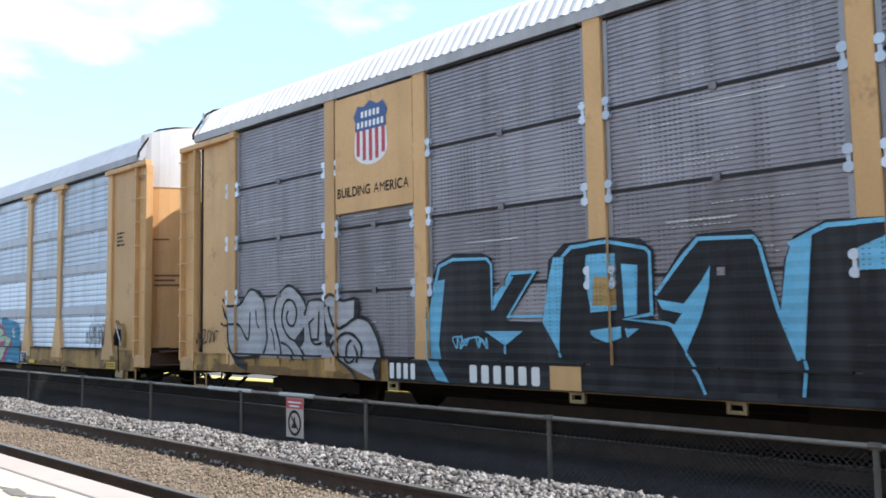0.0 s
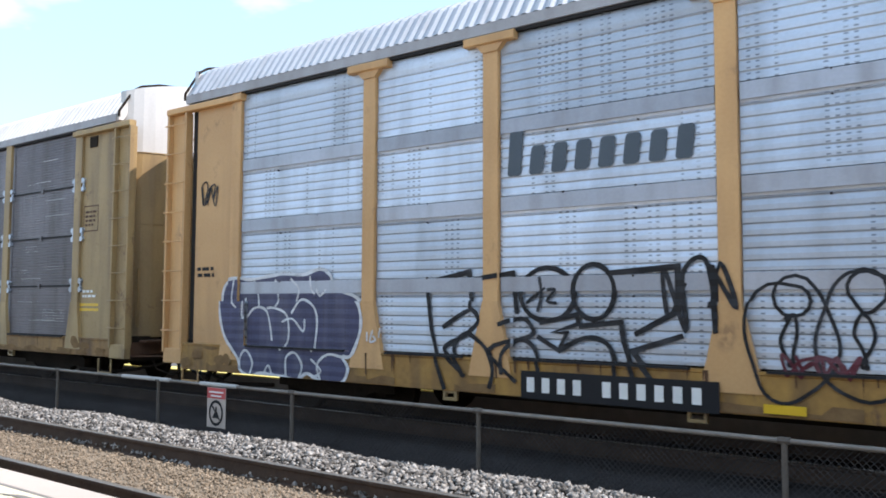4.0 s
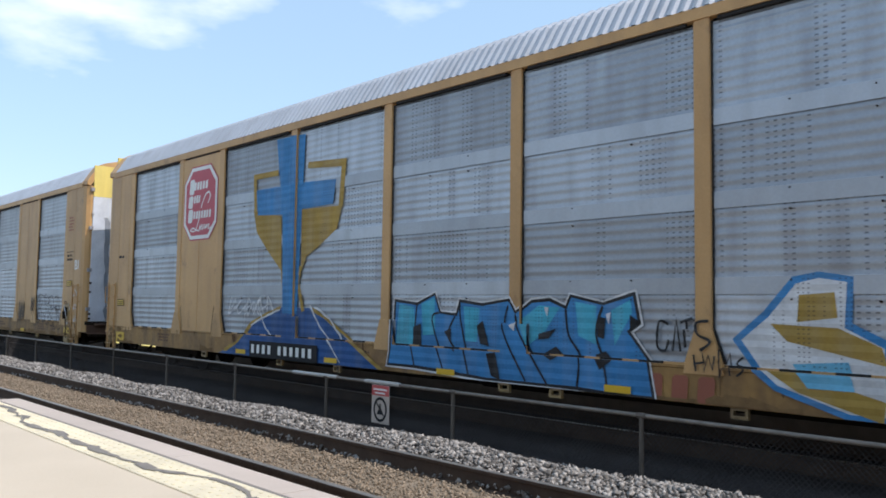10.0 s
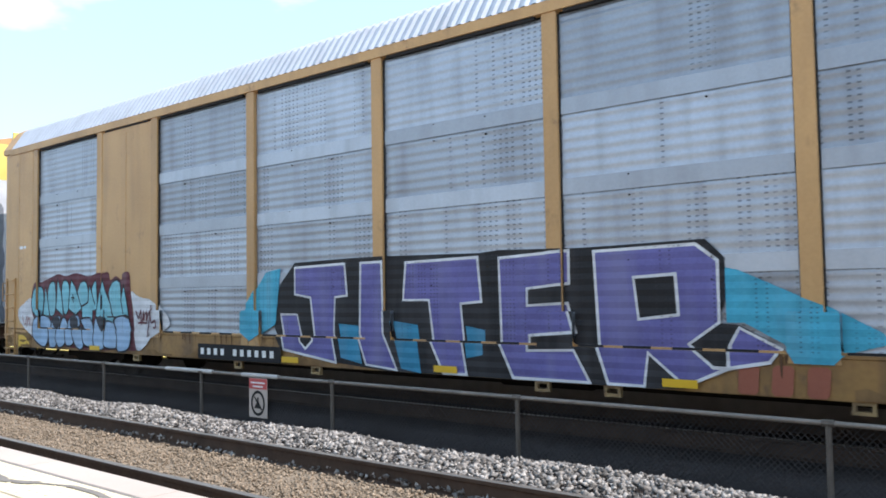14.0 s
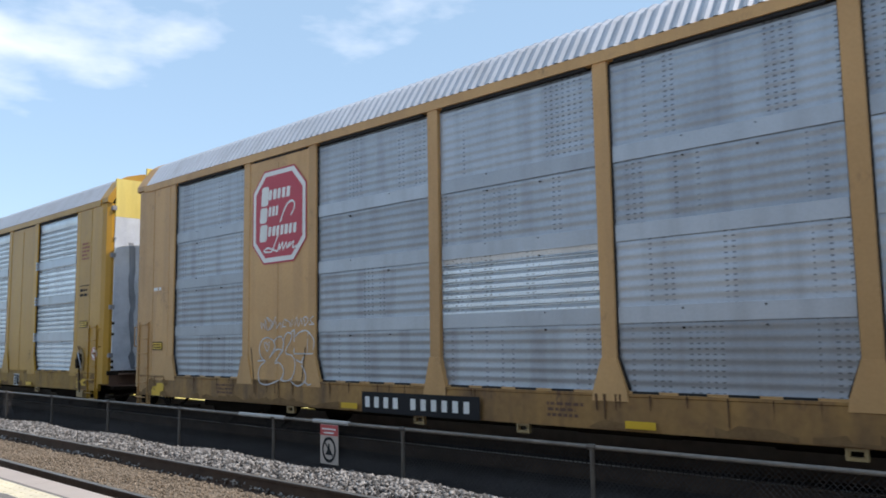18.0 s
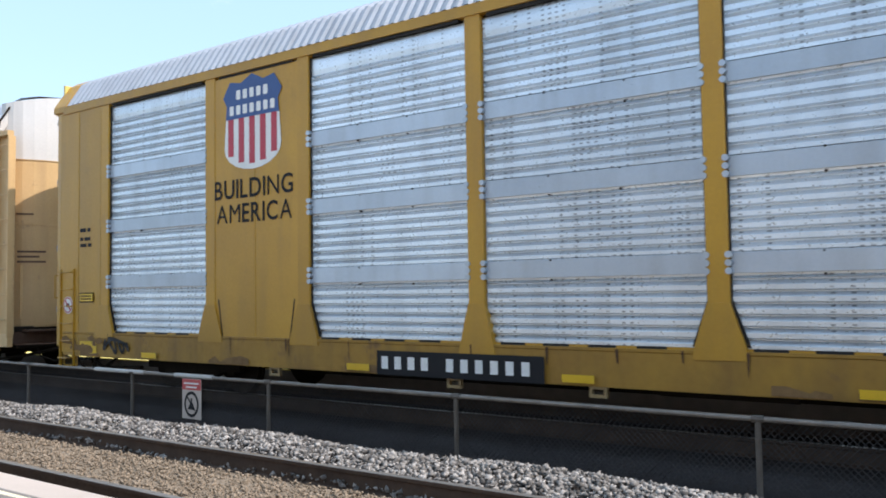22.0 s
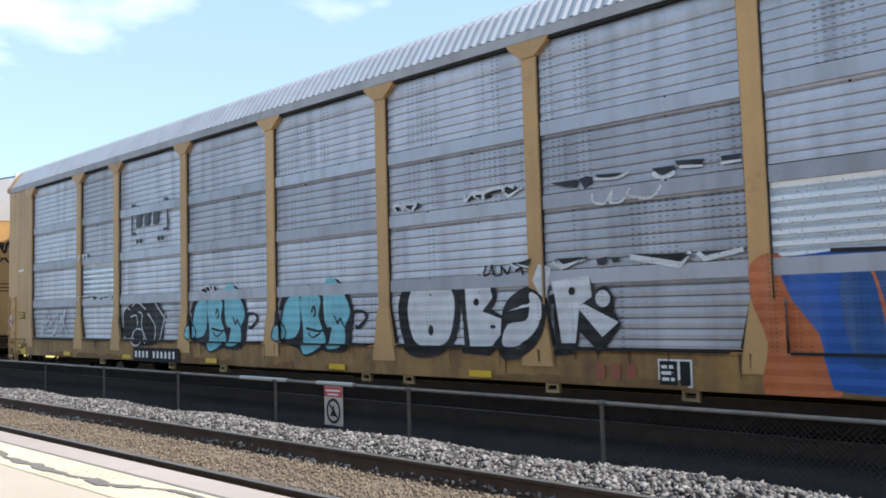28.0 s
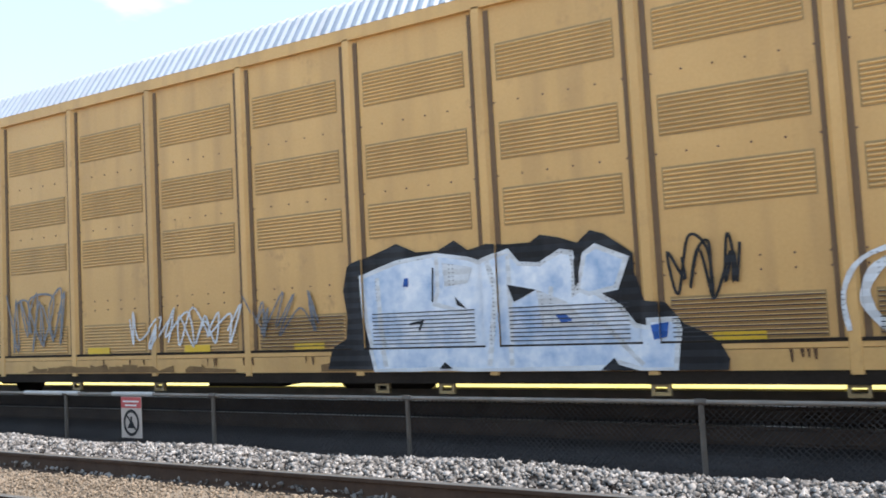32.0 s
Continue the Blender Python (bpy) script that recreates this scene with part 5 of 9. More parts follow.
car = CARS["g"] = car_base("autorack_car", "clean yellow auto-rack car with shiny sheets and striped shield", HOME["g"], FRESH)
body(car, FRESH, BRIGHT, "sharp", "", skip=(1, 7), roof=ROOF, feet=(0.27, 1.42), post_w=0.11)
side_plates(car, FRESH, ((-8.95, -7.0), (7.0, 8.95)))
wide_plate_ends(car, FRESH, ink=BLACK)

car = CARS["h"] = car_base("autorack_car", "auto-rack car with aged grey sheets and pale cream posts", HOME["h"], CREAM)
body(car, CREAM, GREY, "soft", "tee", roof=ROOF, feet=(0.3, 1.62), post_w=0.108, kick=True)
ladder_ends(car, CREAM, ROOF_WHITE)

car = CARS["i"] = car_base("autorack_car", "gold auto-rack car with galvanised sheets and fat bubble graffiti", HOME["i"], GOLD)
body(car, GOLD, WEATHERED_SHEET, "wide", "funnel", fresh=[(1, 1), (7, 1)], roof=ROOF, feet=(0.24, 1.5), post_w=0.11, posts=POST_X_FUNNEL)
wide_plate_ends(car, GOLD, top=WHITE, leaf_tone=RUSTY_WHITE)

# closed straw-yellow rack with louvred sheets
car = CARS["j"] = car_base("autorack_car", "straw-yellow closed auto-rack car with louvred sheets and blue graffiti", HOME["j"], STRAW)
underframe(car, GRIME)
J_POSTS = [-11.3, -9.75, -8.2, -6.4, -4.55, -2.75, -0.93, 0.9, 2.75, 4.55, 6.4, 8.2, 9.75, 11.3]
part("side_wall", Shape().box(-11.9, 11.9, SIDE + 0.04, SIDE + 0.08, 0.78, 4.82), STRAW, car, "smooth riveted side wall")
part("wall_shelf", Shape().chamfered(-12.9, 12.9, SIDE - 0.005, SIDE + 0.08, 0.86, 0.93, 0.01, "x"), STRAW, car)
part("wall_foot", Shape().box(-12.9, 12.9, SIDE - 0.012, SIDE + 0.06, 0.66, 0.86), STRAW, car)
rivet = Shape().disc(0, 0, 0.012, -0.008, 0.0, 6).mesh("rivet")
rivet.materials.append(RUST)
# brown backing colour that stands for the shade in the louvre slots
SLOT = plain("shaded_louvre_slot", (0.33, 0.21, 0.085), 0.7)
louvre = Shape()
for k in range(9):
    louvre.prism([(0.0, k * 0.038), (-0.014, k * 0.038 + 0.012), (0.0, k * 0.038 + 0.028)], 0.0, 1.0)
louvre_mesh = louvre.mesh("louvre")
louvre_back = Shape().box(-0.01, 1.01, -0.002, 0.002, -0.01, 0.35).mesh("louvre_back")
# brown strips along both sides of each post paint its shadow on the wall
POST_SHADE = plain("brown_stained_seam", (0.15, 0.085, 0.04), 0.7)
for x in J_POSTS:
    p = part("post", Shape().prism([(x - 0.09, SIDE + 0.04), (x - 0.045, SIDE - 0.02), (x + 0.045, SIDE - 0.02), (x + 0.09, SIDE + 0.04)], 0.62, 4.84, "z"), STRAW, car, "pressed side post")
    for u in (-0.13, 0.085):
        part("post_groove", Shape().box(x + u, x + u + (0.045 if u < 0 else 0.06), SIDE + 0.026, SIDE + 0.039, 0.94, 4.78), POST_SHADE, p)
for a, b in zip(J_POSTS, J_POSTS[1:]):
    w = b - a - 0.44
    for z in ((3.96, 3.05, 2.3, 0.98) if a < 8 else ()):
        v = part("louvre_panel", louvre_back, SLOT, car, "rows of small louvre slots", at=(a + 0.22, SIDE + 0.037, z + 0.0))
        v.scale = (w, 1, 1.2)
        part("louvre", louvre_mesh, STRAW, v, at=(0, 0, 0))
    for k in range(6):
        for z in (1.62, 1.76, 2.86, 3.7):
            part("rivet", rivet, None, car, at=(a + 0.16 + k * (b - a - 0.3) / 5, SIDE + 0.04, z))
part("liner", Shape().box(-12.8, 12.8, 1.53, 1.6, 0.78, 4.86), STRAW, car, "far side wall")
part("roof", ROOF_SHARED[ROOF.name], None, car, "arched roof of ribbed sheet metal")
part("eave_rail", Shape().box(-12.95, 12.95, SIDE - 0.02, SIDE + 0.08, 4.82, 4.975), STRAW, car)
ladder_ends(car, STRAW, ROOF)
hand_brake(car, 12.15, STRAW)


# ---- motion of the train ----
def motions():
    for key, thing in CARS.items():
        walk(thing, [(t, pose(HOME[key] + d, TRAIN_Y, 0)) for t, d in TRAVEL])
    # wheels turn while their car is near; before and after they keep their pose
    ts, ds = [t for t, _ in TRAVEL], [d for _, d in TRAVEL]
    for thing, wheel in WHEELS:
        key = next(k for k, v in CARS.items() if v is thing)
        near = [k / 15 for k in range(0, 481) if -34 < HOME[key] + float(np.interp(k / 15, ts, ds)) < 20]
        at = wheel.location.copy()
        rows = [(t, pose(*at, 0, math.degrees((float(np.interp(t, ts, ds)) - float(np.interp(near[0], ts, ds))) / 0.42), 0)) for t in near]
        if near[0] > 0:
            rows.insert(0, (0.0, rows[0][1]))
        if near[-1] < 32:
            rows.append((32.0, rows[-1][1]))
        walk(wheel, rows)


# ---- painted emblems, writing and graffiti ----
def spray(name, c, ribs=0.13):
    bare = (0.07, 0.07, 0.075) if max(c) < 0.1 else tuple(0.55 * v + 0.12 for v in c)
    return paint(name, c, tuple(v * 0.62 for v in c), 0.6, 0.0, coarse=2.6, fine=28.0, spread=0.0, ribs=ribs, gloss=0.25, streak=0.5, dirt=bare, spots=(0.23, 0.052, 0.046), spots_from=0.95)


SPRAY = {k: spray("spray_" + k, v) for k, v in dict(
    black=(0.018, 0.018, 0.02), white=(0.72, 0.73, 0.74), sky=(0.16, 0.50, 0.72), azure=(0.045, 0.24, 0.52), cobalt=(0.03, 0.12, 0.42), teal=(0.035, 0.26, 0.42),
    cyan=(0.22, 0.58, 0.66), mint=(0.46, 0.60, 0.42), pink=(0.52, 0.07, 0.16), cream=(0.66, 0.57, 0.34), brick=(0.32, 0.055, 0.03), navy=(0.045, 0.05, 0.12),
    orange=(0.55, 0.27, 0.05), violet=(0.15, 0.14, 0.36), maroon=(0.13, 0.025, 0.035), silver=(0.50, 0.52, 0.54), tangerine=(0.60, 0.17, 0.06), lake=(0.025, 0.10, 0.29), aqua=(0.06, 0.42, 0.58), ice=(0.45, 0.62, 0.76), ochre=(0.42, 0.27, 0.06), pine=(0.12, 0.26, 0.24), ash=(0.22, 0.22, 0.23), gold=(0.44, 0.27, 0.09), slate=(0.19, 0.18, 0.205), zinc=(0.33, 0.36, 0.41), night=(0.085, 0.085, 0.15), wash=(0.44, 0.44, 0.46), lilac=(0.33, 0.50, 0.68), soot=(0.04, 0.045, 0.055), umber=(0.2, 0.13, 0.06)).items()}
SPRAY["ice"] = paint("mottled_white_and_blue_spray", (0.86, 0.86, 0.86), (0.22, 0.36, 0.56), 0.6, 0.0, coarse=3.2, fine=14.0, spread=0.0, gloss=0.25, streak=0.45, dirt=(0.82, 0.83, 0.84))
SPRAY["pine"] = paint("mottled_green_and_rust_spray", (0.10, 0.25, 0.25), (0.20, 0.15, 0.11), 0.6, 0.0, coarse=5.0, fine=22.0, spread=0.0, gloss=0.25, streak=0.3, dirt=(0.3, 0.32, 0.3))
COVERS = {}


def cover_of(key):
    """The patches of a car's side with the depth at which paint lies on each: (x0, x1, z0, z1, y)."""
    if key in COVERS:
        return COVERS[key]
    cells = []
    low = SIDE - 0.017
    cells.append((-12.95, 12.95, 0.645 if key in "ac" else 0.545, SILL_TOP, low))
    if key == "j":
        edges = [-14.0]
        for x in J_POSTS:
            edges += [x - 0.09, x + 0.09]
        edges.append(14.0)
        for i, (a, b) in enumerate(zip(edges, edges[1:])):
            cells.append((a, b, 0.935, 4.8, SIDE - 0.024 if i % 2 else SIDE + 0.012))
        cells[0] = (-12.9, 12.9, 0.665, 0.935, SIDE - 0.026)
        COVERS[key] = cells
        return cells
    w = {"a": 0.115, "b": 0.108, "c": 0.115, "g": 0.11, "h": 0.108, "i": 0.11}.get(key, 0.1)
    foot, flare = {"a": (0.13, 1.2), "b": (0.3, 1.62), "c": (0.26, 1.6), "g": (0.27, 1.42), "h": (0.3, 1.62), "i": (0.24, 1.5)}.get(key, (0.24, 1.35))
    plates = (1, 7) if key in "defg" else ()
    last = -14.0
    for i, x in enumerate(POST_X_FUNNEL if key == "i" else POST_X):
        depth = SKIN - 0.012
        if i - 1 in plates:
            depth = SIDE + 0.003
        if i == 0:
            depth = SIDE - 0.006 if key in "defgi" else SIDE + 0.042
        cells.append((last, x - foot, SILL_TOP, flare, depth))
        cells.append((last, x - w, flare, 4.8, depth))
        cells.append((x - foot, x + foot, SILL_TOP, flare, SIDE - 0.02))
        cells.append((x - w, x + w, flare, 4.8, SIDE - 0.006))
        last = x
        cells[-4] = (cells[-4][0] + (foot if i else 0), *cells[-4][1:])
        cells[-3] = (cells[-3][0] + (w if i else 0), *cells[-3][1:])
    cells.append((last + foot, 14, SILL_TOP, flare, SIDE - 0.006 if key in "defgi" else SIDE + 0.042))
    cells.append((last + w, 14, flare, 4.8, SIDE - 0.006 if key in "defgi" else SIDE + 0.042))
    COVERS[key] = cells
    return cells


def clip(poly, axis, edge, keep_above):
    out = []
    for i, p in enumerate(poly):
        q = poly[(i + 1) % len(poly)]
        ip, iq = (p[axis] >= edge) == keep_above, (q[axis] >= edge) == keep_above
        if ip:
            out.append(p)
        if ip != iq:
            t = (edge - p[axis]) / (q[axis] - p[axis])
            out.append((p[0] + t * (q[0] - p[0]), p[1] + t * (q[1] - p[1])))
    return out


def decal(parent, name, key, polys, material, level=0, label="", step=0.000012):
    """Lays flat shapes as paint on a car's side, over posts, sheets and sill alike."""
    verts, faces = [], []
    for n_, poly in enumerate(polys):
        lo = [min(p[i] for p in poly) for i in (0, 1)]
        hi = [max(p[i] for p in poly) for i in (0, 1)]
        for x0, x1, z0, z1, y in cover_of(key):
            if x1 <= lo[0] or x0 >= hi[0] or z1 <= lo[1] or z0 >= hi[1]:
                continue
            q = poly
            for axis, edge, above in ((0, x0, True), (0, x1, False), (1, z0, True), (1, z1, False)):
                if (above and lo[axis] < edge) or (not above and hi[axis] > edge):
                    q = clip(q, axis, edge, above)
                    if len(q) < 3:
                        break
            if len(q) < 3:
                continue
            k = len(verts)
            d = y - 0.0022 * level - step * (n_ % 90)
            verts += [(p[0], d, p[1]) for p in q]
            faces.append(tuple(range(k, k + len(q))))
    me = bpy.data.meshes.new(name)
    me.from_pydata(verts, [], faces)
    bm = bmesh.new()
    bm.from_mesh(me)
    bmesh.ops.remove_doubles(bm, verts=bm.verts, dist=0.0013)
    bm.to_mesh(me)
    bm.free()
    return part(name, me, material, parent, label)


GLYPHS = {}


def glyph(ch, grow):
    """Triangles of one fat letter, with the letter's own box mapped to 0..1."""
    if (ch, grow) in GLYPHS:
        return GLYPHS[(ch, grow)]
    sets = []
    for g in (grow, 0.0):
        cu = bpy.data.curves.new("letter", "FONT")
        cu.body, cu.offset, cu.resolution_u = ch, g, 4
        ob = bpy.data.objects.new("letter", cu)
        me = bpy.data.meshes.new_from_object(ob)
        sets.append(([(v.co.x, v.co.y) for v in me.vertices], [tuple(p.vertices) for p in me.polygons]))
        bpy.data.meshes.remove(me)
        bpy.data.objects.remove(ob)
        bpy.data.curves.remove(cu)
    base = sets[1][0]
    x0, x1 = min(p[0] for p in base), max(p[0] for p in base)
    y0, y1 = min(p[1] for p in base), max(p[1] for p in base)
    w, h = max(x1 - x0, 0.08), y1 - y0
    pts = [((p[0] - x0) / w, (p[1] - y0) / h) for p in sets[0][0]]
    out = [[pts[i] for i in f] for f in sets[0][1]], w / h
    GLYPHS[(ch, grow)] = out
    return out


def scrawl(x0, x1, z0, z1, strokes=6, wide=0.03, seed=1, loops=5):
    """Loose sprayed handwriting: looping lines of even width."""
    r = random.Random(seed)
    polys, keys = [], []
    for k in range(strokes):
        a = x0 + (x1 - x0) * k / strokes
        b = x0 + (x1 - x0) * (k + 1.3) / strokes
        keys += [(r.uniform(a, b), z0 + (z1 - z0) * (r.uniform(0.0, 0.35) if i % 2 else r.uniform(0.6, 1.0))) for i in range(loops)]
    path = []
    for i in range(len(keys) - 1):
        p0, p1, p2, p3 = keys[max(i - 1, 0)], keys[i], keys[i + 1], keys[min(i + 2, len(keys) - 1)]
        for s_ in range(6):
            t = s_ / 6
            path.append(tuple(0.5 * (2 * p1[j] + (p2[j] - p0[j]) * t + (2 * p0[j] - 5 * p1[j] + 4 * p2[j] - p3[j]) * t * t + (3 * p1[j] - p0[j] - 3 * p2[j] + p3[j]) * t ** 3) for j in (0, 1)))
    edge = []
    for i, p in enumerate(path):
        q, o = path[min(i + 1, len(path) - 1)], path[max(i - 1, 0)]
        d = Vector((q[0] - o[0], q[1] - o[1]))
        d = d.normalized() if d.length > 1e-5 else Vector((1, 0))
        h = wide / 2
        edge.append(((p[0] + d.y * h, p[1] - d.x * h), (p[0] - d.y * h, p[1] + d.x * h)))
    return [[a[0], b[0], b[1], a[1]] for a, b in zip(edge, edge[1:])]


# hand-drawn letters: strokes on a grid six wide and eight high
STROKES = dict(A="00-28-48-60/13-53", B="00-08-48-57-45-04/04-54-62-50-00", C="67-48-18-05-03-10-40-61", D="00-08-38-66-62-30-00", E="68-08-00-60/04-54",
               H="00-08/60-68/04-64", I="30-38", J="48-42-20-02", K="00-08/68-04-60", L="08-00-60", M="00-08-34-68-60", N="00-08-60-68", O="38-17-04-11-30-51-64-57-38",
               P="00-08-48-66-44-04", R="00-08-48-66-44-04/34-60", S="67-48-17-06-24-54-62-50-10-01", T="08-68/38-30", U="08-02-10-50-62-68", W="08-10-35-50-68", Y="08-34-68/34-30", Z="08-68-00-60", F="68-08-00/04-54")


def smooth_path(keys, soft, n=5):
    """A line through the keys, rounded by the share soft."""
    out = []
    last = len(keys) - 1
    for i in range(last):
        p0, p1, p2, p3 = keys[max(i - 1, 0)], keys[i], keys[i + 1], keys[min(i + 2, last)]
        for s_ in range(n + (i == last - 1)):
            t = s_ / n
            h1, h2 = t ** 3 - 2 * t * t + t, t ** 3 - t * t
            q = 3 * t * t - 2 * t ** 3
            out.append(tuple(p1[j] + (p2[j] - p1[j]) * q + soft * 0.5 * ((p2[j] - p0[j]) * h1 + (p3[j] - p1[j]) * h2) for j in (0, 1)))
    return out


def drawn(paths, wide, facets=12):
    """Broad strokes with round ends along paths of (x, z, weight)."""
    polys = []
    for path in paths:
        for i, (x, z, k) in enumerate(path):
            w = wide * k / 2 if wide > 0 else 0.01
            o = path[i - 1] if i else path[1]
            spin = 0.0 if facets > 8 else math.atan2(z - o[1], x - o[0]) + (math.pi / 4 if facets == 4 else 0.0)
            w2 = w if facets > 8 else w * (1.25 if facets == 4 else 1.1)
            polys.append([(x + w2 * math.cos(spin + a * 2 * math.pi / facets), z + w2 * math.sin(spin + a * 2 * math.pi / facets)) for a in range(facets)])
            if i:
                u, v, m = path[i - 1]
                d = Vector((x - u, z - v))
                if d.length > 1e-4:
                    e = Vector((-d.y, d.x)).normalized()
                    a, b = e * (wide * m / 2), e * w
                    polys.append([(u - a.x, v - a.y), (x - b.x, z - b.y), (x + b.x, z + b.y), (u + a.x, v + a.y)])
    return polys


def letter_paths(text, x0, x1, z0, z1, wide, lap=0.1, tilt=5.0, bob=0.06, seed=1, lean=0.0, soft=0.9, wild=0.35):
    """The strokes of each letter of a word that fills a box."""
    r = random.Random(seed)
    share = [0.45 if c == "I" else 1.15 if c in "MW" else 1.0 for c in text]
    out, x = [], x0
    for c, s_ in zip(text, share):
        cell = (x1 - x0) * s_ / sum(share)
        a, up = math.radians(r.uniform(-tilt, tilt)), r.uniform(-bob, bob) * (z1 - z0)
        cx, cz = x + cell / 2, (z0 + z1) / 2 + up
        ww, hh = max(cell * (1 + lap) - wide, 0.1), max((z1 - z0) - wide, 0.1)
        swell = r.uniform(-0.18, 0.18)
        paths = []
        for stroke in STROKES[c].split("/"):
            keys = []
            for n_ in stroke.split("-"):
                u, v = (int(n_[0]) + r.uniform(-wild, wild)) / 6 - 0.5, (int(n_[1]) + r.uniform(-wild, wild)) / 8 - 0.5
                u *= 1 - swell * 2 * v
                px, pz = u * ww + v * lean, v * hh
                keys.append((cx + px * math.cos(a) - pz * math.sin(a), cz + px * math.sin(a) + pz * math.cos(a)))
            line = smooth_path(keys, soft)
            ph = r.uniform(0, 6)
            paths.append([(p[0], p[1], 1 + 0.16 * math.sin(ph + i * 0.55)) for i, p in enumerate(line)])
        out.append(paths)
        x += cell
    return out


def hollow(key, text, x0, x1, z0, z1, line, label, rim=0.05, wide=0.3, seed=1, **kw):
    """Letters sprayed in outline only: a thin closed line round each broad stroke."""
    for k, paths in enumerate(letter_paths(text, x0, x1, z0, z1, wide, seed=seed, **kw)):
        polys = []
        for path in paths:
            side, other = [], []
            for i, (x, z, m) in enumerate(path):
                q, o = path[min(i + 1, len(path) - 1)], path[max(i - 1, 0)]
                d = Vector((q[0] - o[0], q[1] - o[1]))
                d = d.normalized() if d.length > 1e-5 else Vector((1, 0))
                h = wide * m / 2
                side.append((x - d.y * h, z + d.x * h))
                other.append((x + d.y * h, z - d.x * h))
            caps = []
            for (x, z, m), (px, pz, _) in ((path[-1], path[-2]), (path[0], path[1])):
                a0 = math.atan2(z - pz, x - px) + math.pi / 2
                caps.append([(x + wide * m / 2 * math.cos(a0 - t * math.pi / 6), z + wide * m / 2 * math.sin(a0 - t * math.pi / 6)) for t in range(1, 6)])
            ring = side + caps[0] + other[::-1] + caps[1] + side[:1]
            edge = []
            for i, (x, z) in enumerate(ring):
                q, o = ring[min(i + 1, len(ring) - 1)], ring[max(i - 1, 0)]
                d = Vector((q[0] - o[0], q[1] - o[1]))
                d = d.normalized() if d.length > 1e-5 else Vector((1, 0))
                edge.append(((x + d.y * rim / 2, z - d.x * rim / 2), (x - d.y * rim / 2, z + d.x * rim / 2)))
            polys += [[a[0], b[0], b[1], a[1]] for a, b in zip(edge, edge[1:])]
        decal(CARS[key], "graffiti_letter", key, polys, SPRAY[line], 2 + 0.5 * k, label)


def tag(key, x0, x1, z0, z1, colour, label, **kw):
    return decal(CARS[key], "graffiti_tag", key, scrawl(x0, x1, z0, z1, **kw), SPRAY[colour], 3, label)


def curve_through(pts, closed):
    """A rounded line through the points."""
    n = len(pts)
    out = []
    for i in range(n if closed else n - 1):
        p0, p1, p2, p3 = (pts[k % n] if closed else pts[min(max(k, 0), n - 1)] for k in (i - 1, i, i + 1, i + 2))
        for k in range(4):
            t = k / 4
            out.append(tuple(0.5 * (2 * p1[j] + (p2[j] - p0[j]) * t + (2 * p0[j] - 5 * p1[j] + 4 * p2[j] - p3[j]) * t * t + (3 * p1[j] - p0[j] - 3 * p2[j] + p3[j]) * t ** 3) for j in (0, 1)))
    return out if closed else out + [pts[-1]]


def band(pts, wide, closed):
    """A sprayed line of slightly uneven width along the points, in short quads."""
    path = pts + pts[:2] if closed else pts
    edge = []
    for i, p in enumerate(path):
        q, o = path[min(i + 1, len(path) - 1)], path[max(i - 1, 0)]
        if closed and i in (0, len(path) - 2):
            o, q = pts[-1], pts[1]
        a, b = Vector((p[0] - o[0], p[1] - o[1])), Vector((q[0] - p[0], q[1] - p[1]))
        a, b = (a.normalized() if a.length > 1e-6 else b.normalized()), (b.normalized() if b.length > 1e-6 else a.normalized())
        m = Vector((-(a + b).y, (a + b).x))
        m = m.normalized() if m.length > 1e-3 else Vector((-a.y, a.x))
        h = wide / 2 * (1 + 0.14 * math.sin(i * 1.3)) / max(0.55, m.dot(Vector((-a.y, a.x))))
        edge.append(((p[0] + m.x * h, p[1] + m.y * h), (p[0] - m.x * h, p[1] - m.y * h)))
    if closed:
        edge = edge[:-1]
    return [[a[0], b[0], b[1], a[1]] for a, b in zip(edge, edge[1:])]


def filled(pts):
    flat_ = [Vector((x, z, 0)) for x, z in pts]
    return [[pts[i] for i in tri] for tri in tessellate_polygon([flat_])]


def mural(key, x0, z0, label, shapes):
    """A graffiti piece, shape by shape, drawn on a grid of forty to the metre from its lower left corner.
    blob and poly: rounded or angular shapes with an optional edge; line and bent: strokes; dot, ring and star: centre and half sizes."""
    root = None
    for n_, (spec, text) in enumerate(shapes):
        kind, colour, *more = spec.split()
        nums = [[int(v) / 40 for v in p.split(",")] for p in text.split()]
        edge = None
        if kind in ("dot", "ring", "star"):
            x, z, rx, rz = nums[0]
            count = 10 if kind == "star" else 20
            size = [(0.45 if kind == "star" and k % 2 else 1.0) for k in range(count)]
            pts = [(x0 + x + rx * size[k] * math.sin(k * 2 * math.pi / count), z0 + z + rz * size[k] * math.cos(k * 2 * math.pi / count)) for k in range(count)]
        else:
            pts = [(x0 + p[0], z0 + p[1]) for p in nums]
        if kind == "ring":
            polys = band(pts, float(more[0]), True)
        elif kind in ("line", "bent"):
            polys = band(curve_through(pts, False) if kind == "line" else pts, float(more[0]), False)
        else:
            if kind == "blob":
                pts = curve_through(pts, True)
            polys = filled(pts)
            if more:
                edge = band(pts, float(more[1]), True)
        name = "graffiti_piece" if root is None else "graffiti_letter" if kind in ("blob", "poly") else "graffiti_line"
        ob = decal(root or CARS[key], name, key, polys, SPRAY[colour], 0.2 + 0.3 * n_, label if root is None else "", 0.000002)
        root = root or ob
        if edge:
            decal(root, "graffiti_edge", key, edge, SPRAY[more[0]], 0.35 + 0.3 * n_, "", 0.000002)


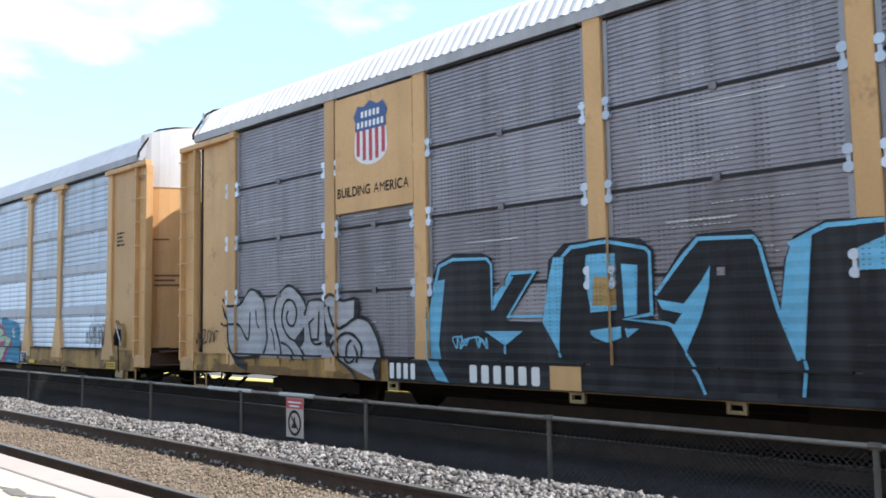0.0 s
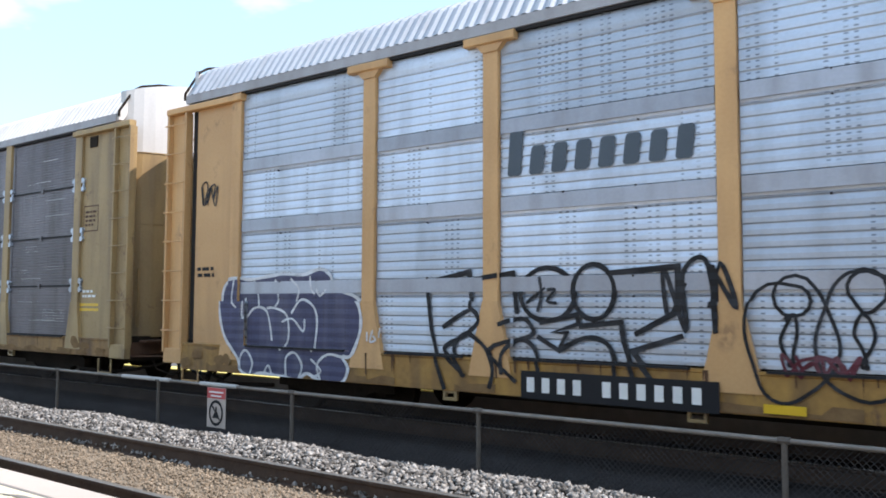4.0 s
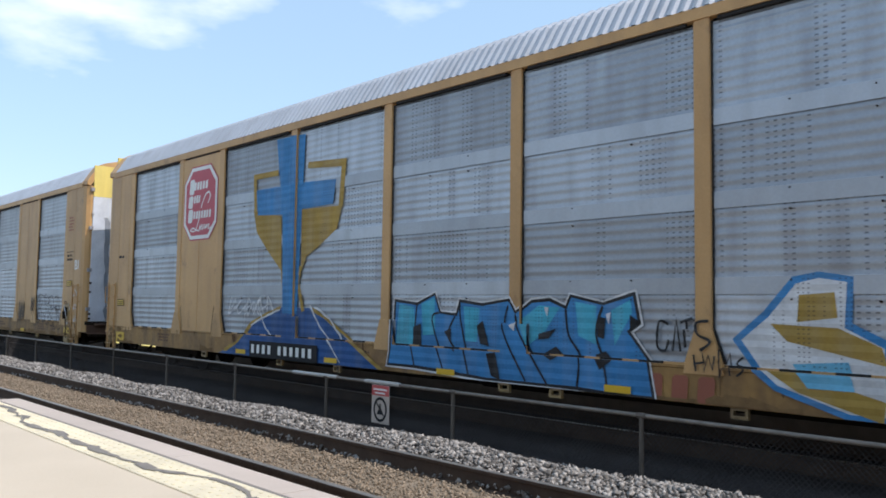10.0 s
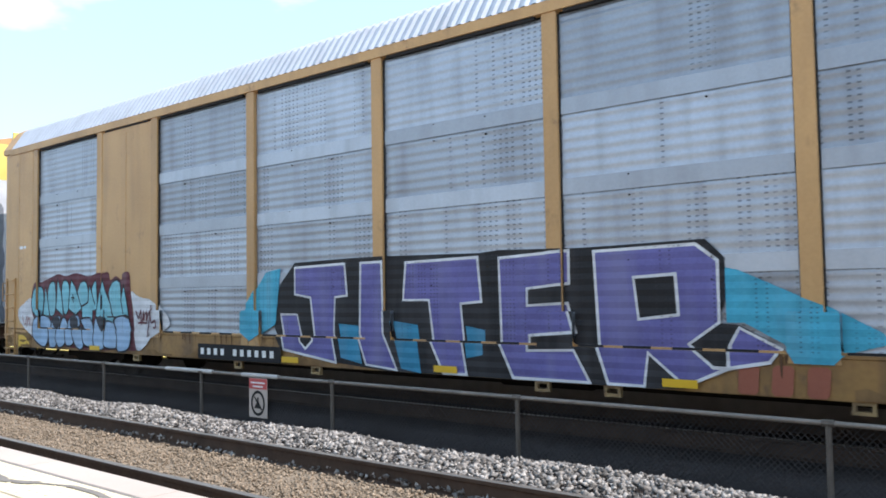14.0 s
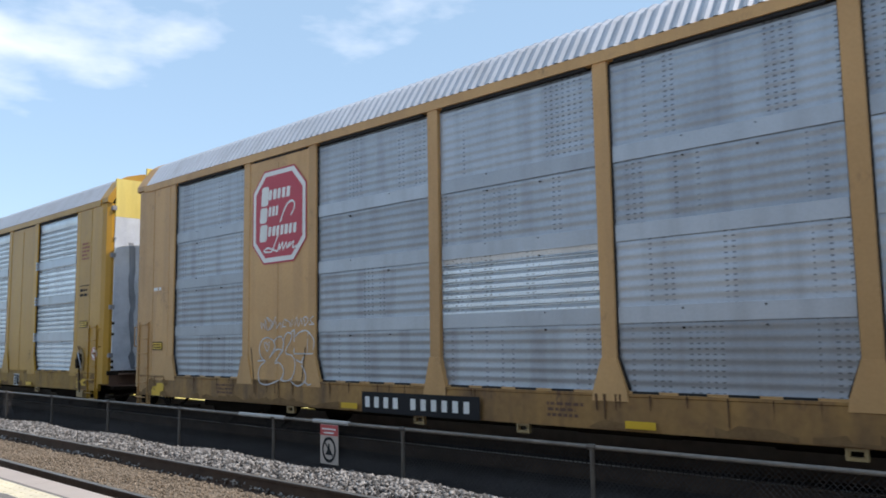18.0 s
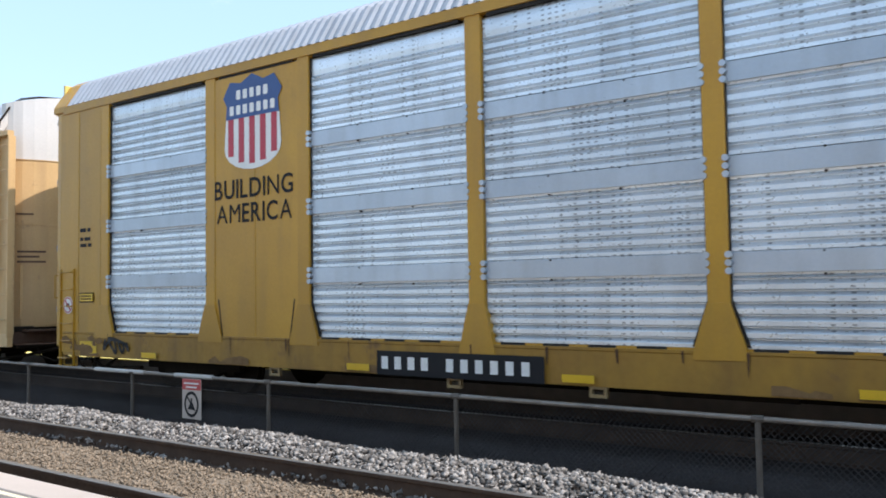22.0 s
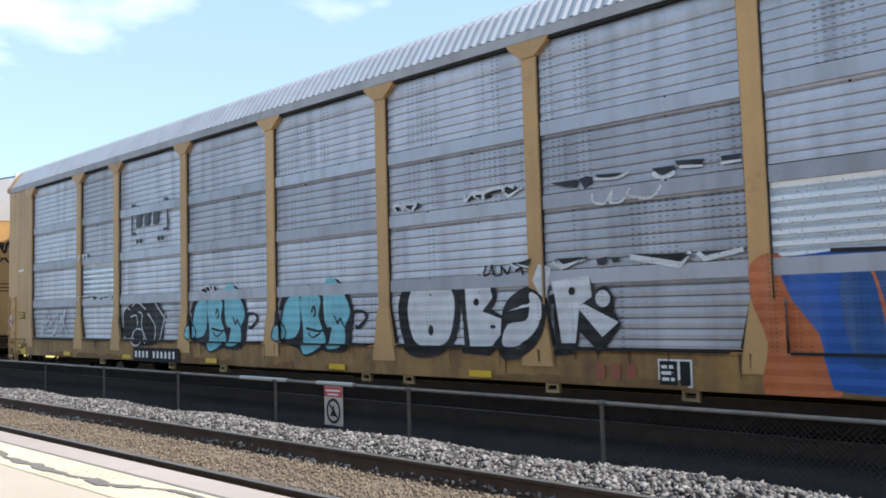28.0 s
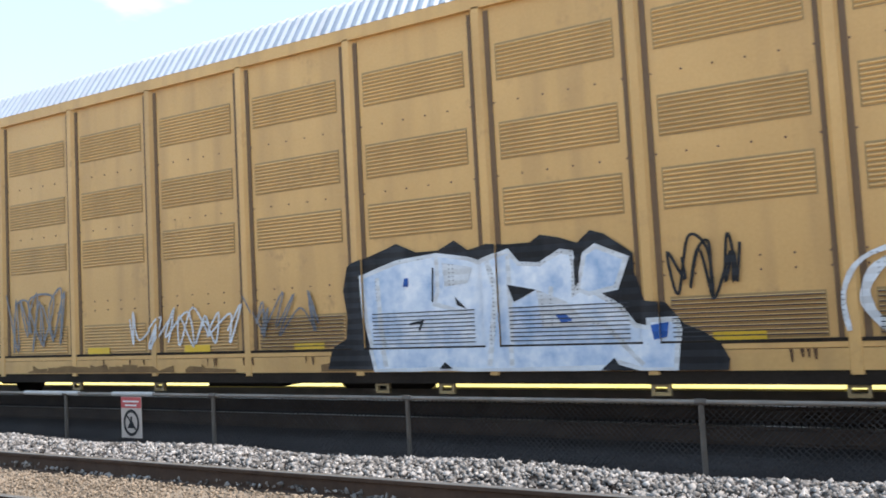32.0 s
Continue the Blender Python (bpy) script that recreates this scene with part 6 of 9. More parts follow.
def octagon(cx, cz, w, h, c):
    return [(cx - w + c, cz - h), (cx + w - c, cz - h), (cx + w, cz - h + c), (cx + w, cz + h - c), (cx + w - c, cz + h), (cx - w + c, cz + h), (cx - w, cz + h - c), (cx - w, cz - h + c)]


def letter_box(x0, x1, z0, z1, lean=0.0):
    """A plain block with cut corners that stands in for one letter of a mark."""
    c = 0.16 * min(x1 - x0, z1 - z0)
    return [(x + lean * (z - z0) / (z1 - z0), z) for x, z in octagon((x0 + x1) / 2, (z0 + z1) / 2, (x1 - x0) / 2, (z1 - z0) / 2, c)]


def octagon_emblem(key, cx, cz, swash):
    """Red octagon in a white border; its lettering is shown as plain white shapes."""
    car = CARS[key]
    y = SIDE + 0.002
    rim = flat(car, "emblem_rim", octagon(cx, cz, 0.80, 0.83, 0.35), RED, y, "red and white octagon emblem")
    flat(rim, "white_border", octagon(cx, cz, 0.77, 0.80, 0.335), LETTER, y - 0.003)
    flat(rim, "red_field", octagon(cx, cz, 0.69, 0.72, 0.3), RED, y - 0.006)
    s = []
    # in each row a tall first block, then smaller ones: left, right, foot and head from the centre
    for x0, x1, z0, z1, big, n in ((-0.30, 0.36, 0.29, 0.47, (-0.53, 0.2, 0.54), 5), (-0.30, 0.02, 0.0, 0.17, (-0.57, -0.1, 0.17), 3), (-0.31, 0.55, -0.35, -0.18, (-0.57, -0.43, -0.13), 7)):
        s.append(letter_box(cx + big[0], cx + big[0] + 0.22, cz + big[1], cz + big[2], 0.03))
        w = (x1 - x0) / n
        for k in range(n):
            s.append(letter_box(cx + x0 + k * w, cx + x0 + k * w + w * (0.7, 0.76, 0.66)[k % 3], cz + z0, cz + z1, 0.02))
    if swash:
        s += band(curve_through([(cx + u, cz + v) for u, v in ((0.06, -0.13), (0.14, 0.02), (0.27, 0.17), (0.42, 0.2), (0.47, 0.1), (0.37, -0.04))], False), 0.035, False)
        s += band(curve_through([(cx + u, cz + v) for u, v in ((0.0, -0.34), (-0.1, -0.5), (-0.2, -0.62), (-0.42, -0.6), (-0.3, -0.55), (-0.05, -0.62), (0.0, -0.6), (0.04, -0.5), (0.05, -0.6), (0.13, -0.49), (0.15, -0.6), (0.24, -0.5), (0.26, -0.59), (0.35, -0.5), (0.3, -0.58), (0.45, -0.5), (0.43, -0.6), (0.55, -0.57))], False), 0.03, False)
    else:
        for k in range(6):
            s.append(letter_box(cx - 0.22 + k * 0.13, cx - (0.14 if k else 0.11) + k * 0.13, cz - 0.64, cz - (0.47 if k else 0.42), 0.02))
    me = Shape()
    for p in s:
        me.add([(x, y - 0.009, z) for x, z in p], [tuple(range(len(p)))])
    m2 = bpy.data.meshes.new("emblem_lettering")
    m2.from_pydata(me.v, [], me.f)
    tagged(part("emblem_lettering", m2, LETTER, rim, "white lettering shown as plain shapes"), kind="stuff")


def shield_emblem(key, cx, z0, z1, w, y):
    """Blue-topped shield with red and white stripes; its lettering is shown as plain white blocks."""
    car = CARS[key]
    h = z1 - z0
    mid = z0 + h * 0.55
    low = [(cx + w * math.cos(a), z0 + h * 0.24 + h * 0.24 * math.sin(a)) for a in [math.pi + i * math.pi / 10 for i in range(11)]]
    body_ = flat(car, "shield", [(cx - w * 0.94, mid)] + low + [(cx + w * 0.94, mid)], LETTER, y, "shield emblem with blue head and red stripes")
    for k in range(5):
        xa = cx - w * 0.86 + k * w * 0.38
        depth = z0 + h * 0.06 + h * 0.17 * (abs(xa + w * 0.09 - cx) / w) ** 2.2
        flat(body_, "stripe", rect(xa, xa + w * 0.2, depth, mid), RED, y - 0.003)
    flat(body_, "head", [(cx - w * 0.94, mid), (cx + w * 0.94, mid), (cx + w * 0.9, mid + h * 0.14), (cx + w * 1.04, mid + h * 0.24), (cx + w * 0.78, mid + h * 0.4), (cx + w * 0.4, mid + h * 0.37), (cx, mid + h * 0.45), (cx - w * 0.4, mid + h * 0.37), (cx - w * 0.78, mid + h * 0.4), (cx - w * 1.04, mid + h * 0.24), (cx - w * 0.9, mid + h * 0.14)], NAVY, y - 0.005, "blue shield head")
    s = Shape()
    for row, n in ((0.25, 5), (0.09, 7)):
        for i in range(n):
            x = cx + (i - (n - 1) / 2) * w * 0.24
            block = letter_box(x - w * 0.075, x + w * 0.075, mid + h * (row - 0.05), mid + h * (row + 0.05))
            s.add([(u, y - 0.008, v) for u, v in block], [tuple(range(8))])
    tagged(part("shield_lettering", s, LETTER, body_, "white lettering shown as plain shapes"), kind="stuff")


def lettering(key, text, x0, x1, z0, z1, material, label, y=None, grow=0.02):
    """Readable painted words."""
    car = CARS[key]
    wide_ = [0.35 if c == " " else max(glyph(c, 0.0)[1], 0.14) for c in text]
    scale = (x1 - x0) / (sum(wide_) + 0.2 * (len(text) - 1))
    polys, x = [], x0
    for c, w in zip(text, wide_):
        if c != " ":
            tris, _ = glyph(c, 0.0 if c in "MNAW" else grow)
            polys.append([[(x + u * w * scale, z0 + v * (z1 - z0)) for u, v in t] for t in tris])
        x += (w + 0.2) * scale
    verts, faces = [], []
    for p in [q for letter in polys for q in letter]:
        faces.append(tuple(range(len(verts), len(verts) + len(p))))
        verts += [(u, y if y is not None else SIDE - 0.006, v) for u, v in p]
    me = bpy.data.meshes.new("lettering")
    me.from_pydata(verts, [], faces)
    return part("lettering", me, material, car, label)


def blocks(key, name, x0, x1, z0, z1, n, material, label, y, slant=0.0, rise=()):
    """A name or mark drawn as a row of plain blocks."""
    w = (x1 - x0) / n
    for i in range(n):
        a = x0 + i * w
        top = z0 + (z1 - z0) * (rise[i % len(rise)] if rise else 1.0)
        flat(CARS[key], name, letter_box(a, a + w * 0.62, z0, top, slant), material, y, label if i == 0 else "")


# first car
up_plate = part("logo_plate", Shape().chamfered(-8.8, -7.12, SIDE + 0.0, SIDE + 0.05, 3.07, 4.8, 0.004, "z"), TAN, CARS["a"], "tan plate that carries the shield")
shield_emblem("a", -7.98, 3.72, 4.66, 0.36, SIDE - 0.004)
lettering("a", "BUILDING AMERICA", -8.74, -7.2, 3.3, 3.44, BLACK, "black lettering BUILDING AMERICA", SIDE - 0.004)
decal(CARS["a"], "painted_sill", "a", [rect(-7.64 + k, -6.64 + k, 0.65, SILL_TOP) for k in range(20)], SPRAY["black"], 0, "black paint along the sill")
blocks("a", "number_block", -7.6, -7.05, 0.69, 0.9, 4, LETTER, "white mark shown as plain shapes", SIDE - 0.03)
blocks("a", "number_block", -6.12, -4.95, 0.69, 0.91, 6, LETTER, "white number shown as plain shapes", SIDE - 0.03)
flat(CARS["a"], "tab", rect(-4.88, -4.45, 0.66, 0.93), TAN, SIDE - 0.03)
tag("a", -6.5, -5.85, 1.1, 1.28, "sky", "small blue tag", strokes=4, wide=0.02, seed=23)

# second car
blocks("b", "name_block", -6.78, -4.45, 3.08, 3.62, 8, plain("slate_lettering", (0.06, 0.08, 0.1), 0.5), "dark company name shown as plain shapes", SKIN - 0.015, 0.04, (1.0, 0.62, 0.62, 0.62, 0.62, 0.62, 0.62, 0.66))
number_plate(CARS["b"], -6.55, -4.3, 2, 0.53, 0.84)
tag("b", -1.9, -1.25, 1.0, 1.7, "cobalt", "thin blue tag", strokes=4, wide=0.035, seed=24)
tag("b", 1.2, 1.6, 0.9, 1.8, "cobalt", "thin blue tag", strokes=3, wide=0.03, seed=25)
tag("b", -4.9, -4.15, 1.3, 2.05, "black", "short black tag", strokes=3, wide=0.05, seed=26)
hollow("b", "OO", -3.95, -2.7, 0.7, 1.85, "black", "hollow black outline letters", 0.034, 0.34, lap=0.3, seed=9)
tag("b", -3.75, -3.1, 0.9, 1.15, "maroon", "small maroon tag", strokes=4, wide=0.03, seed=27)
tag("b", 10.5, 11.6, 0.95, 1.5, "black", "black scribbled tag", strokes=7, wide=0.015, seed=30, loops=5)
data_plate(CARS["b"], 6.85, 0.69)
tabs(CARS["b"], (-3.7, 0.1, 3.6, 7.5))
caution_tag(CARS["b"], 11.9, 0.63, 0.46, 0.18)
bars_on(CARS["b"], "stencil", 11.98, 12.35, 3.12, 3.45, BLACK, 4, SIDE + 0.044, 31)
tag("b", -12.7, -12.2, 3.1, 3.5, "black", "small black tag", strokes=3, wide=0.025, seed=33)
bars_on(CARS["b"], "stencil", -12.65, -12.2, 1.98, 2.18, BLACK, 2, SIDE + 0.044, 32)

# third car
for k in range(5):
    flat(CARS["c"], "name_stripe", [(-6.93 + 0.035 * k, 3.42 + 0.09 * k), (-5.82 + 0.02 * k, 3.38 + 0.085 * k), (-5.8 + 0.02 * k, 3.425 + 0.085 * k), (-6.92 + 0.035 * k, 3.47 + 0.09 * k)], BLACK, SKIN - 0.015, "black slanted company mark" if k == 0 else "")
blocks("c", "name_block", -5.75, -5.0, 3.44, 3.8, 2, BLACK, "black company mark shown as plain shapes", SKIN - 0.015, 0.08)
blocks("c", "name_block", -6.0, -4.8, 3.2, 3.33, 7, BLACK, "black company name shown as plain shapes", SKIN - 0.015)
blocks("c", "name_block", -5.96, -4.6, 2.99, 3.12, 8, BLACK, "black company name shown as plain shapes", SKIN - 0.015)
number_plate(CARS["c"], -7.72, -5.0, 3, 0.7, 0.93)
tag("c", -8.6, -7.7, 1.45, 1.95, "black", "black tag", strokes=5, wide=0.06, seed=36)
tag("c", -12.7, -12.1, 1.6, 2.1, "black", "small black tag", strokes=4, wide=0.04, seed=37)
tabs(CARS["c"], (-4.6, -2.2, 2.1, 7.9), 0.69)
flat(CARS["c"], "tab", rect(-12.3, -11.9, 0.66, 0.88), TAB, SIDE - 0.03)
caution_tag(CARS["c"], -12.3, 1.55, 0.5, 0.12)

# fourth car: emblems and the painted cross
octagon_emblem("d", -7.95, 3.77, True)
octagon_emblem("d", 7.95, 3.77, False)
number_plate(CARS["d"], -5.55, -3.2, 4, 0.54, 0.85)
decal(CARS["d"], "hill", "d", [[(-6.9, 0.52), (-1.35, 0.52), (-2.6, 1.05), (-3.5, 1.5), (-4.6, 1.5), (-5.6, 1.15), (-6.1, 0.8)]], SPRAY["lake"], 1, "dark blue hill at the foot of the cross")
hill_rng = random.Random(61)
for k, line in enumerate((((-6.6, 0.62), (-6.1, 0.82), (-5.6, 1.17), (-4.6, 1.52)), ((-3.5, 1.52), (-2.6, 1.07), (-1.4, 0.54)), ((-3.55, 1.55), (-3.3, 1.2), (-3.0, 0.95), (-2.6, 0.6)), ((-5.3, 1.4), (-5.1, 1.15), (-4.9, 0.95)), ((-3.45, 1.5), (-3.0, 1.3), (-2.6, 1.02)), ((-5.6, 1.14), (-5.0, 1.36), (-4.6, 1.47)))):
    pts = smooth_path([(p[0] + hill_rng.uniform(-0.05, 0.05), p[1] + hill_rng.uniform(-0.03, 0.03)) for p in line], 0.9, 4)
    wobble = [(p[0], p[1] + hill_rng.uniform(-0.015, 0.015), hill_rng.uniform(0.5, 1.4)) for p in pts]
    decal(CARS["d"], "hill_edge", "d", drawn([wobble], 0.075 if k < 2 else 0.035), SPRAY["ochre" if k < 2 else "white"], 2 if k < 2 else 3)
tag("d", -6.6, -4.9, 1.3, 1.72, "white", "thin white tag", strokes=7, wide=0.03, seed=40, loops=4)
tabs(CARS["d"], (-5.9, -2.8, 0.1, 3.1, 6.6))

# fifth car
tag("e", 7.3, 8.0, 0.75, 1.65, "black", "thin black tag", strokes=4, wide=0.025, seed=41, loops=6)
tag("e", 8.6, 9.0, 1.2, 1.75, "black", "thin black tag", strokes=3, wide=0.025, seed=42, loops=5)
number_plate(CARS["e"], -5.55, -3.4, 5, 0.55, 0.8)
tabs(CARS["e"], (-9.0, -3.2, -0.2, 2.9, 8.0))
for key in "def":
    lettering(key, "BI", 12.58, 12.88, 2.48, 2.74, LETTER, "white letters BI")
    blocks(key, "builder_mark", 3.48, 4.45, 0.55, 0.84, 3, OXIDE, "faded red builder mark shown as plain shapes", SIDE - 0.012, 0.02)

for key in "def":
    for k, (xa, xb, za, zb, n) in enumerate(((-9.9, -9.2, 0.66, 0.86, 3), (-2.3, -1.7, 0.64, 0.84, 3), (5.1, 5.9, 0.7, 0.86, 2), (9.4, 10.3, 0.66, 0.88, 3), (10.7, 11.3, 0.6, 0.84, 3))):
        bars_on(CARS[key], "stencil", xa, xb, za, zb, RUST, n, SIDE - 0.006, 200 + k)

# sixth car
octagon_emblem("f", -7.95, 3.77, True)
octagon_emblem("f", 7.95, 3.77, False)
number_plate(CARS["f"], -5.7, -3.35, 6, 0.54, 0.84)
tabs(CARS["f"], (-6.0, -1.0, 2.9, 6.3))

# seventh car
shield_emblem("g", -8.02, 3.38, 4.78, 0.6, SIDE + 0.004)
lettering("g", "BUILDING", -8.85, -7.2, 2.98, 3.25, BLACK, "black lettering BUILDING", SIDE + 0.004, 0.014)
lettering("g", "AMERICA", -8.8, -7.22, 2.62, 2.89, BLACK, "black lettering AMERICA", SIDE + 0.004, 0.014)
number_plate(CARS["g"], -5.68, -3.3, 7, 0.54, 0.84)
tag("g", -11.8, -10.9, 0.62, 0.86, "black", "smudged black tag", strokes=4, wide=0.05, seed=53, loops=3)
blocks("g", "builder_mark", 3.48, 4.45, 0.55, 0.84, 3, OXIDE, "faded red builder mark shown as plain shapes", SIDE - 0.012, 0.02)
data_plate(CARS["g"], 7.93, 0.7)
prohibition_disc(CARS["g"], 12.82, 1.39)
prohibition_disc(CARS["g"], -12.77, 1.42)
tabs(CARS["g"], (-10.4, -6.0, -2.9, 0.0, 3.2, 6.6, 8.9))
bars_on(CARS["g"], "stencil", -12.42, -12.02, 2.4, 2.62, BLACK, 2, seed=60)

# eighth car
decal(CARS["h"], "graffiti", "h", [rect(-3.75, -0.85, 0.98, 1.78)], SPRAY["silver"], 0, "silver-white patch of graffiti")
tag("h", -3.5, -1.0, 0.85, 1.6, "ash", "grey letter lines on silver", strokes=7, wide=0.045, seed=54, loops=5)
for k in range(4):
    flat(CARS["h"], "name_stripe", rect(-6.7, -5.5 - 0.06 * k, 3.34 + 0.1 * k, 3.39 + 0.1 * k), BLACK, SKIN - 0.015)
blocks("h", "name_block", -5.5, -4.5, 3.3, 3.7, 3, BLACK, "dark company mark shown as plain shapes", SKIN - 0.015, 0.06)
blocks("h", "name_block", -5.9, -4.45, 3.12, 3.2, 9, BLACK, "dark company name shown as plain shapes", SKIN - 0.015)
tag("h", 6.9, 7.28, 0.85, 1.35, "black", "black swirl on the post foot", strokes=2, wide=0.025, seed=55, loops=6)
data_plate(CARS["h"], 8.06, 0.72)
blocks("h", "builder_mark", 5.5, 6.05, 0.58, 0.76, 3, OXIDE, "faded red builder mark shown as plain shapes", SIDE - 0.012)
bars_on(CARS["h"], "stencil", 12.1, 12.62, 2.95, 3.35, BLACK, 4, SIDE + 0.044, 61)
bars_on(CARS["h"], "stencil", 12.2, 12.6, 1.7, 2.0, OXIDE, 4, SIDE + 0.044, 62)
bars_on(CARS["h"], "stencil", 11.65, 12.1, 0.79, 0.9, BLACK, 1, SIDE - 0.03, 63)
tabs(CARS["h"], (-3.6, -0.7, 1.9, 4.7, 9.0, 11.9))
flat(CARS["h"], "sticker", rect(10.9, 11.3, 0.58, 0.68), LETTER, SIDE - 0.03, "white sticker")
bars_on(CARS["h"], "stencil", -12.6, -12.1, 1.62, 1.78, BLACK, 1, SIDE + 0.044, 64)
caution_tag(CARS["h"], -12.3, 1.45, 0.55, 0.08)
flat(CARS["h"], "grey_patch", [(-8.85, 0.8), (-8.6, 0.8), (-8.78, 1.62), (-8.95, 1.68), (-9.05, 1.2)], GREY, SIDE - 0.03, "grey overspray on the post foot")

# ninth car
tag("i", -11.3, -9.4, 0.95, 1.75, "white", "thin white scrawl", strokes=4, wide=0.04, seed=56, loops=4)
for k, (a, b, z) in enumerate(((1.8, 2.3, 2.93), (3.1, 4.0, 2.95), (9.0, 11.4, 1.98), (10.0, 10.5, 2.9), (-8.8, -8.3, 2.85), (-8.8, -7.2, 1.88), (-3.5, -2.9, 1.92))):
    tag("i", a, b, z - 0.05, z + 0.08, "white", "cut-off scrap of older graffiti", strokes=4, wide=0.045, seed=80 + k, loops=3)
    tag("i", a + 0.05, b + 0.05, z - 0.03, z + 0.05, "black", "cut-off scrap of older graffiti", strokes=4, wide=0.05, seed=80 + k, loops=3)
bracket = plain("black_company_mark", (0.03, 0.035, 0.04), 0.5)
for s_ in (-1, 1):
    cx = -5.47 + s_ * 0.75
    flat(CARS["i"], "bracket", rect(cx - 0.03, cx + 0.03, 3.18, 3.85), bracket, SKIN - 0.015, "black bracket of a company mark")
    for z in (3.18, 3.79):
        flat(CARS["i"], "bracket_lip", rect(*sorted((cx, cx - s_ * 0.16)), z, z + 0.06), bracket, SKIN - 0.016)
    for k in (0, 1):
        part("dot", Shape().disc(-5.47 + s_ * 0.45 + k * 0.16 - 0.08, 3.04, 0.05, SKIN - 0.016, SKIN - 0.01, 12), bracket, CARS["i"])
blocks("i", "name_block", -6.05, -4.95, 3.33, 3.7, 3, bracket, "black company initials shown as plain shapes", SKIN - 0.015, 0.03)
number_plate(CARS["i"], -6.0, -4.15, 8, 0.54, 0.82)
data_plate(CARS["i"], 6.25, 0.72)
blocks("i", "builder_mark", 5.25, 5.85, 0.62, 0.8, 3, OXIDE, "faded red builder mark shown as plain shapes", SIDE - 0.012)
bars_on(CARS["i"], "stencil", 12.0, 12.45, 3.15, 3.4, BLACK, 4, seed=65)
tag("i", 12.72, 13.2, 2.78, 3.1, "navy", "small blue-black tag", strokes=4, wide=0.025, seed=57)
prohibition_disc(CARS["i"], 12.95, 1.42)
prohibition_disc(CARS["i"], -12.95, 1.42)
tabs(CARS["i"], (-9.3, -6.3, -3.0, 0.6, 3.5, 9.9))

# last car
tag("j", 4.75, 5.55, 1.35, 2.0, "black", "black tag", strokes=4, wide=0.03, seed=58, loops=5)
tag("j", -6.4, -4.75, 1.0, 2.0, "ash", "grey outline tag", strokes=5, wide=0.035, seed=59, loops=5)
tag("j", -3.3, -1.1, 0.98, 1.6, "white", "faint white tag", strokes=7, wide=0.03, seed=66, loops=4)
tag("j", -1.0, 0.4, 1.1, 1.75, "ash", "thin grey tag", strokes=5, wide=0.025, seed=67, loops=4)
d_y = SIDE + 0.03
flat(CARS["j"], "data_rim", rect(10.34, 10.78, 1.1, 1.4), LETTER, d_y, "small black data panel in a white border")
flat(CARS["j"], "data_field", rect(10.36, 10.6, 1.12, 1.38), BLACK, d_y - 0.003)
flat(CARS["j"], "data_field", rect(10.62, 10.76, 1.12, 1.38), BLACK, d_y - 0.003)
flat(CARS["j"], "yellow_band", rect(10.25, 11.18, 0.94, 1.06), TAB, SIDE + 0.03, "yellow reflective band")
for x in (-4.0, -1.9, 0.1, 1.8, 3.6, 5.4, 7.3):
    flat(CARS["j"], "reflector_tab", rect(x - 0.25, x + 0.25, 0.95, 1.05), TAB, SIDE + 0.016, "yellow reflective tab")
bars_on(CARS["j"], "stencil", 11.87, 12.4, 3.5, 3.82, BLACK, 4, SIDE + 0.044, 69)
for u0, u1, v0, v1 in ((11.82, 12.45, 3.86, 3.875), (11.82, 12.45, 3.44, 3.455), (11.82, 11.835, 3.455, 3.86), (12.435, 12.45, 3.455, 3.86)):
    flat(CARS["j"], "stencil_border", rect(u0, u1, v0, v1), BLACK, SIDE + 0.044)
for v0 in (3.66, 2.98):
    part("pocket_plate", Shape().chamfered(12.52, 12.66, SIDE + 0.02, SIDE + 0.05, v0, v0 + 0.13, 0.01, "z"), RUST, CARS["j"], "small dark rusty plate")
bars_on(CARS["j"], "stencil", 11.97, 12.25, 3.2, 3.28, OXIDE, 2, SIDE + 0.044, 171)
bars_on(CARS["j"], "stencil", 11.98, 12.28, 1.92, 2.02, BLACK, 2, SIDE + 0.044, 172)
bars_on(CARS["j"], "stencil", 11.95, 12.3, 2.5, 2.75, BLACK, 4, SIDE + 0.044, 70)
part("logo_blank", Shape().box(8.35, 9.55, SIDE + 0.02, SIDE + 0.036, 4.3, 4.5), SLATE, CARS["j"], "dark slot high on the wall")
caution_tag(CARS["j"], 12.34, 1.05, 0.42, 0.18)
brake_stand = part("brake_stand", Shape().chamfered(11.77, 11.99, SIDE - 0.05, SIDE + 0.06, 0.7, 1.6, 0.015, "z"), STRAW, CARS["j"], "upright box beside the hand brake")
part("stand_cap", Shape().chamfered(11.75, 12.0, SIDE - 0.06, SIDE + 0.06, 1.44, 1.62, 0.015, "x"), STRAW, brake_stand)
part("stand_foot", Shape().chamfered(11.75, 12.2, SIDE - 0.05, SIDE + 0.06, 0.55, 0.72, 0.015, "x"), STRAW, brake_stand)
part("stile_plate", Shape().chamfered(12.7, 12.93, SIDE - 0.03, SIDE + 0.1, 0.86, 4.69, 0.01, "z"), STRAW, CARS["j"], "broad flat stile beside the ladder")
part("stile_plate", Shape().chamfered(11.42, 11.6, SIDE - 0.01, SIDE + 0.06, 0.9, 4.7, 0.01, "z"), STRAW, CARS["j"])
part("round_sticker", Shape().disc(11.98, 1.94, 0.085, SIDE + 0.036, SIDE + 0.05, 20), NAVY, CARS["j"], "round white sticker with a blue rim")
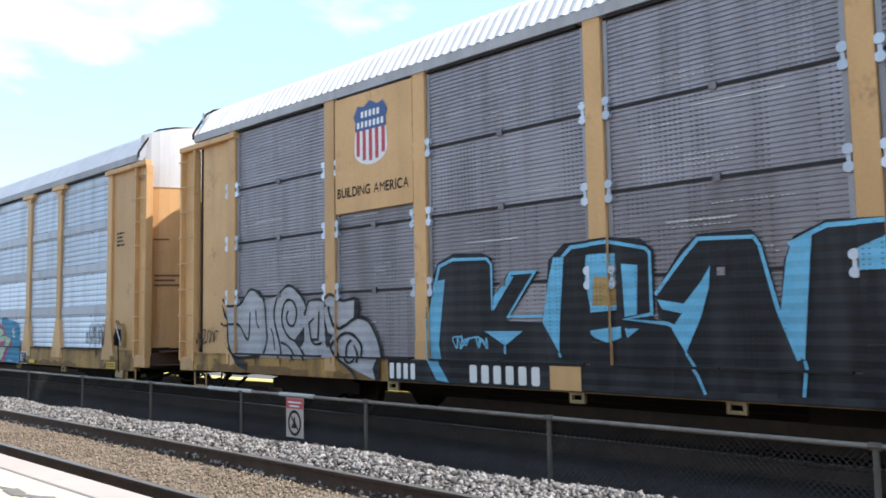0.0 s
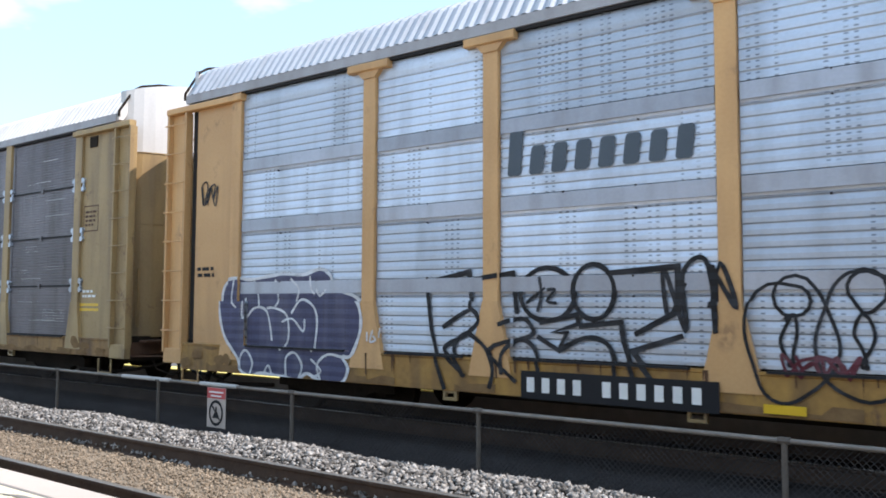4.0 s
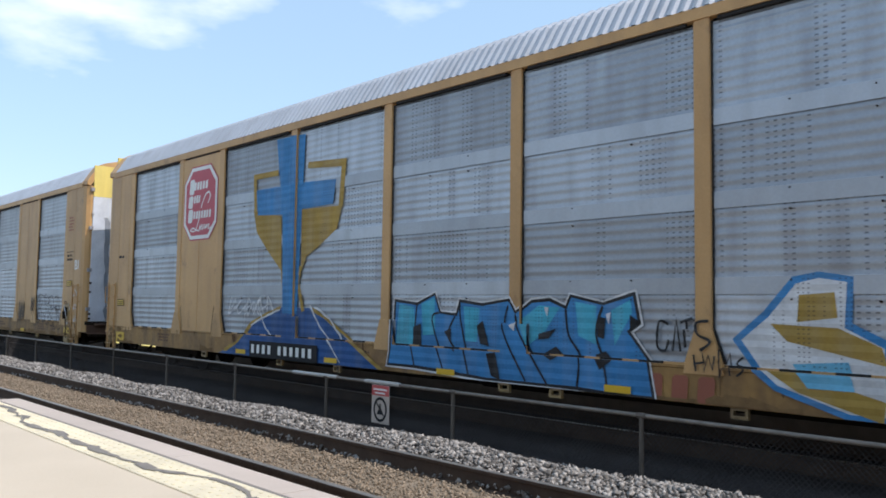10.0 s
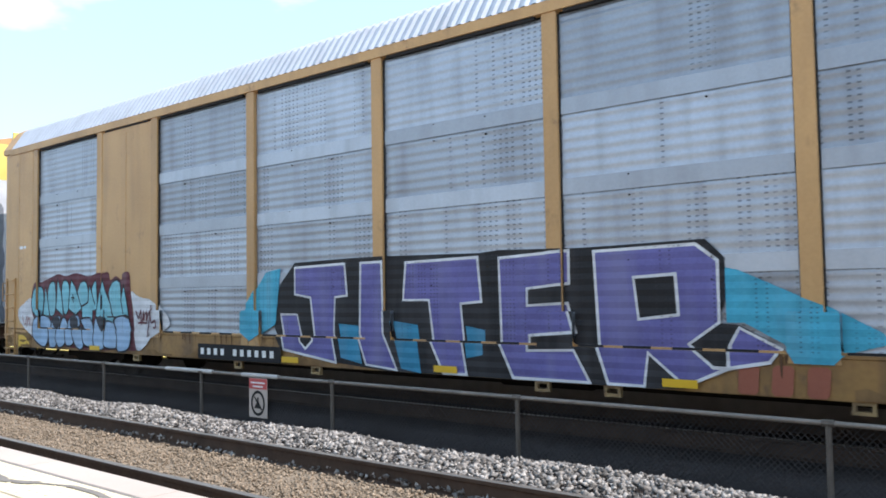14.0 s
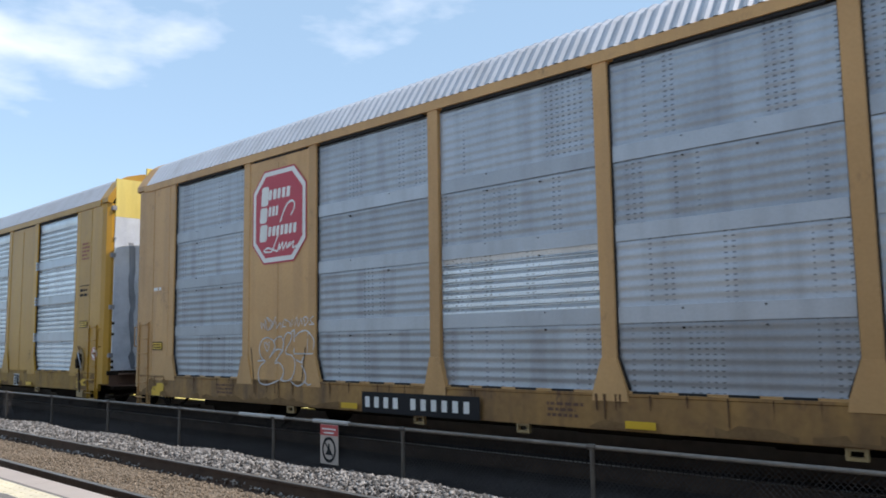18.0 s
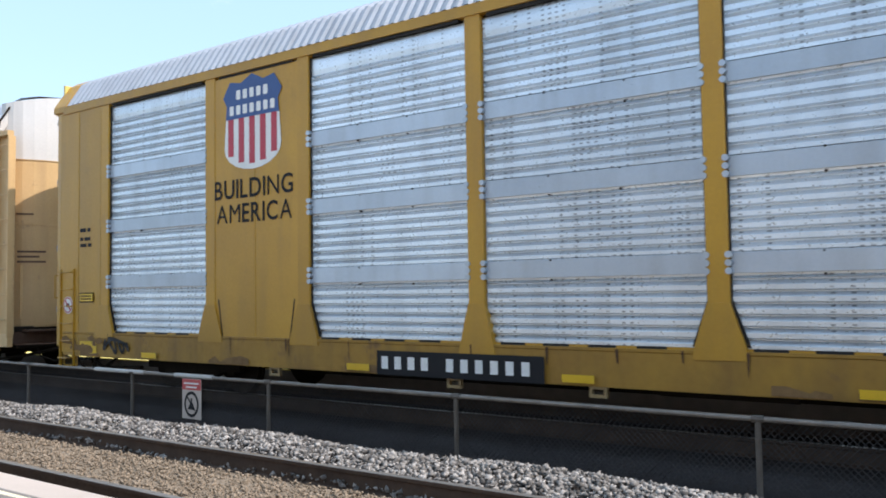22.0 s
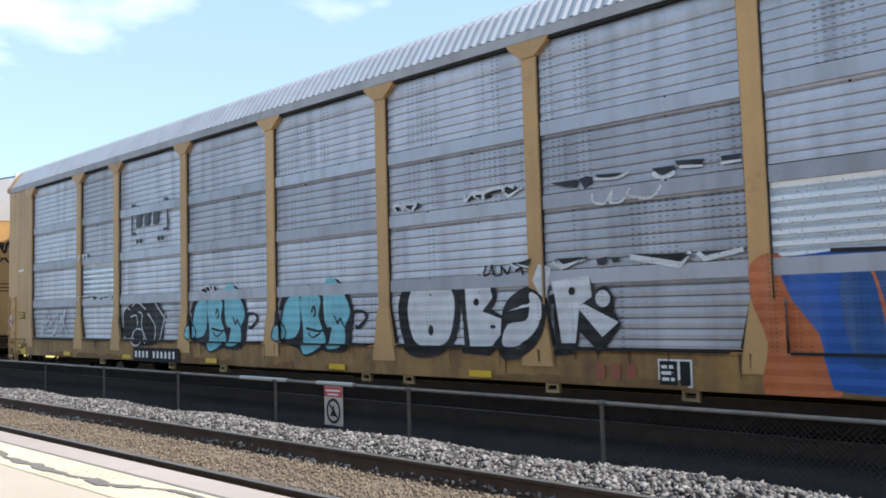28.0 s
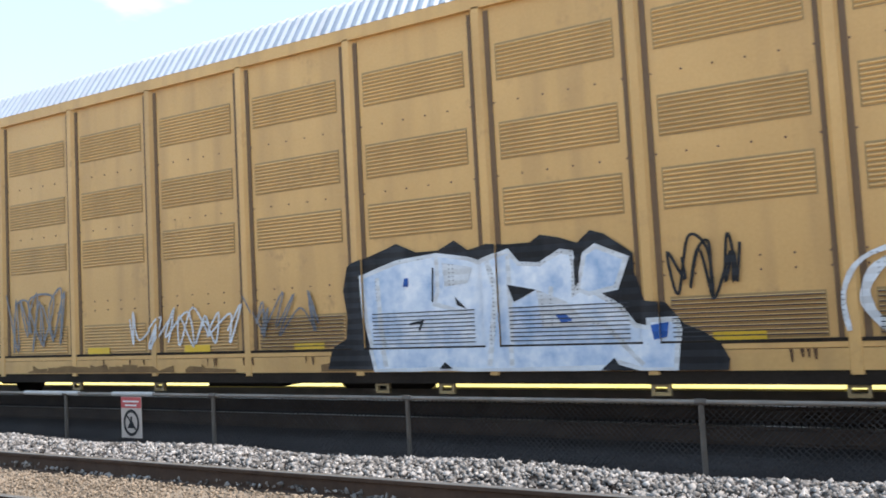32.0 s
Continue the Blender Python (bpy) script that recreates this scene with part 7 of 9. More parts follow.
part("sticker_field", Shape().disc(11.98, 1.94, 0.062, SIDE + 0.033, SIDE + 0.036, 20), LETTER, CARS["j"])
part("slot", Shape().box(12.36, 12.52, SIDE + 0.03, SIDE + 0.05, 3.15, 3.175), DARK, CARS["j"])
flat(CARS["j"], "grime_patch", [(12.16, 0.92), (12.7, 0.94), (12.88, 0.8), (12.86, 0.67), (12.2, 0.67), (12.25, 0.78)], RUST, SIDE - 0.016, "dark red-brown grime on the foot of the wall")


# the large graffiti pieces
mural("c", 3.57, 0.58, "ragged cream end of the wild letters with a blue patch", [
    ("blob cream", "3,48 19,52 60,50 66,34 63,26 101,18 93,15 33,14 7,16 0,34"),
    ("blob cobalt", "66,40 86,45 103,41 114,29 99,24 70,26"),
    ("blob cream", "7,11 58,13 55,1 14,0"),
    ("blob cream", "19,62 31,62 36,54 20,53"),
    ("bent black 0.05", "26,40 38,45 42,34 29,29"),
    ("line black 0.05", "10,34 23,26 20,17"),
    ("bent black 0.03", "66,34 63,25 101,18"),
    ("bent black 0.04", "7,15 67,14"),
])
mural("c", -4.43, 0.65, "smudged silver block letters on a pale sprayed patch", [
    ("poly silver", "16,39 21,38 28,39 34,41 39,41 47,43 53,41 58,42 64,41 68,41 74,44 81,44 86,43 92,42 96,43 102,44 108,42 112,43 115,41 118,37 123,34 127,34 128,27 130,22 129,19 126,14 123,11 119,10 116,7 112,5 106,1 100,1 95,1 88,0 85,-1 78,1 71,1 66,1 61,0 56,0 49,1 43,0 38,0 31,2 26,1 22,7 19,13 18,17 14,22 13,28 15,34"),
    ("poly wash", "0,20 6,32 12,31 15,14 7,15"),
    ("line silver 0.05", "23,38 36,39 58,38 85,40 110,41"),
    ("line silver 0.06", "30,5 49,4 78,5 103,5"),
    ("bent ash 0.045", "33,14 32,23 37,29 43,27"),
    ("bent ash 0.04", "46,16 48,24 52,17"),
    ("line ash 0.05", "51,41 58,33 64,40"),
    ("bent ash 0.06", "65,23 68,12"),
    ("line ash 0.045", "71,31 76,37 83,41"),
    ("line ash 0.055", "75,30 82,25 79,18"),
    ("poly ash", "91,30 95,31 98,16 92,15"),
    ("bent ash 0.04", "86,38 99,40"),
    ("poly ash", "106,22 112,25 112,14 107,15"),
    ("line silver 0.05", "112,13 113,28 118,28 120,19"),
    ("bent ash 0.045", "43,12 47,4"),
    ("bent ash 0.045", "65,11 68,2"),
    ("bent ash 0.04", "89,6 93,0"),
    ("line ash 0.03", "28,10 33,6"),
    ("line white 0.025", "14,30 16,37 22,40"),
    ("line ash 0.03", "105,39 110,35 115,33"),
])
mural("i", 3.98, 1.89, "cut-off scraps of older black and white graffiti", [
    ("poly soot", "27,44 33,44 43,44 43,40 36,41"),
    ("poly soot", "44,44 48,45 52,44 51,41 47,39"),
    ("poly soot", "53,45 68,44 66,43 55,43"),
    ("line white 0.03", "52,43 64,42 71,44"),
    ("poly soot", "83,44 94,44 93,41 85,41"),
    ("line white 0.05", "83,42 88,39 94,41"),
    ("poly soot", "94,46 108,45 106,42 96,43"),
    ("line white 0.03", "96,43 107,42"),
    ("poly soot", "115,45 124,45 123,42 116,42"),
    ("line white 0.03", "115,42 124,42"),
    ("line white 0.03", "51,36 52,32 58,31 62,36 61,31 67,31 71,36 71,33 82,31 87,36"),
    ("line white 0.03", "0,40 10,44"),
    ("poly soot", "0,44 6,44 3,42 0,42"),
    ("poly soot", "1,6 14,6 13,2"),
    ("bent white 0.04", "1,5 13,2"),
    ("poly soot", "27,6 46,6 34,4"),
    ("bent white 0.05", "27,5 32,2 46,6"),
    ("poly soot", "52,5 58,6 57,2 53,2"),
    ("poly soot", "60,5 65,5 64,3 61,3"),
    ("poly soot", "69,5 101,5 97,2 87,2"),
    ("bent white 0.06", "70,5 94,0 100,5"),
    ("poly soot", "103,5 123,5 112,4 105,4"),
    ("bent white 0.05", "103,5 106,2 123,5"),
])
mural("i", 7.0, 0.55, "ragged cobalt-blue graffiti patch with orange edges", [
    ("blob tangerine", "5,52 16,56 22,42 32,26 38,4 34,0 9,0 11,20 5,38"),
    ("blob tangerine", "124,50 142,55 151,36 152,12 140,-1 120,4 130,26"),
    ("poly cobalt", "14,54 40,56 70,54 80,58 100,50 128,48 140,52 146,34 148,14 138,2 100,4 80,0 40,2 35,3 30,24 20,38"),
    ("blob lake", "40,48 62,46 66,30 54,12 42,16"),
    ("blob lake", "92,44 118,42 124,24 108,10 92,18"),
    ("line tangerine 0.03", "48,54 52,42 55,24 57,4"),
    ("line tangerine 0.02", "80,55 84,36 80,14 82,2"),
    ("line tangerine 0.02", "110,46 114,30 108,16 112,5"),
    ("blob tangerine", "66,27 72,31 77,25 70,20"),
    ("bent tangerine 0.025", "88,50 98,34 90,18"),
    ("bent tangerine 0.02", "60,50 72,52 78,40 70,34"),
    ("bent black 0.04", "36,56 70,55 80,59"),
])
mural("f", -8.55, 0.87, "hollow white bubble letters with a small heart", [
    ("line white 0.022", "9,16 4,19 2,25 5,30 11,32 18,30 21,26 18,22 14,18"),
    ("line white 0.022", "0,16 9,16 3,12 1,6 5,1 12,0 18,1 28,4 31,9 29,13 25,15 21,15 28,22 26,24 21,23 14,18"),
    ("line white 0.018", "12,22 8,27 10,29 12,27 14,29 14,26 12,22"),
    ("line white 0.022", "19,29 24,32 29,32 31,28 30,24 28,21"),
    ("line white 0.022", "30,22 31,30 35,35 40,34 39,30 34,24 34,21 40,20 44,16 43,9 39,4 31,3 28,5"),
    ("bent white 0.022", "37,34 43,37 43,29"),
    ("bent white 0.022", "43,25 43,21 64,21"),
    ("line white 0.022", "44,32 49,35 56,36 62,33 65,29 64,24"),
    ("bent white 0.022", "58,34 58,21"),
    ("bent white 0.022", "45,17 52,15 55,19"),
    ("line white 0.022", "52,14 57,8 56,3 48,0 41,3"),
    ("line white 0.022", "56,3 60,1 63,2"),
    ("bent white 0.016", "4,43 5,38 7,42 9,38 11,43"),
    ("line white 0.016", "9,45 12,37 16,41 11,46 18,42 15,37"),
    ("bent white 0.016", "17,38 22,46"),
    ("bent white 0.016", "22,43 23,38 27,42 29,38 31,44 31,39 34,39"),
    ("bent white 0.016", "34,41 33,44 38,42 39,39 42,46 40,39 47,46 44,39"),
    ("bent white 0.016", "47,44 48,39 51,44 52,40 54,45"),
    ("line white 0.016", "55,39 55,45 59,43 55,39"),
    ("line white 0.016", "60,40 65,40 61,43 65,45"),
])
mural("f", 7.19, 0.94, "thin white angular tags in two rows", [
    ("bent white 0.026", "0,37 2,40 17,40 9,33 10,35"),
    ("bent white 0.026", "6,27 16,29 12,34 7,27"),
    ("bent white 0.026", "17,41 14,34 23,35"),
    ("bent white 0.026", "19,30 20,34 25,30 28,42"),
    ("bent white 0.026", "25,42 26,36 33,34"),
    ("bent white 0.026", "28,42 38,42 33,36 41,36"),
    ("bent white 0.026", "37,31 43,38 48,33"),
    ("line white 0.026", "40,40 41,36 46,39 43,42"),
    ("line white 0.026", "3,7 8,13 15,11 17,18 11,21 7,17"),
    ("bent white 0.026", "8,1 14,8 18,2 8,1"),
    ("bent white 0.026", "16,11 23,16 21,7 29,8 27,3"),
    ("bent white 0.026", "23,20 23,12 28,11 29,20"),
    ("bent white 0.026", "32,20 42,20 39,11 32,12 32,20"),
    ("bent white 0.026", "29,9 45,10"),
    ("bent white 0.026", "33,9 38,2"),
    ("line white 0.026", "50,12 46,15 45,19 50,22 54,19 54,14 50,12 47,16 50,17"),
    ("bent white 0.026", "42,0 45,7 49,10 57,1"),
    ("bent white 0.02", "41,0 51,0"),
])
mural("e", 8.98, 0.72, "thin black outline of round bubble letters", [
    ("line black 0.02", "30,40 34,38 37,33 41,27 42,19 39,13 37,12 35,16 30,19"),
    ("line black 0.02", "36,34 35,39 37,42 42,41 53,35 54,33 49,31 45,29 48,26 51,31 56,29 61,23 60,18 55,17 52,22 56,23 60,18"),
    ("bent black 0.02", "44,38 43,29"),
    ("line black 0.02", "52,37 56,39 62,40 67,37 70,31 70,26 65,24 60,23"),
    ("bent black 0.02", "61,30 60,25 65,28 64,24"),
    ("bent black 0.02", "66,24 67,16"),
    ("line black 0.02", "71,32 74,37 79,39 85,38 90,34 91,28 88,24 85,22 87,20 89,24"),
    ("line black 0.02", "70,26 78,25 82,22 84,17 83,10 78,5 71,4 65,6 64,10 66,13 71,11"),
    ("line black 0.03", "76,25 79,28 82,26 82,22 80,21 78,24 80,25"),
    ("line black 0.02", "90,28 97,22 103,18 104,14 102,12 98,13 95,16 96,18 101,16 100,13"),
    ("line black 0.02", "41,23 46,24 50,19 50,12 47,9 40,8 37,11 38,14"),
    ("line black 0.02", "62,17 63,12 61,7 56,5 50,7 49,10 51,14 56,14"),
    ("line black 0.02", "84,16 89,16 93,11 93,4 89,1 84,2 81,7"),
    ("line black 0.02", "104,13 106,8 106,3 101,0 95,1 93,4"),
    ("line black 0.02", "29,40 20,42 11,39 9,33 13,25 20,25 27,29 30,35"),
    ("line black 0.02", "10,25 2,20 0,13 3,5 10,3 19,7 20,14 15,18 10,15"),
    ("line black 0.02", "20,25 25,21 29,15 27,8 20,6"),
    ("line black 0.02", "16,34 20,36 22,32 19,29 16,34"),
])
mural("e", 12.02, 0.84, "white drippy tags on the end plates", [
    ("bent white 0.034", "21,34 24,37 24,34 26,43 27,34 29,44 31,35 33,40 35,34"),
    ("bent white 0.034", "22,19 25,21 24,25 27,20 28,26 31,20 32,25 35,21"),
    ("bent white 0.034", "24,7 27,6 26,12 29,6 31,12 32,7 35,7"),
    ("bent white 0.03", "2,25 5,26"),
    ("bent white 0.03", "5,24 6,18"),
    ("line white 0.026", "8,27 9,19 11,18 11,23"),
    ("bent white 0.03", "0,7 1,0"),
    ("bent white 0.026", "2,7 4,2 5,6 6,2 9,7"),
])
mural("d", -5.69, 1.39, "gold-edged blue cross over an ochre cup, painted across the sheets", [
    ("poly ochre", "0,81 42,74 44,32 27,45 6,63"),
    ("poly ochre", "70,77 121,76 115,60 94,49 78,42 71,30"),
    ("bent ochre 0.1", "3,79 1,108 36,108"),
    ("bent ochre 0.12", "77,109 122,106 119,75"),
    ("bent ochre 0.09", "45,34 51,3"),
    ("bent ochre 0.09", "71,35 67,24 75,2"),
    ("poly azure", "33,134 73,133 70,69 67,0 47,0 44,71"),
    ("poly azure", "4,97 40,97 70,97 113,95 110,78 71,77 41,75 7,77"),
])
mural("a", -6.91, 0.65, "huge black block letters with sky-blue edges and facets", [
    ("poly black", "3,54 8,63 19,67 39,66 45,63 46,44 56,56 74,55 54,32 79,31 85,16 82,0 17,0 4,4 0,34"),
    ("poly black", "78,16 77,33 80,60 89,67 114,68 129,66 135,61 134,32 145,29 144,3 82,0"),
    ("poly black", "135,43 147,60 155,66 177,66 181,61 187,35 186,4 143,2 144,29 136,32"),
    ("poly black", "187,35 189,53 193,62 205,67 227,66 236,64 242,56 239,5 185,2"),
    ("poly sky", "101,61 116,61 116,36 103,35 100,50"),
    ("poly gold", "106,51 116,50 116,38 105,38"),
    ("poly sky", "119,56 127,55 126,34 120,33"),
    ("bent sky 0.04", "6,52 9,61 19,64 42,63 45,60 45,38 57,55 72,55 55,34 76,34"),
    ("bent sky 0.04", "88,61 93,65 113,66 131,62 133,60 133,34 120,32 140,30 145,28"),
    ("bent sky 0.04", "135,42 148,57 155,64 178,63 180,60 186,35 193,16"),
    ("bent sky 0.04", "191,59 205,65 227,65 235,63"),
    ("poly sky", "5,53 13,54 8,20 10,10 17,1 8,2 1,12 0,32"),
    ("poly sky", "46,44 57,54 59,53 46,37"),
    ("poly sky", "83,61 89,61 86,33 85,17 76,31 80,51"),
    ("poly sky", "40,27 64,27 53,20"),
    ("poly sky", "102,27 118,29 118,24 112,22 106,24"),
    ("poly sky", "120,28 127,28 121,24"),
    ("poly sky", "136,40 148,38 156,47 160,53 159,44 155,32 148,18 142,28 147,34 138,36"),
    ("poly sky", "192,59 200,63 199,55 195,16 193,18 187,33 190,53"),
    ("poly sky", "216,56 226,60 226,48 216,48"),
    ("bent sky 0.03", "148,18 154,9 157,2"),
    ("bent sky 0.03", "195,16 196,11 195,3"),
    ("bent sky 0.03", "53,20 53,16"),
    ("bent sky 0.03", "85,17 86,15"),
])
mural("a", -12.94, 0.63, "looping black outline letters on a silver ground", [
    ("poly wash", "44,47 58,46 66,55 74,56 87,48 101,50 109,57 120,56 132,46 140,47 155,47 163,49 174,46 184,46 184,35 194,33 201,23 205,11 200,1 186,5 165,13 134,11 107,11 56,11 48,21 46,33"),
    ("line black 0.045", "36,51 43,46 57,46 64,51 71,56 81,54 88,47 90,32 91,22 86,12"),
    ("line black 0.04", "34,34 39,32 50,33 58,32 67,23 70,26 71,41"),
    ("line black 0.05", "43,44 46,31 47,22 56,11 86,12"),
    ("line black 0.03", "78,42 79,34 82,30"),
    ("line black 0.03", "95,30 98,26 100,16"),
    ("line black 0.045", "107,11 106,19 100,34 100,44 105,52 114,57 122,55 130,49 134,43 132,38"),
    ("line black 0.04", "115,41 113,37 116,32 121,32 124,39 122,45 117,48 111,46 108,37 110,30 116,24 123,22"),
    ("line black 0.04", "107,21 116,18 123,10"),
    ("line black 0.04", "123,22 128,17 135,10"),
    ("poly black", "121,22 132,31 132,22 127,17"),
    ("line black 0.04", "132,38 135,44 138,47 150,47 156,43"),
    ("bent black 0.035", "147,40 146,23 139,23 137,33 142,36"),
    ("line black 0.035", "139,23 143,20 150,21"),
    ("line black 0.045", "154,47 159,50 164,49 170,46 181,47 184,44 184,36"),
    ("line black 0.045", "159,43 160,38 165,30 171,31 180,35 188,36 196,31 202,21 204,14"),
    ("line black 0.05", "154,46 155,34 161,19 168,12 181,5 185,0"),
    ("line black 0.045", "161,18 167,25 174,27 181,25 187,19 185,10"),
    ("line black 0.035", "178,23 174,20 173,14 177,10 182,11 183,15 180,20"),
    ("poly black", "180,35 181,47 184,44 184,36"),
    ("poly black", "155,28 163,26 159,18 157,20"),
    ("poly black", "199,7 205,16 205,2 202,0"),
    ("poly black", "36,48 44,36 46,33 39,39"),
    ("poly black", "35,32 47,18 57,11 71,7 70,2 60,5 49,15"),
    ("line black 0.022", "0,24 3,19 5,27 9,19 10,28 14,29 13,24 10,20 16,21 18,28 21,28 20,20 24,28 26,20 27,28 32,28"),
])
mural("b", -1.33, 0.48, "white bubble letters with a dark blue outline", [
    ("blob cobalt", "0,36 5,49 18,56 29,56 46,56 59,57 70,54 77,59 89,56 99,43 104,28 103,12 98,2 83,1 58,1 32,0 12,4 7,22"),
    ("blob white navy 0.045", "4,38 9,48 20,53 27,52 34,54 41,52 43,42 42,32 36,24 38,20 38,6 33,2 21,2 14,7 11,23 7,28"),
    ("blob white navy 0.045", "44,46 49,53 59,55 67,51 69,44 68,24 73,21 77,6 74,3 58,3 44,5 40,12 44,25"),
    ("blob white navy 0.045", "73,44 80,57 88,54 96,42 101,28 100,14 96,3 86,3 79,9 74,21 71,28"),
    ("line navy 0.035", "26,33 25,42 31,47 37,40 34,30 28,32"),
    ("line navy 0.035", "51,29 50,42 55,46 62,42 60,29 54,28"),
    ("blob navy", "75,32 80,35 84,32 77,26"),
    ("line navy 0.03", "74,44 79,39 86,48"),
])
mural("b", 1.52, 0.54, "teal cloud with pale green wild letters and pink shading", [
    ("blob teal", "141,46 149,49 161,45 179,43 191,39 194,32 193,24 201,19 201,1 176,0 150,1 146,18 140,33"),
    ("blob teal", "4,38 14,40 27,36 44,24 50,0 42,6 19,10 3,13 0,26"),
    ("blob teal", "46,47 51,52 59,51 68,55 80,52 90,53 101,52 103,41 81,38 54,42"),
    ("dot teal", "59,57,3,2"),
    ("dot teal", "134,54,2,2"),
    ("dot teal", "130,48,5,3"),
    ("poly teal", "54,33 147,39 152,1 67,2"),
    ("poly pink", "30,29 40,35 54,32 68,45 73,47 77,38 90,42 102,40 125,41 147,38 155,28 171,24 174,20 158,0 150,1 129,1 110,1 87,0 59,0 50,13 40,26"),
    ("poly mint black 0.018", "14,48 21,54 30,47 45,43 66,44 70,40 66,34 49,35 48,24 54,1 44,2 39,11 40,30 31,29 25,35 16,43"),
    ("poly mint black 0.018", "68,35 92,43 93,40 83,21 87,1 72,3 56,14 50,28 66,29 79,23 81,26 69,32"),
    ("poly mint black 0.018", "93,42 112,44 119,51 124,46 123,40 116,30 104,25 110,18 100,16 105,1 95,3 93,18 98,36"),
    ("poly mint black 0.018", "125,39 130,44 137,36 146,35 149,29 140,27 131,26 152,28 169,26 170,23 162,14 150,2 126,0 119,11 110,18 102,24 114,22 122,19 129,24 126,30 123,35"),
    ("poly pink", "135,21 156,23 152,18 140,12"),
    ("dot teal", "149,18,3,2"),
    ("star black", "103,32,4,4"),
    ("star black", "69,18,4,4"),
    ("line white 0.022", "8,29 15,28 11,20 19,27 21,20 26,29 24,22 30,26 28,20 7,19"),
    ("line white 0.022", "175,36 178,29 180,36 174,32 183,31 176,28 183,27 178,26"),
    ("line white 0.016", "170,5 171,1 175,4 177,2 183,2"),
])
mural("b", -11.99, 0.52, "dark blue bubble letters drawn in white lines", [
    ("blob night white 0.05", "0,48 5,56 15,58 26,57 45,59 57,60 71,59 85,62 93,58 95,51 104,49 114,45 118,36 117,26 111,15 105,14 109,8 104,0 89,0 78,4 70,0 58,1 40,2 29,0 21,3 18,10 6,22 1,35"),
    ("line white 0.03", "13,58 11,45 16,40"),
    ("line white 0.03", "29,56 33,48 34,40"),
    ("line white 0.035", "22,46 22,34 30,40 41,38 46,21"),
    ("line white 0.035", "41,40 48,40 58,36 60,23 55,16"),
    ("line white 0.03", "48,57 51,45 48,41"),
    ("line white 0.035", "62,37 70,45 80,41 83,32 81,16"),
    ("line white 0.03", "54,32 63,34 72,27 73,34"),
    ("line white 0.03", "61,57 68,51 66,44"),
    ("line white 0.03", "82,51 85,47 90,51"),
    ("line white 0.03", "77,58 78,51 81,48"),
    ("line white 0.035", "20,3 21,11 26,15 32,8 29,0"),
    ("line white 0.03", "42,2 46,7 49,2"),
    ("line white 0.035", "61,2 61,12 68,15 74,8 71,0"),
    ("line white 0.03", "81,12 89,6 83,2"),
    ("line white 0.035", "89,0 86,9 94,15 105,14"),
    ("line white 0.025", "123,28 123,23"),
    ("line white 0.025", "127,29 125,23 129,24 127,26"),
    ("line white 0.02", "132,30 131,25"),
])
mural("b", -7.98, 0.55, "angular letters in thick black outline", [
    ("bent black 0.06", "28,39 26,57 0,52 3,29 8,12 13,0"),
    ("line black 0.055", "10,30 27,39 33,34 27,28 12,21 14,16 25,7"),
    ("line black 0.055", "27,28 21,26 17,19 24,7"),
    ("line black 0.055", "27,28 37,21 41,11 39,2"),
    ("bent black 0.055", "27,53 51,56 53,37"),
    ("ring black 0.055", "69,46,14,12"),
    ("line black 0.04", "65,54 66,46 64,38"),
    ("line black 0.035", "58,42 68,49"),
    ("line black 0.035", "69,48 73,48 69,43 74,42"),
    ("ring black 0.055", "92,47,10,12"),
    ("bent black 0.06", "100,55 130,57 130,39 111,29"),
    ("line black 0.05", "44,32 56,35 61,31 60,27 39,20 54,6"),
    ("line black 0.05", "46,9 46,18 54,25 62,22 66,10"),
    ("bent black 0.05", "65,33 84,37 85,33 72,29 79,29 75,21 64,27"),
    ("line black 0.055", "75,21 88,27 98,25 102,17 103,7"),
    ("bent black 0.055", "85,32 105,34 106,26 112,8"),
    ("bent black 0.055", "132,29 110,22 122,7"),
])
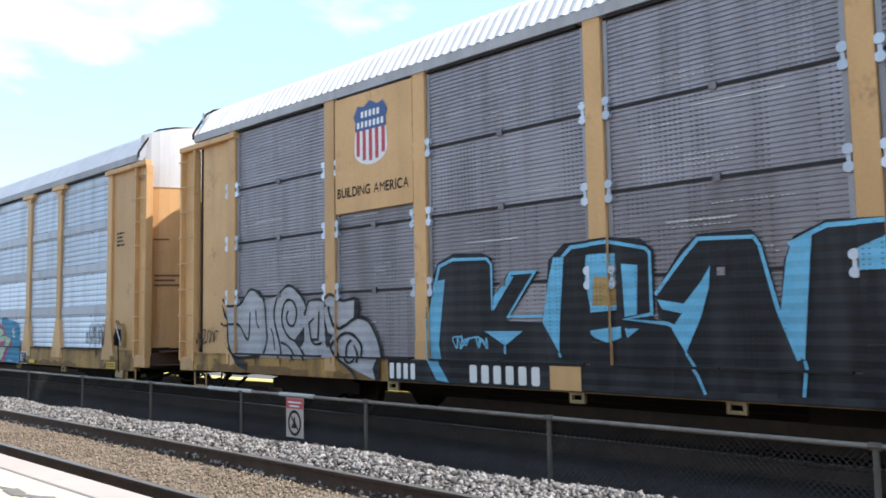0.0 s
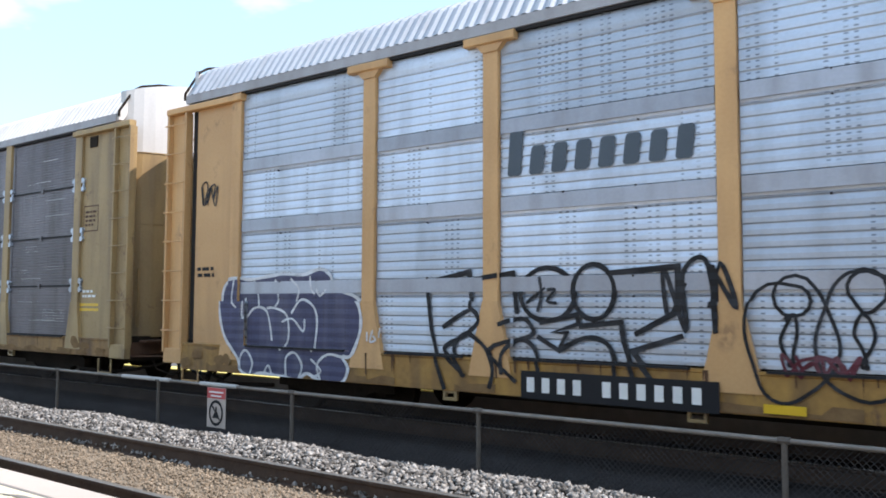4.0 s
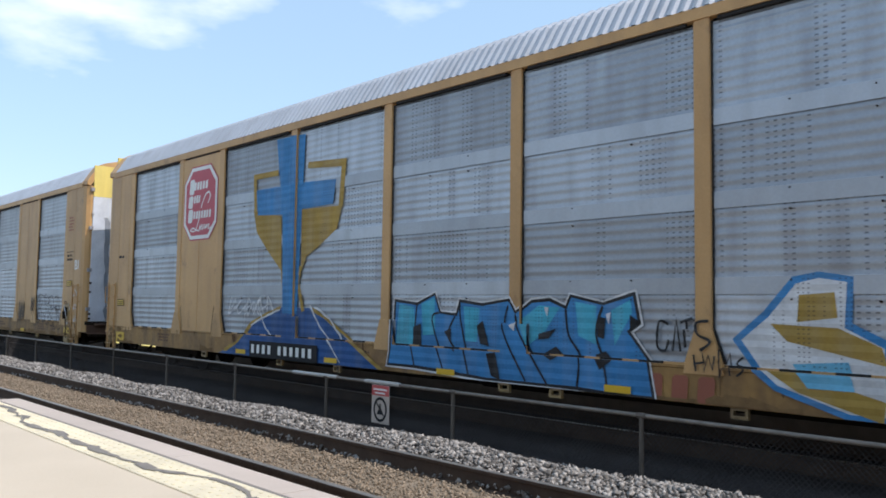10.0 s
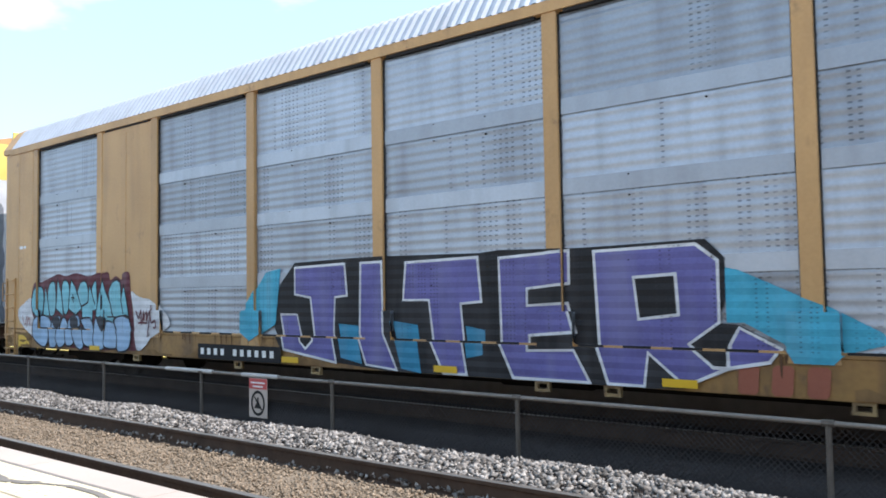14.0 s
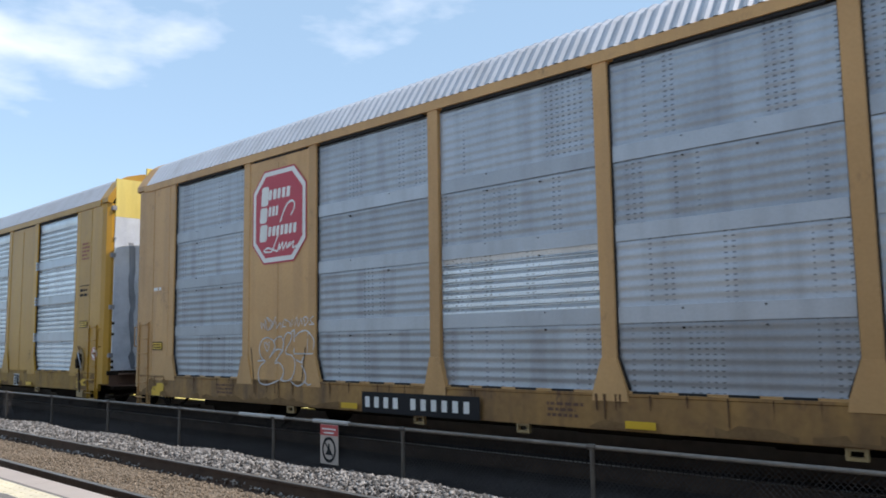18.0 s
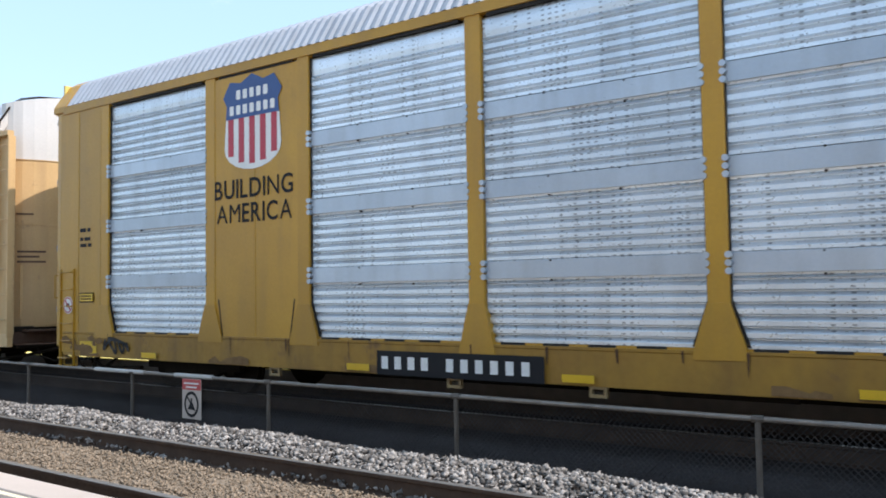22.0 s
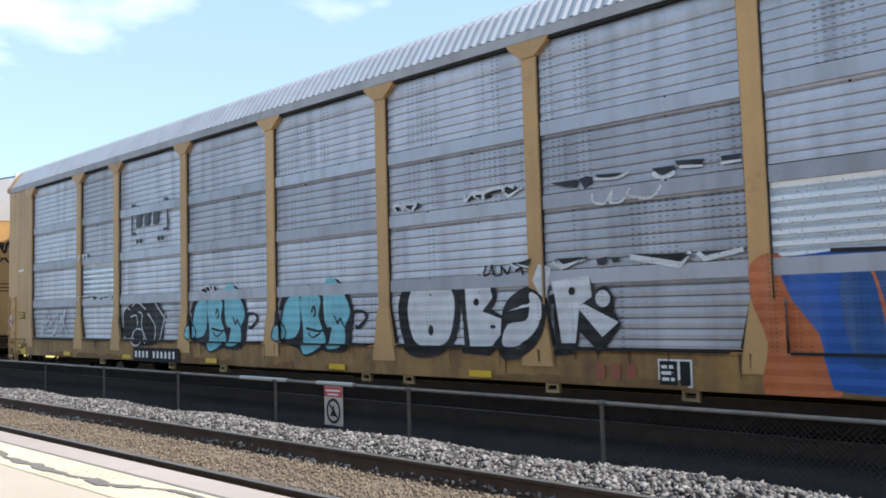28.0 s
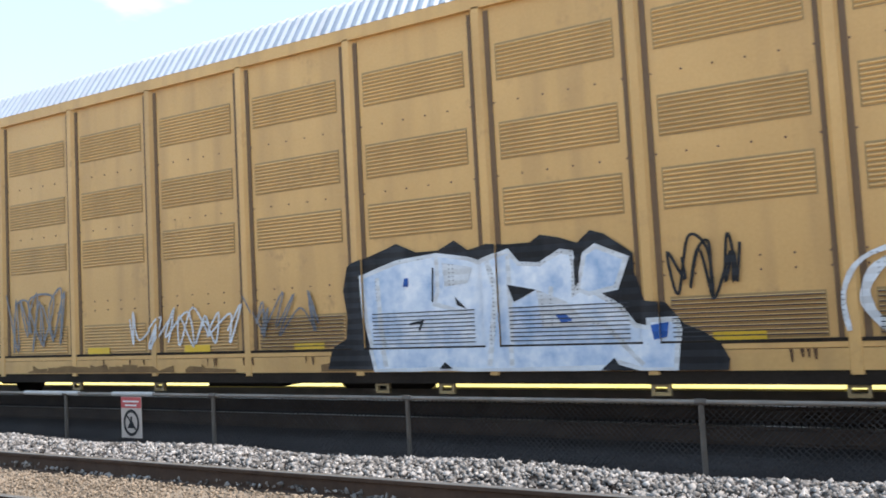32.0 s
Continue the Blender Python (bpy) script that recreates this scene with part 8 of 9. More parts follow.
mural("c", -1.08, 0.59, "wild cream-yellow letters edged in black over blue and red", [
    ("poly navy", "27,43 63,53 93,55 109,57 130,60 159,58 200,59 219,51 219,28 196,25 171,24 125,17 94,21 59,21"),
    ("poly brick", "19,25 54,13 94,12 96,32 116,17 118,4 145,7 171,21 200,21 219,36 219,24 215,9 202,11 180,4 147,1 125,3 64,2 31,2 19,7"),
    ("blob cobalt", "1,46 14,51 24,47 28,33 31,21 6,18 1,31"),
    ("blob cobalt", "154,62 168,65 180,64 185,59 176,50 166,48 160,56"),
    ("blob cobalt", "201,62 210,65 219,63 219,49 215,54 206,58"),
    ("blob cobalt", "39,62 52,67 65,67 74,58 52,53"),
    ("poly cream black 0.02", "25,47 39,59 52,52 66,41 84,29 89,29 89,24 76,29 56,32 39,43 38,37 53,29 74,23 84,20 88,14 93,12 92,8 80,3 70,1 49,12 32,13 19,10 10,0 0,2 3,16 13,28 26,25 29,34 24,41"),
    ("poly cream black 0.02", "58,58 71,58 73,49 66,44 59,51"),
    ("poly cream black 0.02", "76,51 87,58 94,57 96,50 78,49"),
    ("poly cream black 0.02", "94,56 102,63 107,57 107,50 102,45 99,41 108,34 109,28 100,31 93,37 98,48"),
    ("poly cream black 0.02", "112,57 127,57 129,62 137,64 144,60 148,53 156,41 155,35 153,34 139,51 130,46 125,38 123,23 114,17 114,31 118,42 125,50 113,50"),
    ("poly cream black 0.02", "158,56 160,60 171,60 174,55 166,50 162,41 160,33 171,32 173,27 168,20 156,25 142,24 137,20 146,9 145,6 125,1 118,4 114,11 123,19 134,30 138,34 152,32 156,40 162,50"),
    ("poly cream black 0.02", "177,50 184,60 198,61 200,58 194,50 186,46 184,36 196,31 202,26 206,19 202,14 194,16 191,5 186,0 175,3 174,6 158,5 156,11 172,10 182,17 182,34 179,42"),
    ("poly cream black 0.02", "203,58 207,58 215,53 210,49 206,44 207,39 215,42 224,41 224,36 210,34 202,27 189,32 194,36 196,39 202,42 201,51"),
    ("poly cream black 0.02", "209,26 219,30 229,29 229,1 206,2 202,12 215,11"),
    ("poly brick", "31,12 42,14 64,2 56,5"),
    ("poly brick", "142,24 156,26 168,21 156,23"),
    ("poly brick", "64,22 79,22 83,19 77,16"),
    ("dot ice", "19,46,5,3"),
    ("dot sky", "122,58,5,4"),
    ("dot sky", "172,41,4,4"),
    ("dot sky", "72,5,4,4"),
    ("dot sky", "155,5,4,5"),
])
mural("d", 4.57, 0.51, "white and ochre letters with blue edges", [
    ("poly white azure 0.07", "0,30 13,41 25,55 35,57 47,55 46,37 62,29 63,2 47,2 18,11 9,18"),
    ("poly white azure 0.07", "63,38 67,46 85,44 97,37 103,9 98,2 77,4 62,11 60,29"),
    ("poly white azure 0.07", "103,34 117,47 128,47 127,33 139,27 140,3 128,0 112,1 102,9 104,24"),
    ("poly white azure 0.07", "140,39 154,47 168,45 178,43 176,31 186,27 189,7 175,0 163,2 143,3 145,22 142,30"),
    ("poly white azure 0.07", "186,38 199,46 210,45 206,30 231,42 232,36 222,24 237,19 242,4 231,3 199,8 189,18 186,27"),
    ("poly ochre", "27,49 41,50 42,40 26,38"),
    ("poly ochre", "15,37 42,36 58,29 60,22 22,30"),
    ("poly ochre", "14,18 22,19 60,9 59,1 27,10"),
    ("poly ochre", "65,43 76,44 75,32 88,17 101,13 100,4 84,8 68,22"),
    ("poly ochre", "82,41 90,38 101,24 96,17"),
    ("poly ochre", "104,33 125,45 124,37 111,26"),
    ("poly ochre", "111,24 138,26 131,5 124,16"),
    ("poly ochre", "148,34 159,44 168,43 154,24"),
    ("poly ochre", "145,22 154,18 175,2 163,4"),
    ("poly ochre", "173,42 177,42 175,31 170,27"),
    ("poly ochre", "189,35 201,44 206,43 194,28"),
    ("poly ochre", "201,24 230,40 229,35 213,23"),
    ("poly ochre", "189,16 199,15 227,4 218,3"),
    ("poly ochre", "179,25 186,25 189,14 181,16"),
    ("poly sky", "24,21 46,23 49,12 31,12"),
    ("poly sky", "82,30 93,26 95,15 84,14"),
    ("poly sky", "111,13 126,14 124,7 115,5"),
    ("poly sky", "165,13 176,13 176,5 168,5"),
    ("poly sky", "209,14 227,15 226,6 213,9"),
    ("line azure 0.05", "236,29 246,31 256,32 268,34 276,33"),
    ("line azure 0.04", "248,21 246,27 252,28 254,21 250,20"),
    ("line azure 0.05", "261,24 262,36 265,41 266,31"),
    ("line azure 0.05", "276,39 274,31 277,22 268,24"),
])
mural("d", -1.27, 0.55, "bright blue block letters edged in black and white", [
    ("poly azure white 0.09", "2,13 4,44 25,42 41,48 46,37 60,36 63,44 81,42 103,45 108,38 118,44 130,45 141,41 144,47 164,43 182,48 185,34 179,30 191,16 194,0 171,0 149,1 131,1 111,1 87,1 67,2 26,4 0,4"),
    ("poly azure black 0.04", "2,13 4,44 25,42 41,48 46,37 60,36 63,44 81,42 103,45 108,38 118,44 130,45 141,41 144,47 164,43 182,48 185,34 179,30 191,16 194,0 171,0 149,1 131,1 111,1 87,1 67,2 26,4 0,4"),
    ("poly aqua", "8,42 22,40 24,17 5,16"),
    ("poly aqua", "66,41 79,40 77,21 68,21"),
    ("poly aqua", "147,44 160,42 160,23 149,27"),
    ("poly aqua", "110,34 123,42 137,41 126,27 116,21"),
    ("poly aqua", "29,42 41,46 42,24 31,23"),
    ("poly aqua", "169,40 180,45 181,39 171,23"),
    ("bent black 0.03", "25,42 22,17 26,4"),
    ("line black 0.03", "45,37 39,32 52,3"),
    ("line black 0.03", "59,35 53,24 61,15"),
    ("line black 0.03", "63,44 64,32 73,2"),
    ("line black 0.03", "103,45 99,29 116,2"),
    ("line black 0.03", "108,37 112,26 131,1"),
    ("line black 0.03", "141,40 143,27 151,16 150,1"),
    ("line black 0.03", "164,42 160,28 167,11 168,0"),
    ("poly black", "22,28 29,30 30,17 22,17"),
    ("poly black", "50,26 56,28 56,19"),
    ("poly black", "77,30 82,33 87,19 80,20"),
    ("poly black", "87,15 94,16 98,1 91,3"),
    ("poly black", "123,27 135,30 130,25 123,24"),
    ("poly black", "127,17 135,21 140,17 133,14"),
    ("poly black", "161,37 166,36 165,26 161,27"),
    ("poly black", "160,18 166,20 171,16 164,11"),
    ("poly black", "180,38 185,35 180,30"),
    ("poly white", "127,41 130,41 129,36"),
    ("poly white", "104,31 109,33 108,28"),
    ("poly white", "166,38 169,39 168,33"),
    ("line black 0.03", "201,34 196,35 195,24 199,22 201,27"),
    ("bent black 0.03", "203,22 205,36 207,22"),
    ("bent black 0.03", "207,35 213,37"),
    ("bent black 0.03", "210,36 211,24"),
    ("line black 0.03", "222,36 216,35 217,30 223,27 218,23"),
    ("bent black 0.022", "215,21 216,14"),
    ("bent black 0.022", "215,17 220,18 219,23 220,14 222,21 224,15 225,21"),
    ("bent black 0.022", "227,24 227,12 231,22 232,13"),
    ("line black 0.022", "237,21 234,18 238,16 235,13"),
])
mural("e", -4.50, 0.54, "purple block letters with white edges on a black shadow", [
    ("poly black", "39,48 53,61 99,62 130,62 192,61 204,62 245,61 256,61 307,62 315,54 315,38 311,28 320,27 337,18 333,13 315,9 298,1 281,0 255,0 213,0 168,0 133,0 91,3 42,9 31,26"),
    ("poly teal", "133,27 151,25 155,0 141,2"),
    ("poly teal", "183,25 195,23 195,11 185,9"),
    ("poly teal", "91,25 107,24 112,3 95,6"),
    ("poly violet white 0.032", "53,58 96,59 98,41 88,40 87,20 91,3 45,9 40,30 55,30 60,14 65,10 71,15 67,40 53,42"),
    ("poly violet white 0.032", "109,59 127,59 128,20 138,1 115,3 108,20"),
    ("poly violet white 0.032", "143,58 191,59 193,37 180,36 182,17 185,1 170,1 162,16 159,38 141,38"),
    ("poly violet white 0.032", "204,58 243,60 243,45 220,43 220,35 242,36 246,23 221,21 221,14 246,15 254,1 213,1 205,17"),
    ("poly violet white 0.032", "256,59 303,60 312,53 312,28 299,19 310,10 316,10 316,19 320,26 336,18 332,13 316,10 298,2 282,15 280,1 263,1 258,16"),
    ("poly black white 0.032", "275,47 294,48 295,31 277,29"),
    ("poly aqua", "315,50 320,49 344,38 354,34 371,25 374,21 359,17 355,13 341,13 337,20 322,28 315,28"),
    ("poly aqua", "0,28 26,56 40,58 35,24 12,13 0,20"),
])
mural("e", -12.43, 0.57, "pale cyan bubble letters edged in black with a maroon rim and white wings", [
    ("blob maroon", "24,35 29,53 40,55 59,59 70,61 83,59 100,61 120,58 134,60 145,60 154,60 157,54 165,57 173,54 175,59 184,59 186,48 190,29 194,19 198,9 197,2 167,1 115,0 37,6 28,14"),
    ("blob white", "0,31 9,36 25,41 29,26 36,22 37,8 23,11 3,21"),
    ("blob white", "187,45 195,42 203,40 212,39 223,34 233,27 236,22 233,19 225,15 215,11 209,6 197,2 192,19 190,33"),
    ("blob cyan black 0.035", "26,41 31,50 39,51 43,47 44,37 40,26 33,27 26,33"),
    ("poly cyan black 0.035", "43,26 45,39 47,51 52,37 55,26"),
    ("blob cyan black 0.035", "51,44 55,53 62,55 65,50 66,34 61,26 55,28"),
    ("poly cyan black 0.035", "66,32 67,39 69,57 75,46 78,34 79,26"),
    ("blob cyan black 0.035", "76,48 79,55 85,55 89,50 89,34 83,27 79,32"),
    ("poly cyan black 0.035", "88,32 89,41 92,56 98,51 105,41 110,32 100,27"),
    ("blob cyan black 0.035", "103,46 108,53 115,54 119,50 121,38 110,34 105,41"),
    ("poly cyan black 0.035", "110,34 120,37 122,51 127,43 133,34 132,21 111,24"),
    ("blob cyan black 0.035", "126,46 130,53 136,54 138,44 138,33 134,32"),
    ("poly cyan black 0.035", "137,17 138,34 145,55 150,46 156,38 163,28 168,25 153,12"),
    ("blob cyan black 0.035", "155,44 159,51 166,54 172,51 174,39 181,27 185,25 164,25 158,35"),
    ("poly cyan black 0.035", "173,39 177,50 181,39 185,25 177,27"),
    ("blob lilac black 0.035", "29,12 31,22 39,26 50,26 58,21 59,10 54,1 45,1 33,6"),
    ("blob lilac black 0.035", "58,17 62,24 74,26 75,18 73,3 68,0 61,1 59,10"),
    ("blob lilac black 0.035", "71,10 79,25 87,20 89,8 85,2 76,1"),
    ("blob lilac black 0.035", "87,15 90,24 104,27 108,19 100,15 102,5 95,2 89,4"),
    ("blob lilac black 0.035", "99,15 113,17 119,11 118,2 111,0 103,5"),
    ("blob lilac black 0.035", "110,24 130,24 135,13 134,3 119,4 115,16"),
    ("blob lilac black 0.035", "134,13 139,26 151,13 151,3 140,0 134,5"),
    ("blob lilac black 0.035", "151,22 164,21 170,12 170,3 151,3 150,12"),
    ("blob lilac black 0.035", "164,24 177,27 184,26 189,16 188,6 182,1 170,1 169,12"),
    ("dot soot", "68,21,7,5"),
    ("dot soot", "98,21,7,6"),
    ("poly soot", "138,25 144,27 152,25 152,20 147,14 142,19"),
    ("bent black 0.035", "154,26 167,26 162,23"),
    ("bent black 0.03", "177,27 185,25"),
    ("bent black 0.03", "94,41 99,41"),
    ("bent black 0.03", "96,44 97,37"),
    ("bent black 0.045", "145,43 145,32"),
    ("line maroon 0.03", "195,31 199,25 202,31 203,21 206,30 206,24 211,30 211,23 213,28 217,32"),
    ("line maroon 0.03", "198,22 212,22"),
    ("line maroon 0.03", "216,35 215,24 212,12"),
    ("line maroon 0.03", "216,27 218,22 222,24 223,19 220,19"),
    ("line brick 0.018", "10,26 15,18 19,26 20,17 24,25 26,18 28,25"),
])
mural("i", 1.90, 0.80, "fat white letters with a black shadow", [
    ("blob black", "0,25 5,39 18,44 38,43 47,33 47,18 40,5 24,0 7,4"),
    ("blob white", "8,25 11,37 19,41 36,42 44,33 43,20 38,9 26,6 13,9"),
    ("dot black", "26,15,2,3"),
    ("poly black", "45,42 72,43 74,32 70,26 79,22 80,10 70,2 51,3 50,22"),
    ("poly white", "52,41 69,42 71,32 64,25 77,21 77,14 70,7 55,6 53,22"),
    ("dot black", "60,30,2,2"),
    ("dot black", "71,17,2,1"),
    ("blob black", "78,26 90,36 98,36 105,31 107,22 101,9 88,1 77,3"),
    ("blob white", "97,34 103,31 104,22 98,13 86,7 77,8 81,18 94,20 97,26"),
    ("poly white", "81,25 101,30 97,27"),
    ("poly white", "99,40 103,48 109,46 106,31 103,33"),
    ("poly black", "107,32 131,41 133,34 140,36 144,30 143,25 147,18 136,4 124,15 122,4 111,3"),
    ("poly white", "109,39 131,41 132,31 125,27 122,9 114,9 111,31"),
    ("poly white", "127,28 146,19 137,12 124,26"),
    ("dot white", "138,30,4,4"),
    ("dot black", "121,34,2,2"),
    ("bent black 0.03", "87,45 91,47 92,43"),
    ("line black 0.028", "68,49 66,44 70,45 72,49 73,44 78,44 78,48 82,44 84,48"),
    ("poly black", "85,49 99,51 96,45"),
    ("poly white", "87,49 98,47 95,46"),
    ("poly black", "112,50 117,50 131,50 119,45"),
    ("poly white", "112,50 117,47 128,49 118,45"),
    ("poly black", "153,50 184,48 179,43"),
    ("poly white", "153,50 178,45 183,48 179,43"),
])
mural("i", -3.99, 0.76, "turquoise bubble letters with black edges", [
    ("blob black", "3,12 7,35 17,43 31,42 39,42 52,39 54,41 65,49 76,41 82,28 80,16 77,4 59,3 54,4 37,0 28,5 16,8"),
    ("blob cyan", "8,14 12,33 21,40 28,39 28,18 19,11"),
    ("blob cyan", "29,37 38,41 50,37 48,26 52,17 54,8 37,1 32,7 32,18"),
    ("blob cyan", "53,38 56,49 64,49 73,40 79,28 74,19 74,11 70,6 58,6 61,18 55,20"),
    ("line black 0.04", "41,28 43,32 45,28 43,25"),
    ("line black 0.04", "35,18 50,16 56,20"),
    ("line black 0.03", "37,15 42,12 50,15"),
    ("line black 0.05", "82,28 91,28 94,24 86,18 84,20"),
    ("blob cyan", "0,12 3,19 10,20 13,13 6,9"),
    ("line black 0.03", "0,12 3,19 10,20 13,13 6,9 0,12"),
    ("bent black 0.03", "64,26 67,21 70,24 74,18"),
])
mural("i", -1.14, 0.76, "turquoise bubble letters with black edges", [
    ("blob black", "3,12 7,35 17,43 31,42 39,42 52,39 54,41 65,49 76,41 82,28 80,16 77,4 59,3 54,4 37,0 28,5 16,8"),
    ("blob cyan", "8,14 12,33 21,40 28,39 28,18 19,11"),
    ("blob cyan", "29,37 38,41 50,37 48,26 52,17 54,8 37,1 32,7 32,18"),
    ("blob cyan", "53,38 56,49 64,49 73,40 79,28 74,19 74,11 70,6 58,6 61,18 55,20"),
    ("line black 0.04", "41,28 43,32 45,28 43,25"),
    ("line black 0.04", "35,18 50,16 56,20"),
    ("line black 0.03", "37,15 42,12 50,15"),
    ("line black 0.05", "82,28 91,28 94,24 86,18 84,20"),
    ("blob cyan", "0,12 3,19 10,20 13,13 6,9"),
    ("line black 0.03", "0,12 3,19 10,20 13,13 6,9 0,12"),
    ("bent black 0.03", "64,26 67,21 70,24 74,18"),
])
mural("i", -6.68, 0.85, "black letters drawn with thin white lines", [
    ("blob black", "0,25 9,32 18,35 42,39 56,39 66,32 74,25 72,19 68,4 45,0 27,1 20,7 8,6 0,13"),
    ("line white 0.028", "2,15 3,28 9,32 14,30"),
    ("line white 0.028", "18,33 28,36 42,30"),
    ("line white 0.03", "44,35 45,38 56,39 59,34 70,25 72,21 65,5"),
    ("line white 0.026", "16,24 26,25 28,16"),
    ("line white 0.026", "29,28 36,26 35,16 45,2"),
    ("line white 0.026", "45,27 58,16 56,4"),
    ("ring white 0.028", "29,7,10,7"),
    ("ring white 0.028", "77,24,4,3"),
])
mural("j", 0.43, 0.65, "mottled white and blue block letters in a black cloud", [
    ("poly black", "0,2 3,13 11,17 12,28 10,41 13,53 19,55 27,57 37,60 43,62 54,57 66,57 75,61 82,56 92,58 102,57 113,57 118,60 127,58 135,55 141,60 147,58 159,49 159,41 163,29 171,28 178,19 185,16 192,11 195,5 194,0"),
    ("poly ice white 0.05", "22,47 32,50 43,53 65,55 82,52 87,50 91,51 102,54 107,48 117,47 127,52 132,51 133,45 132,33 137,36 144,32 152,27 158,19 164,18 164,21 175,21 176,17 174,1 161,1 151,4 147,2 103,1 89,1 69,2 29,1 24,22 23,30"),
    ("poly ice white 0.05", "143,53 156,47 151,35 139,33 134,35 138,50"),
    ("bent white 0.06", "31,46 32,22 35,3"),
    ("bent white 0.05", "65,54 65,38 63,32 80,27"),
    ("bent white 0.06", "92,50 96,37 91,3"),
    ("bent white 0.05", "102,52 102,30 102,3"),
    ("bent white 0.05", "122,37 121,26 145,20 161,3"),
    ("poly white", "115,36 129,30 138,20 117,19"),
    ("poly white", "68,51 84,48 81,41 69,40"),
    ("poly black", "101,39 115,36 104,31"),
    ("poly black", "74,35 80,29 75,31"),
    ("poly black", "133,48 135,49 135,38 133,37"),
    ("bent black 0.02", "63,49 62,33"),
    ("bent black 0.03", "49,23 56,24 54,20"),
    ("poly cobalt", "123,25 128,25 131,22 126,21"),
    ("poly cobalt", "47,45 49,45 49,41 46,41"),
    ("poly cobalt", "165,19 172,20 171,14 166,13"),
    ("poly black", "65,2 68,5 72,2"),
    ("poly black", "143,1 149,6 152,1"),
])
mural("j", 6.34, 0.69, "worn bubble letters of white lines with teal and rust-red filling", [
    ("poly pine", "15,34 23,39 48,41 63,40 68,34 69,21 62,16 34,18 15,20"),
    ("poly pine", "73,41 84,40 99,43 101,35 99,27 90,24 80,29 74,34"),
    ("poly pine", "107,41 124,42 122,31 116,25 107,28"),
    ("poly pine", "71,24 80,22 83,14 77,0 66,0 62,16"),
    ("poly pine", "120,25 125,27 138,27 141,20 139,0 129,0 122,11"),
    ("line white 0.09", "15,13 9,19 7,27 12,36 23,40 48,42 50,35"),
    ("line white 0.07", "50,35 55,35 62,33 61,26 53,16"),
    ("line white 0.06", "47,45 61,45 67,41 70,32 68,22 60,19 73,16 78,1"),
    ("line white 0.05", "72,41 81,42 91,35 95,25"),
    ("line white 0.06", "84,45 101,45 103,41 99,28 120,25 125,42 108,43 105,31"),
    ("line white 0.06", "71,30 80,30 87,22 82,11 74,15"),
    ("line white 0.06", "120,21 125,27 136,28 142,21 140,15 138,1"),
    ("line white 0.06", "24,18 26,27 34,27 36,16 28,11"),
    ("line white 0.045", "1,13 0,27 7,39 23,44 48,47 66,47"),
    ("poly white", "106,1 111,8 115,1"),
    ("dot brick", "22,32,4,3"),
    ("star brick", "41,35,4,3"),
    ("dot brick", "85,36,2,2"),
    ("dot brick", "98,36,2,3"),
    ("dot brick", "79,16,2,2"),
    ("dot brick", "125,23,2,2"),
    ("dot brick", "126,15,2,2"),
    ("line umber 0.03", "141,36 145,39 151,38 147,31 150,38 155,31 158,39 162,32 165,40 165,33"),
])


# louvre shade on the last car, drawn as dark lines over the paint
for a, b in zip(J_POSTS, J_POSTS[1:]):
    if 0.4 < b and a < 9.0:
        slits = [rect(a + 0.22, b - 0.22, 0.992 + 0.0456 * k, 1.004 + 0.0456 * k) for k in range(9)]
        tagged(decal(CARS["j"], "louvre_shadow", "j", slits, SPRAY["soot"], 6.5, "dark lines drawn over the graffiti as louvre shade"), kind="stuff")

# framed plate, vent and caution lines on the third car's end sheet
for u0, u1, v0, v1 in ((11.87, 12.37, 3.36, 3.38), (11.87, 12.37, 2.9, 2.92), (11.87, 11.89, 2.92, 3.36), (12.35, 12.37, 2.92, 3.36)):
    flat(CARS["c"], "stencil_border", rect(u0, u1, v0, v1), RUST, SIDE + 0.044)
bars_on(CARS["c"], "stencil", 11.93, 12.3, 2.98, 3.3, RUST, 4, SIDE + 0.044, 141)
bars_on(CARS["c"], "stencil", 11.9, 12.4, 1.67, 1.84, LETTER, 2, SIDE + 0.044, 142)
for v0 in (1.44, 1.53):
    flat(CARS["c"], "caution_line", rect(11.83, 12.46, v0, v0 + 0.05), TAB, SIDE + 0.044, "yellow caution line")
part("vent", Shape().chamfered(12.02, 12.28, SIDE + 0.03, SIDE + 0.06, 4.46, 4.66, 0.01, "z"), GRIME, CARS["c"], "small dark vent high on the end sheet")

# writing on the curved end doors
def on_door(key, name, polys, material, label):
    """Lays flat shapes (share of the curve from the side to the middle, height) on the door at the leading end."""
    verts, faces = [], []
    for p in polys:
        faces.append(tuple(range(len(verts), len(verts) + len(p))))
        for u, z in p:
            a = min(max(u, 0.02), 0.98) * math.pi / 2
            verts.append((12.862 + 0.642 * math.sin(a), -1.472 * math.cos(a) - 0.012, z))
    me = bpy.data.meshes.new(name)
    me.from_pydata(verts, [], faces)
    return tagged(part(name, me, material, CARS[key], label), kind="stuff")


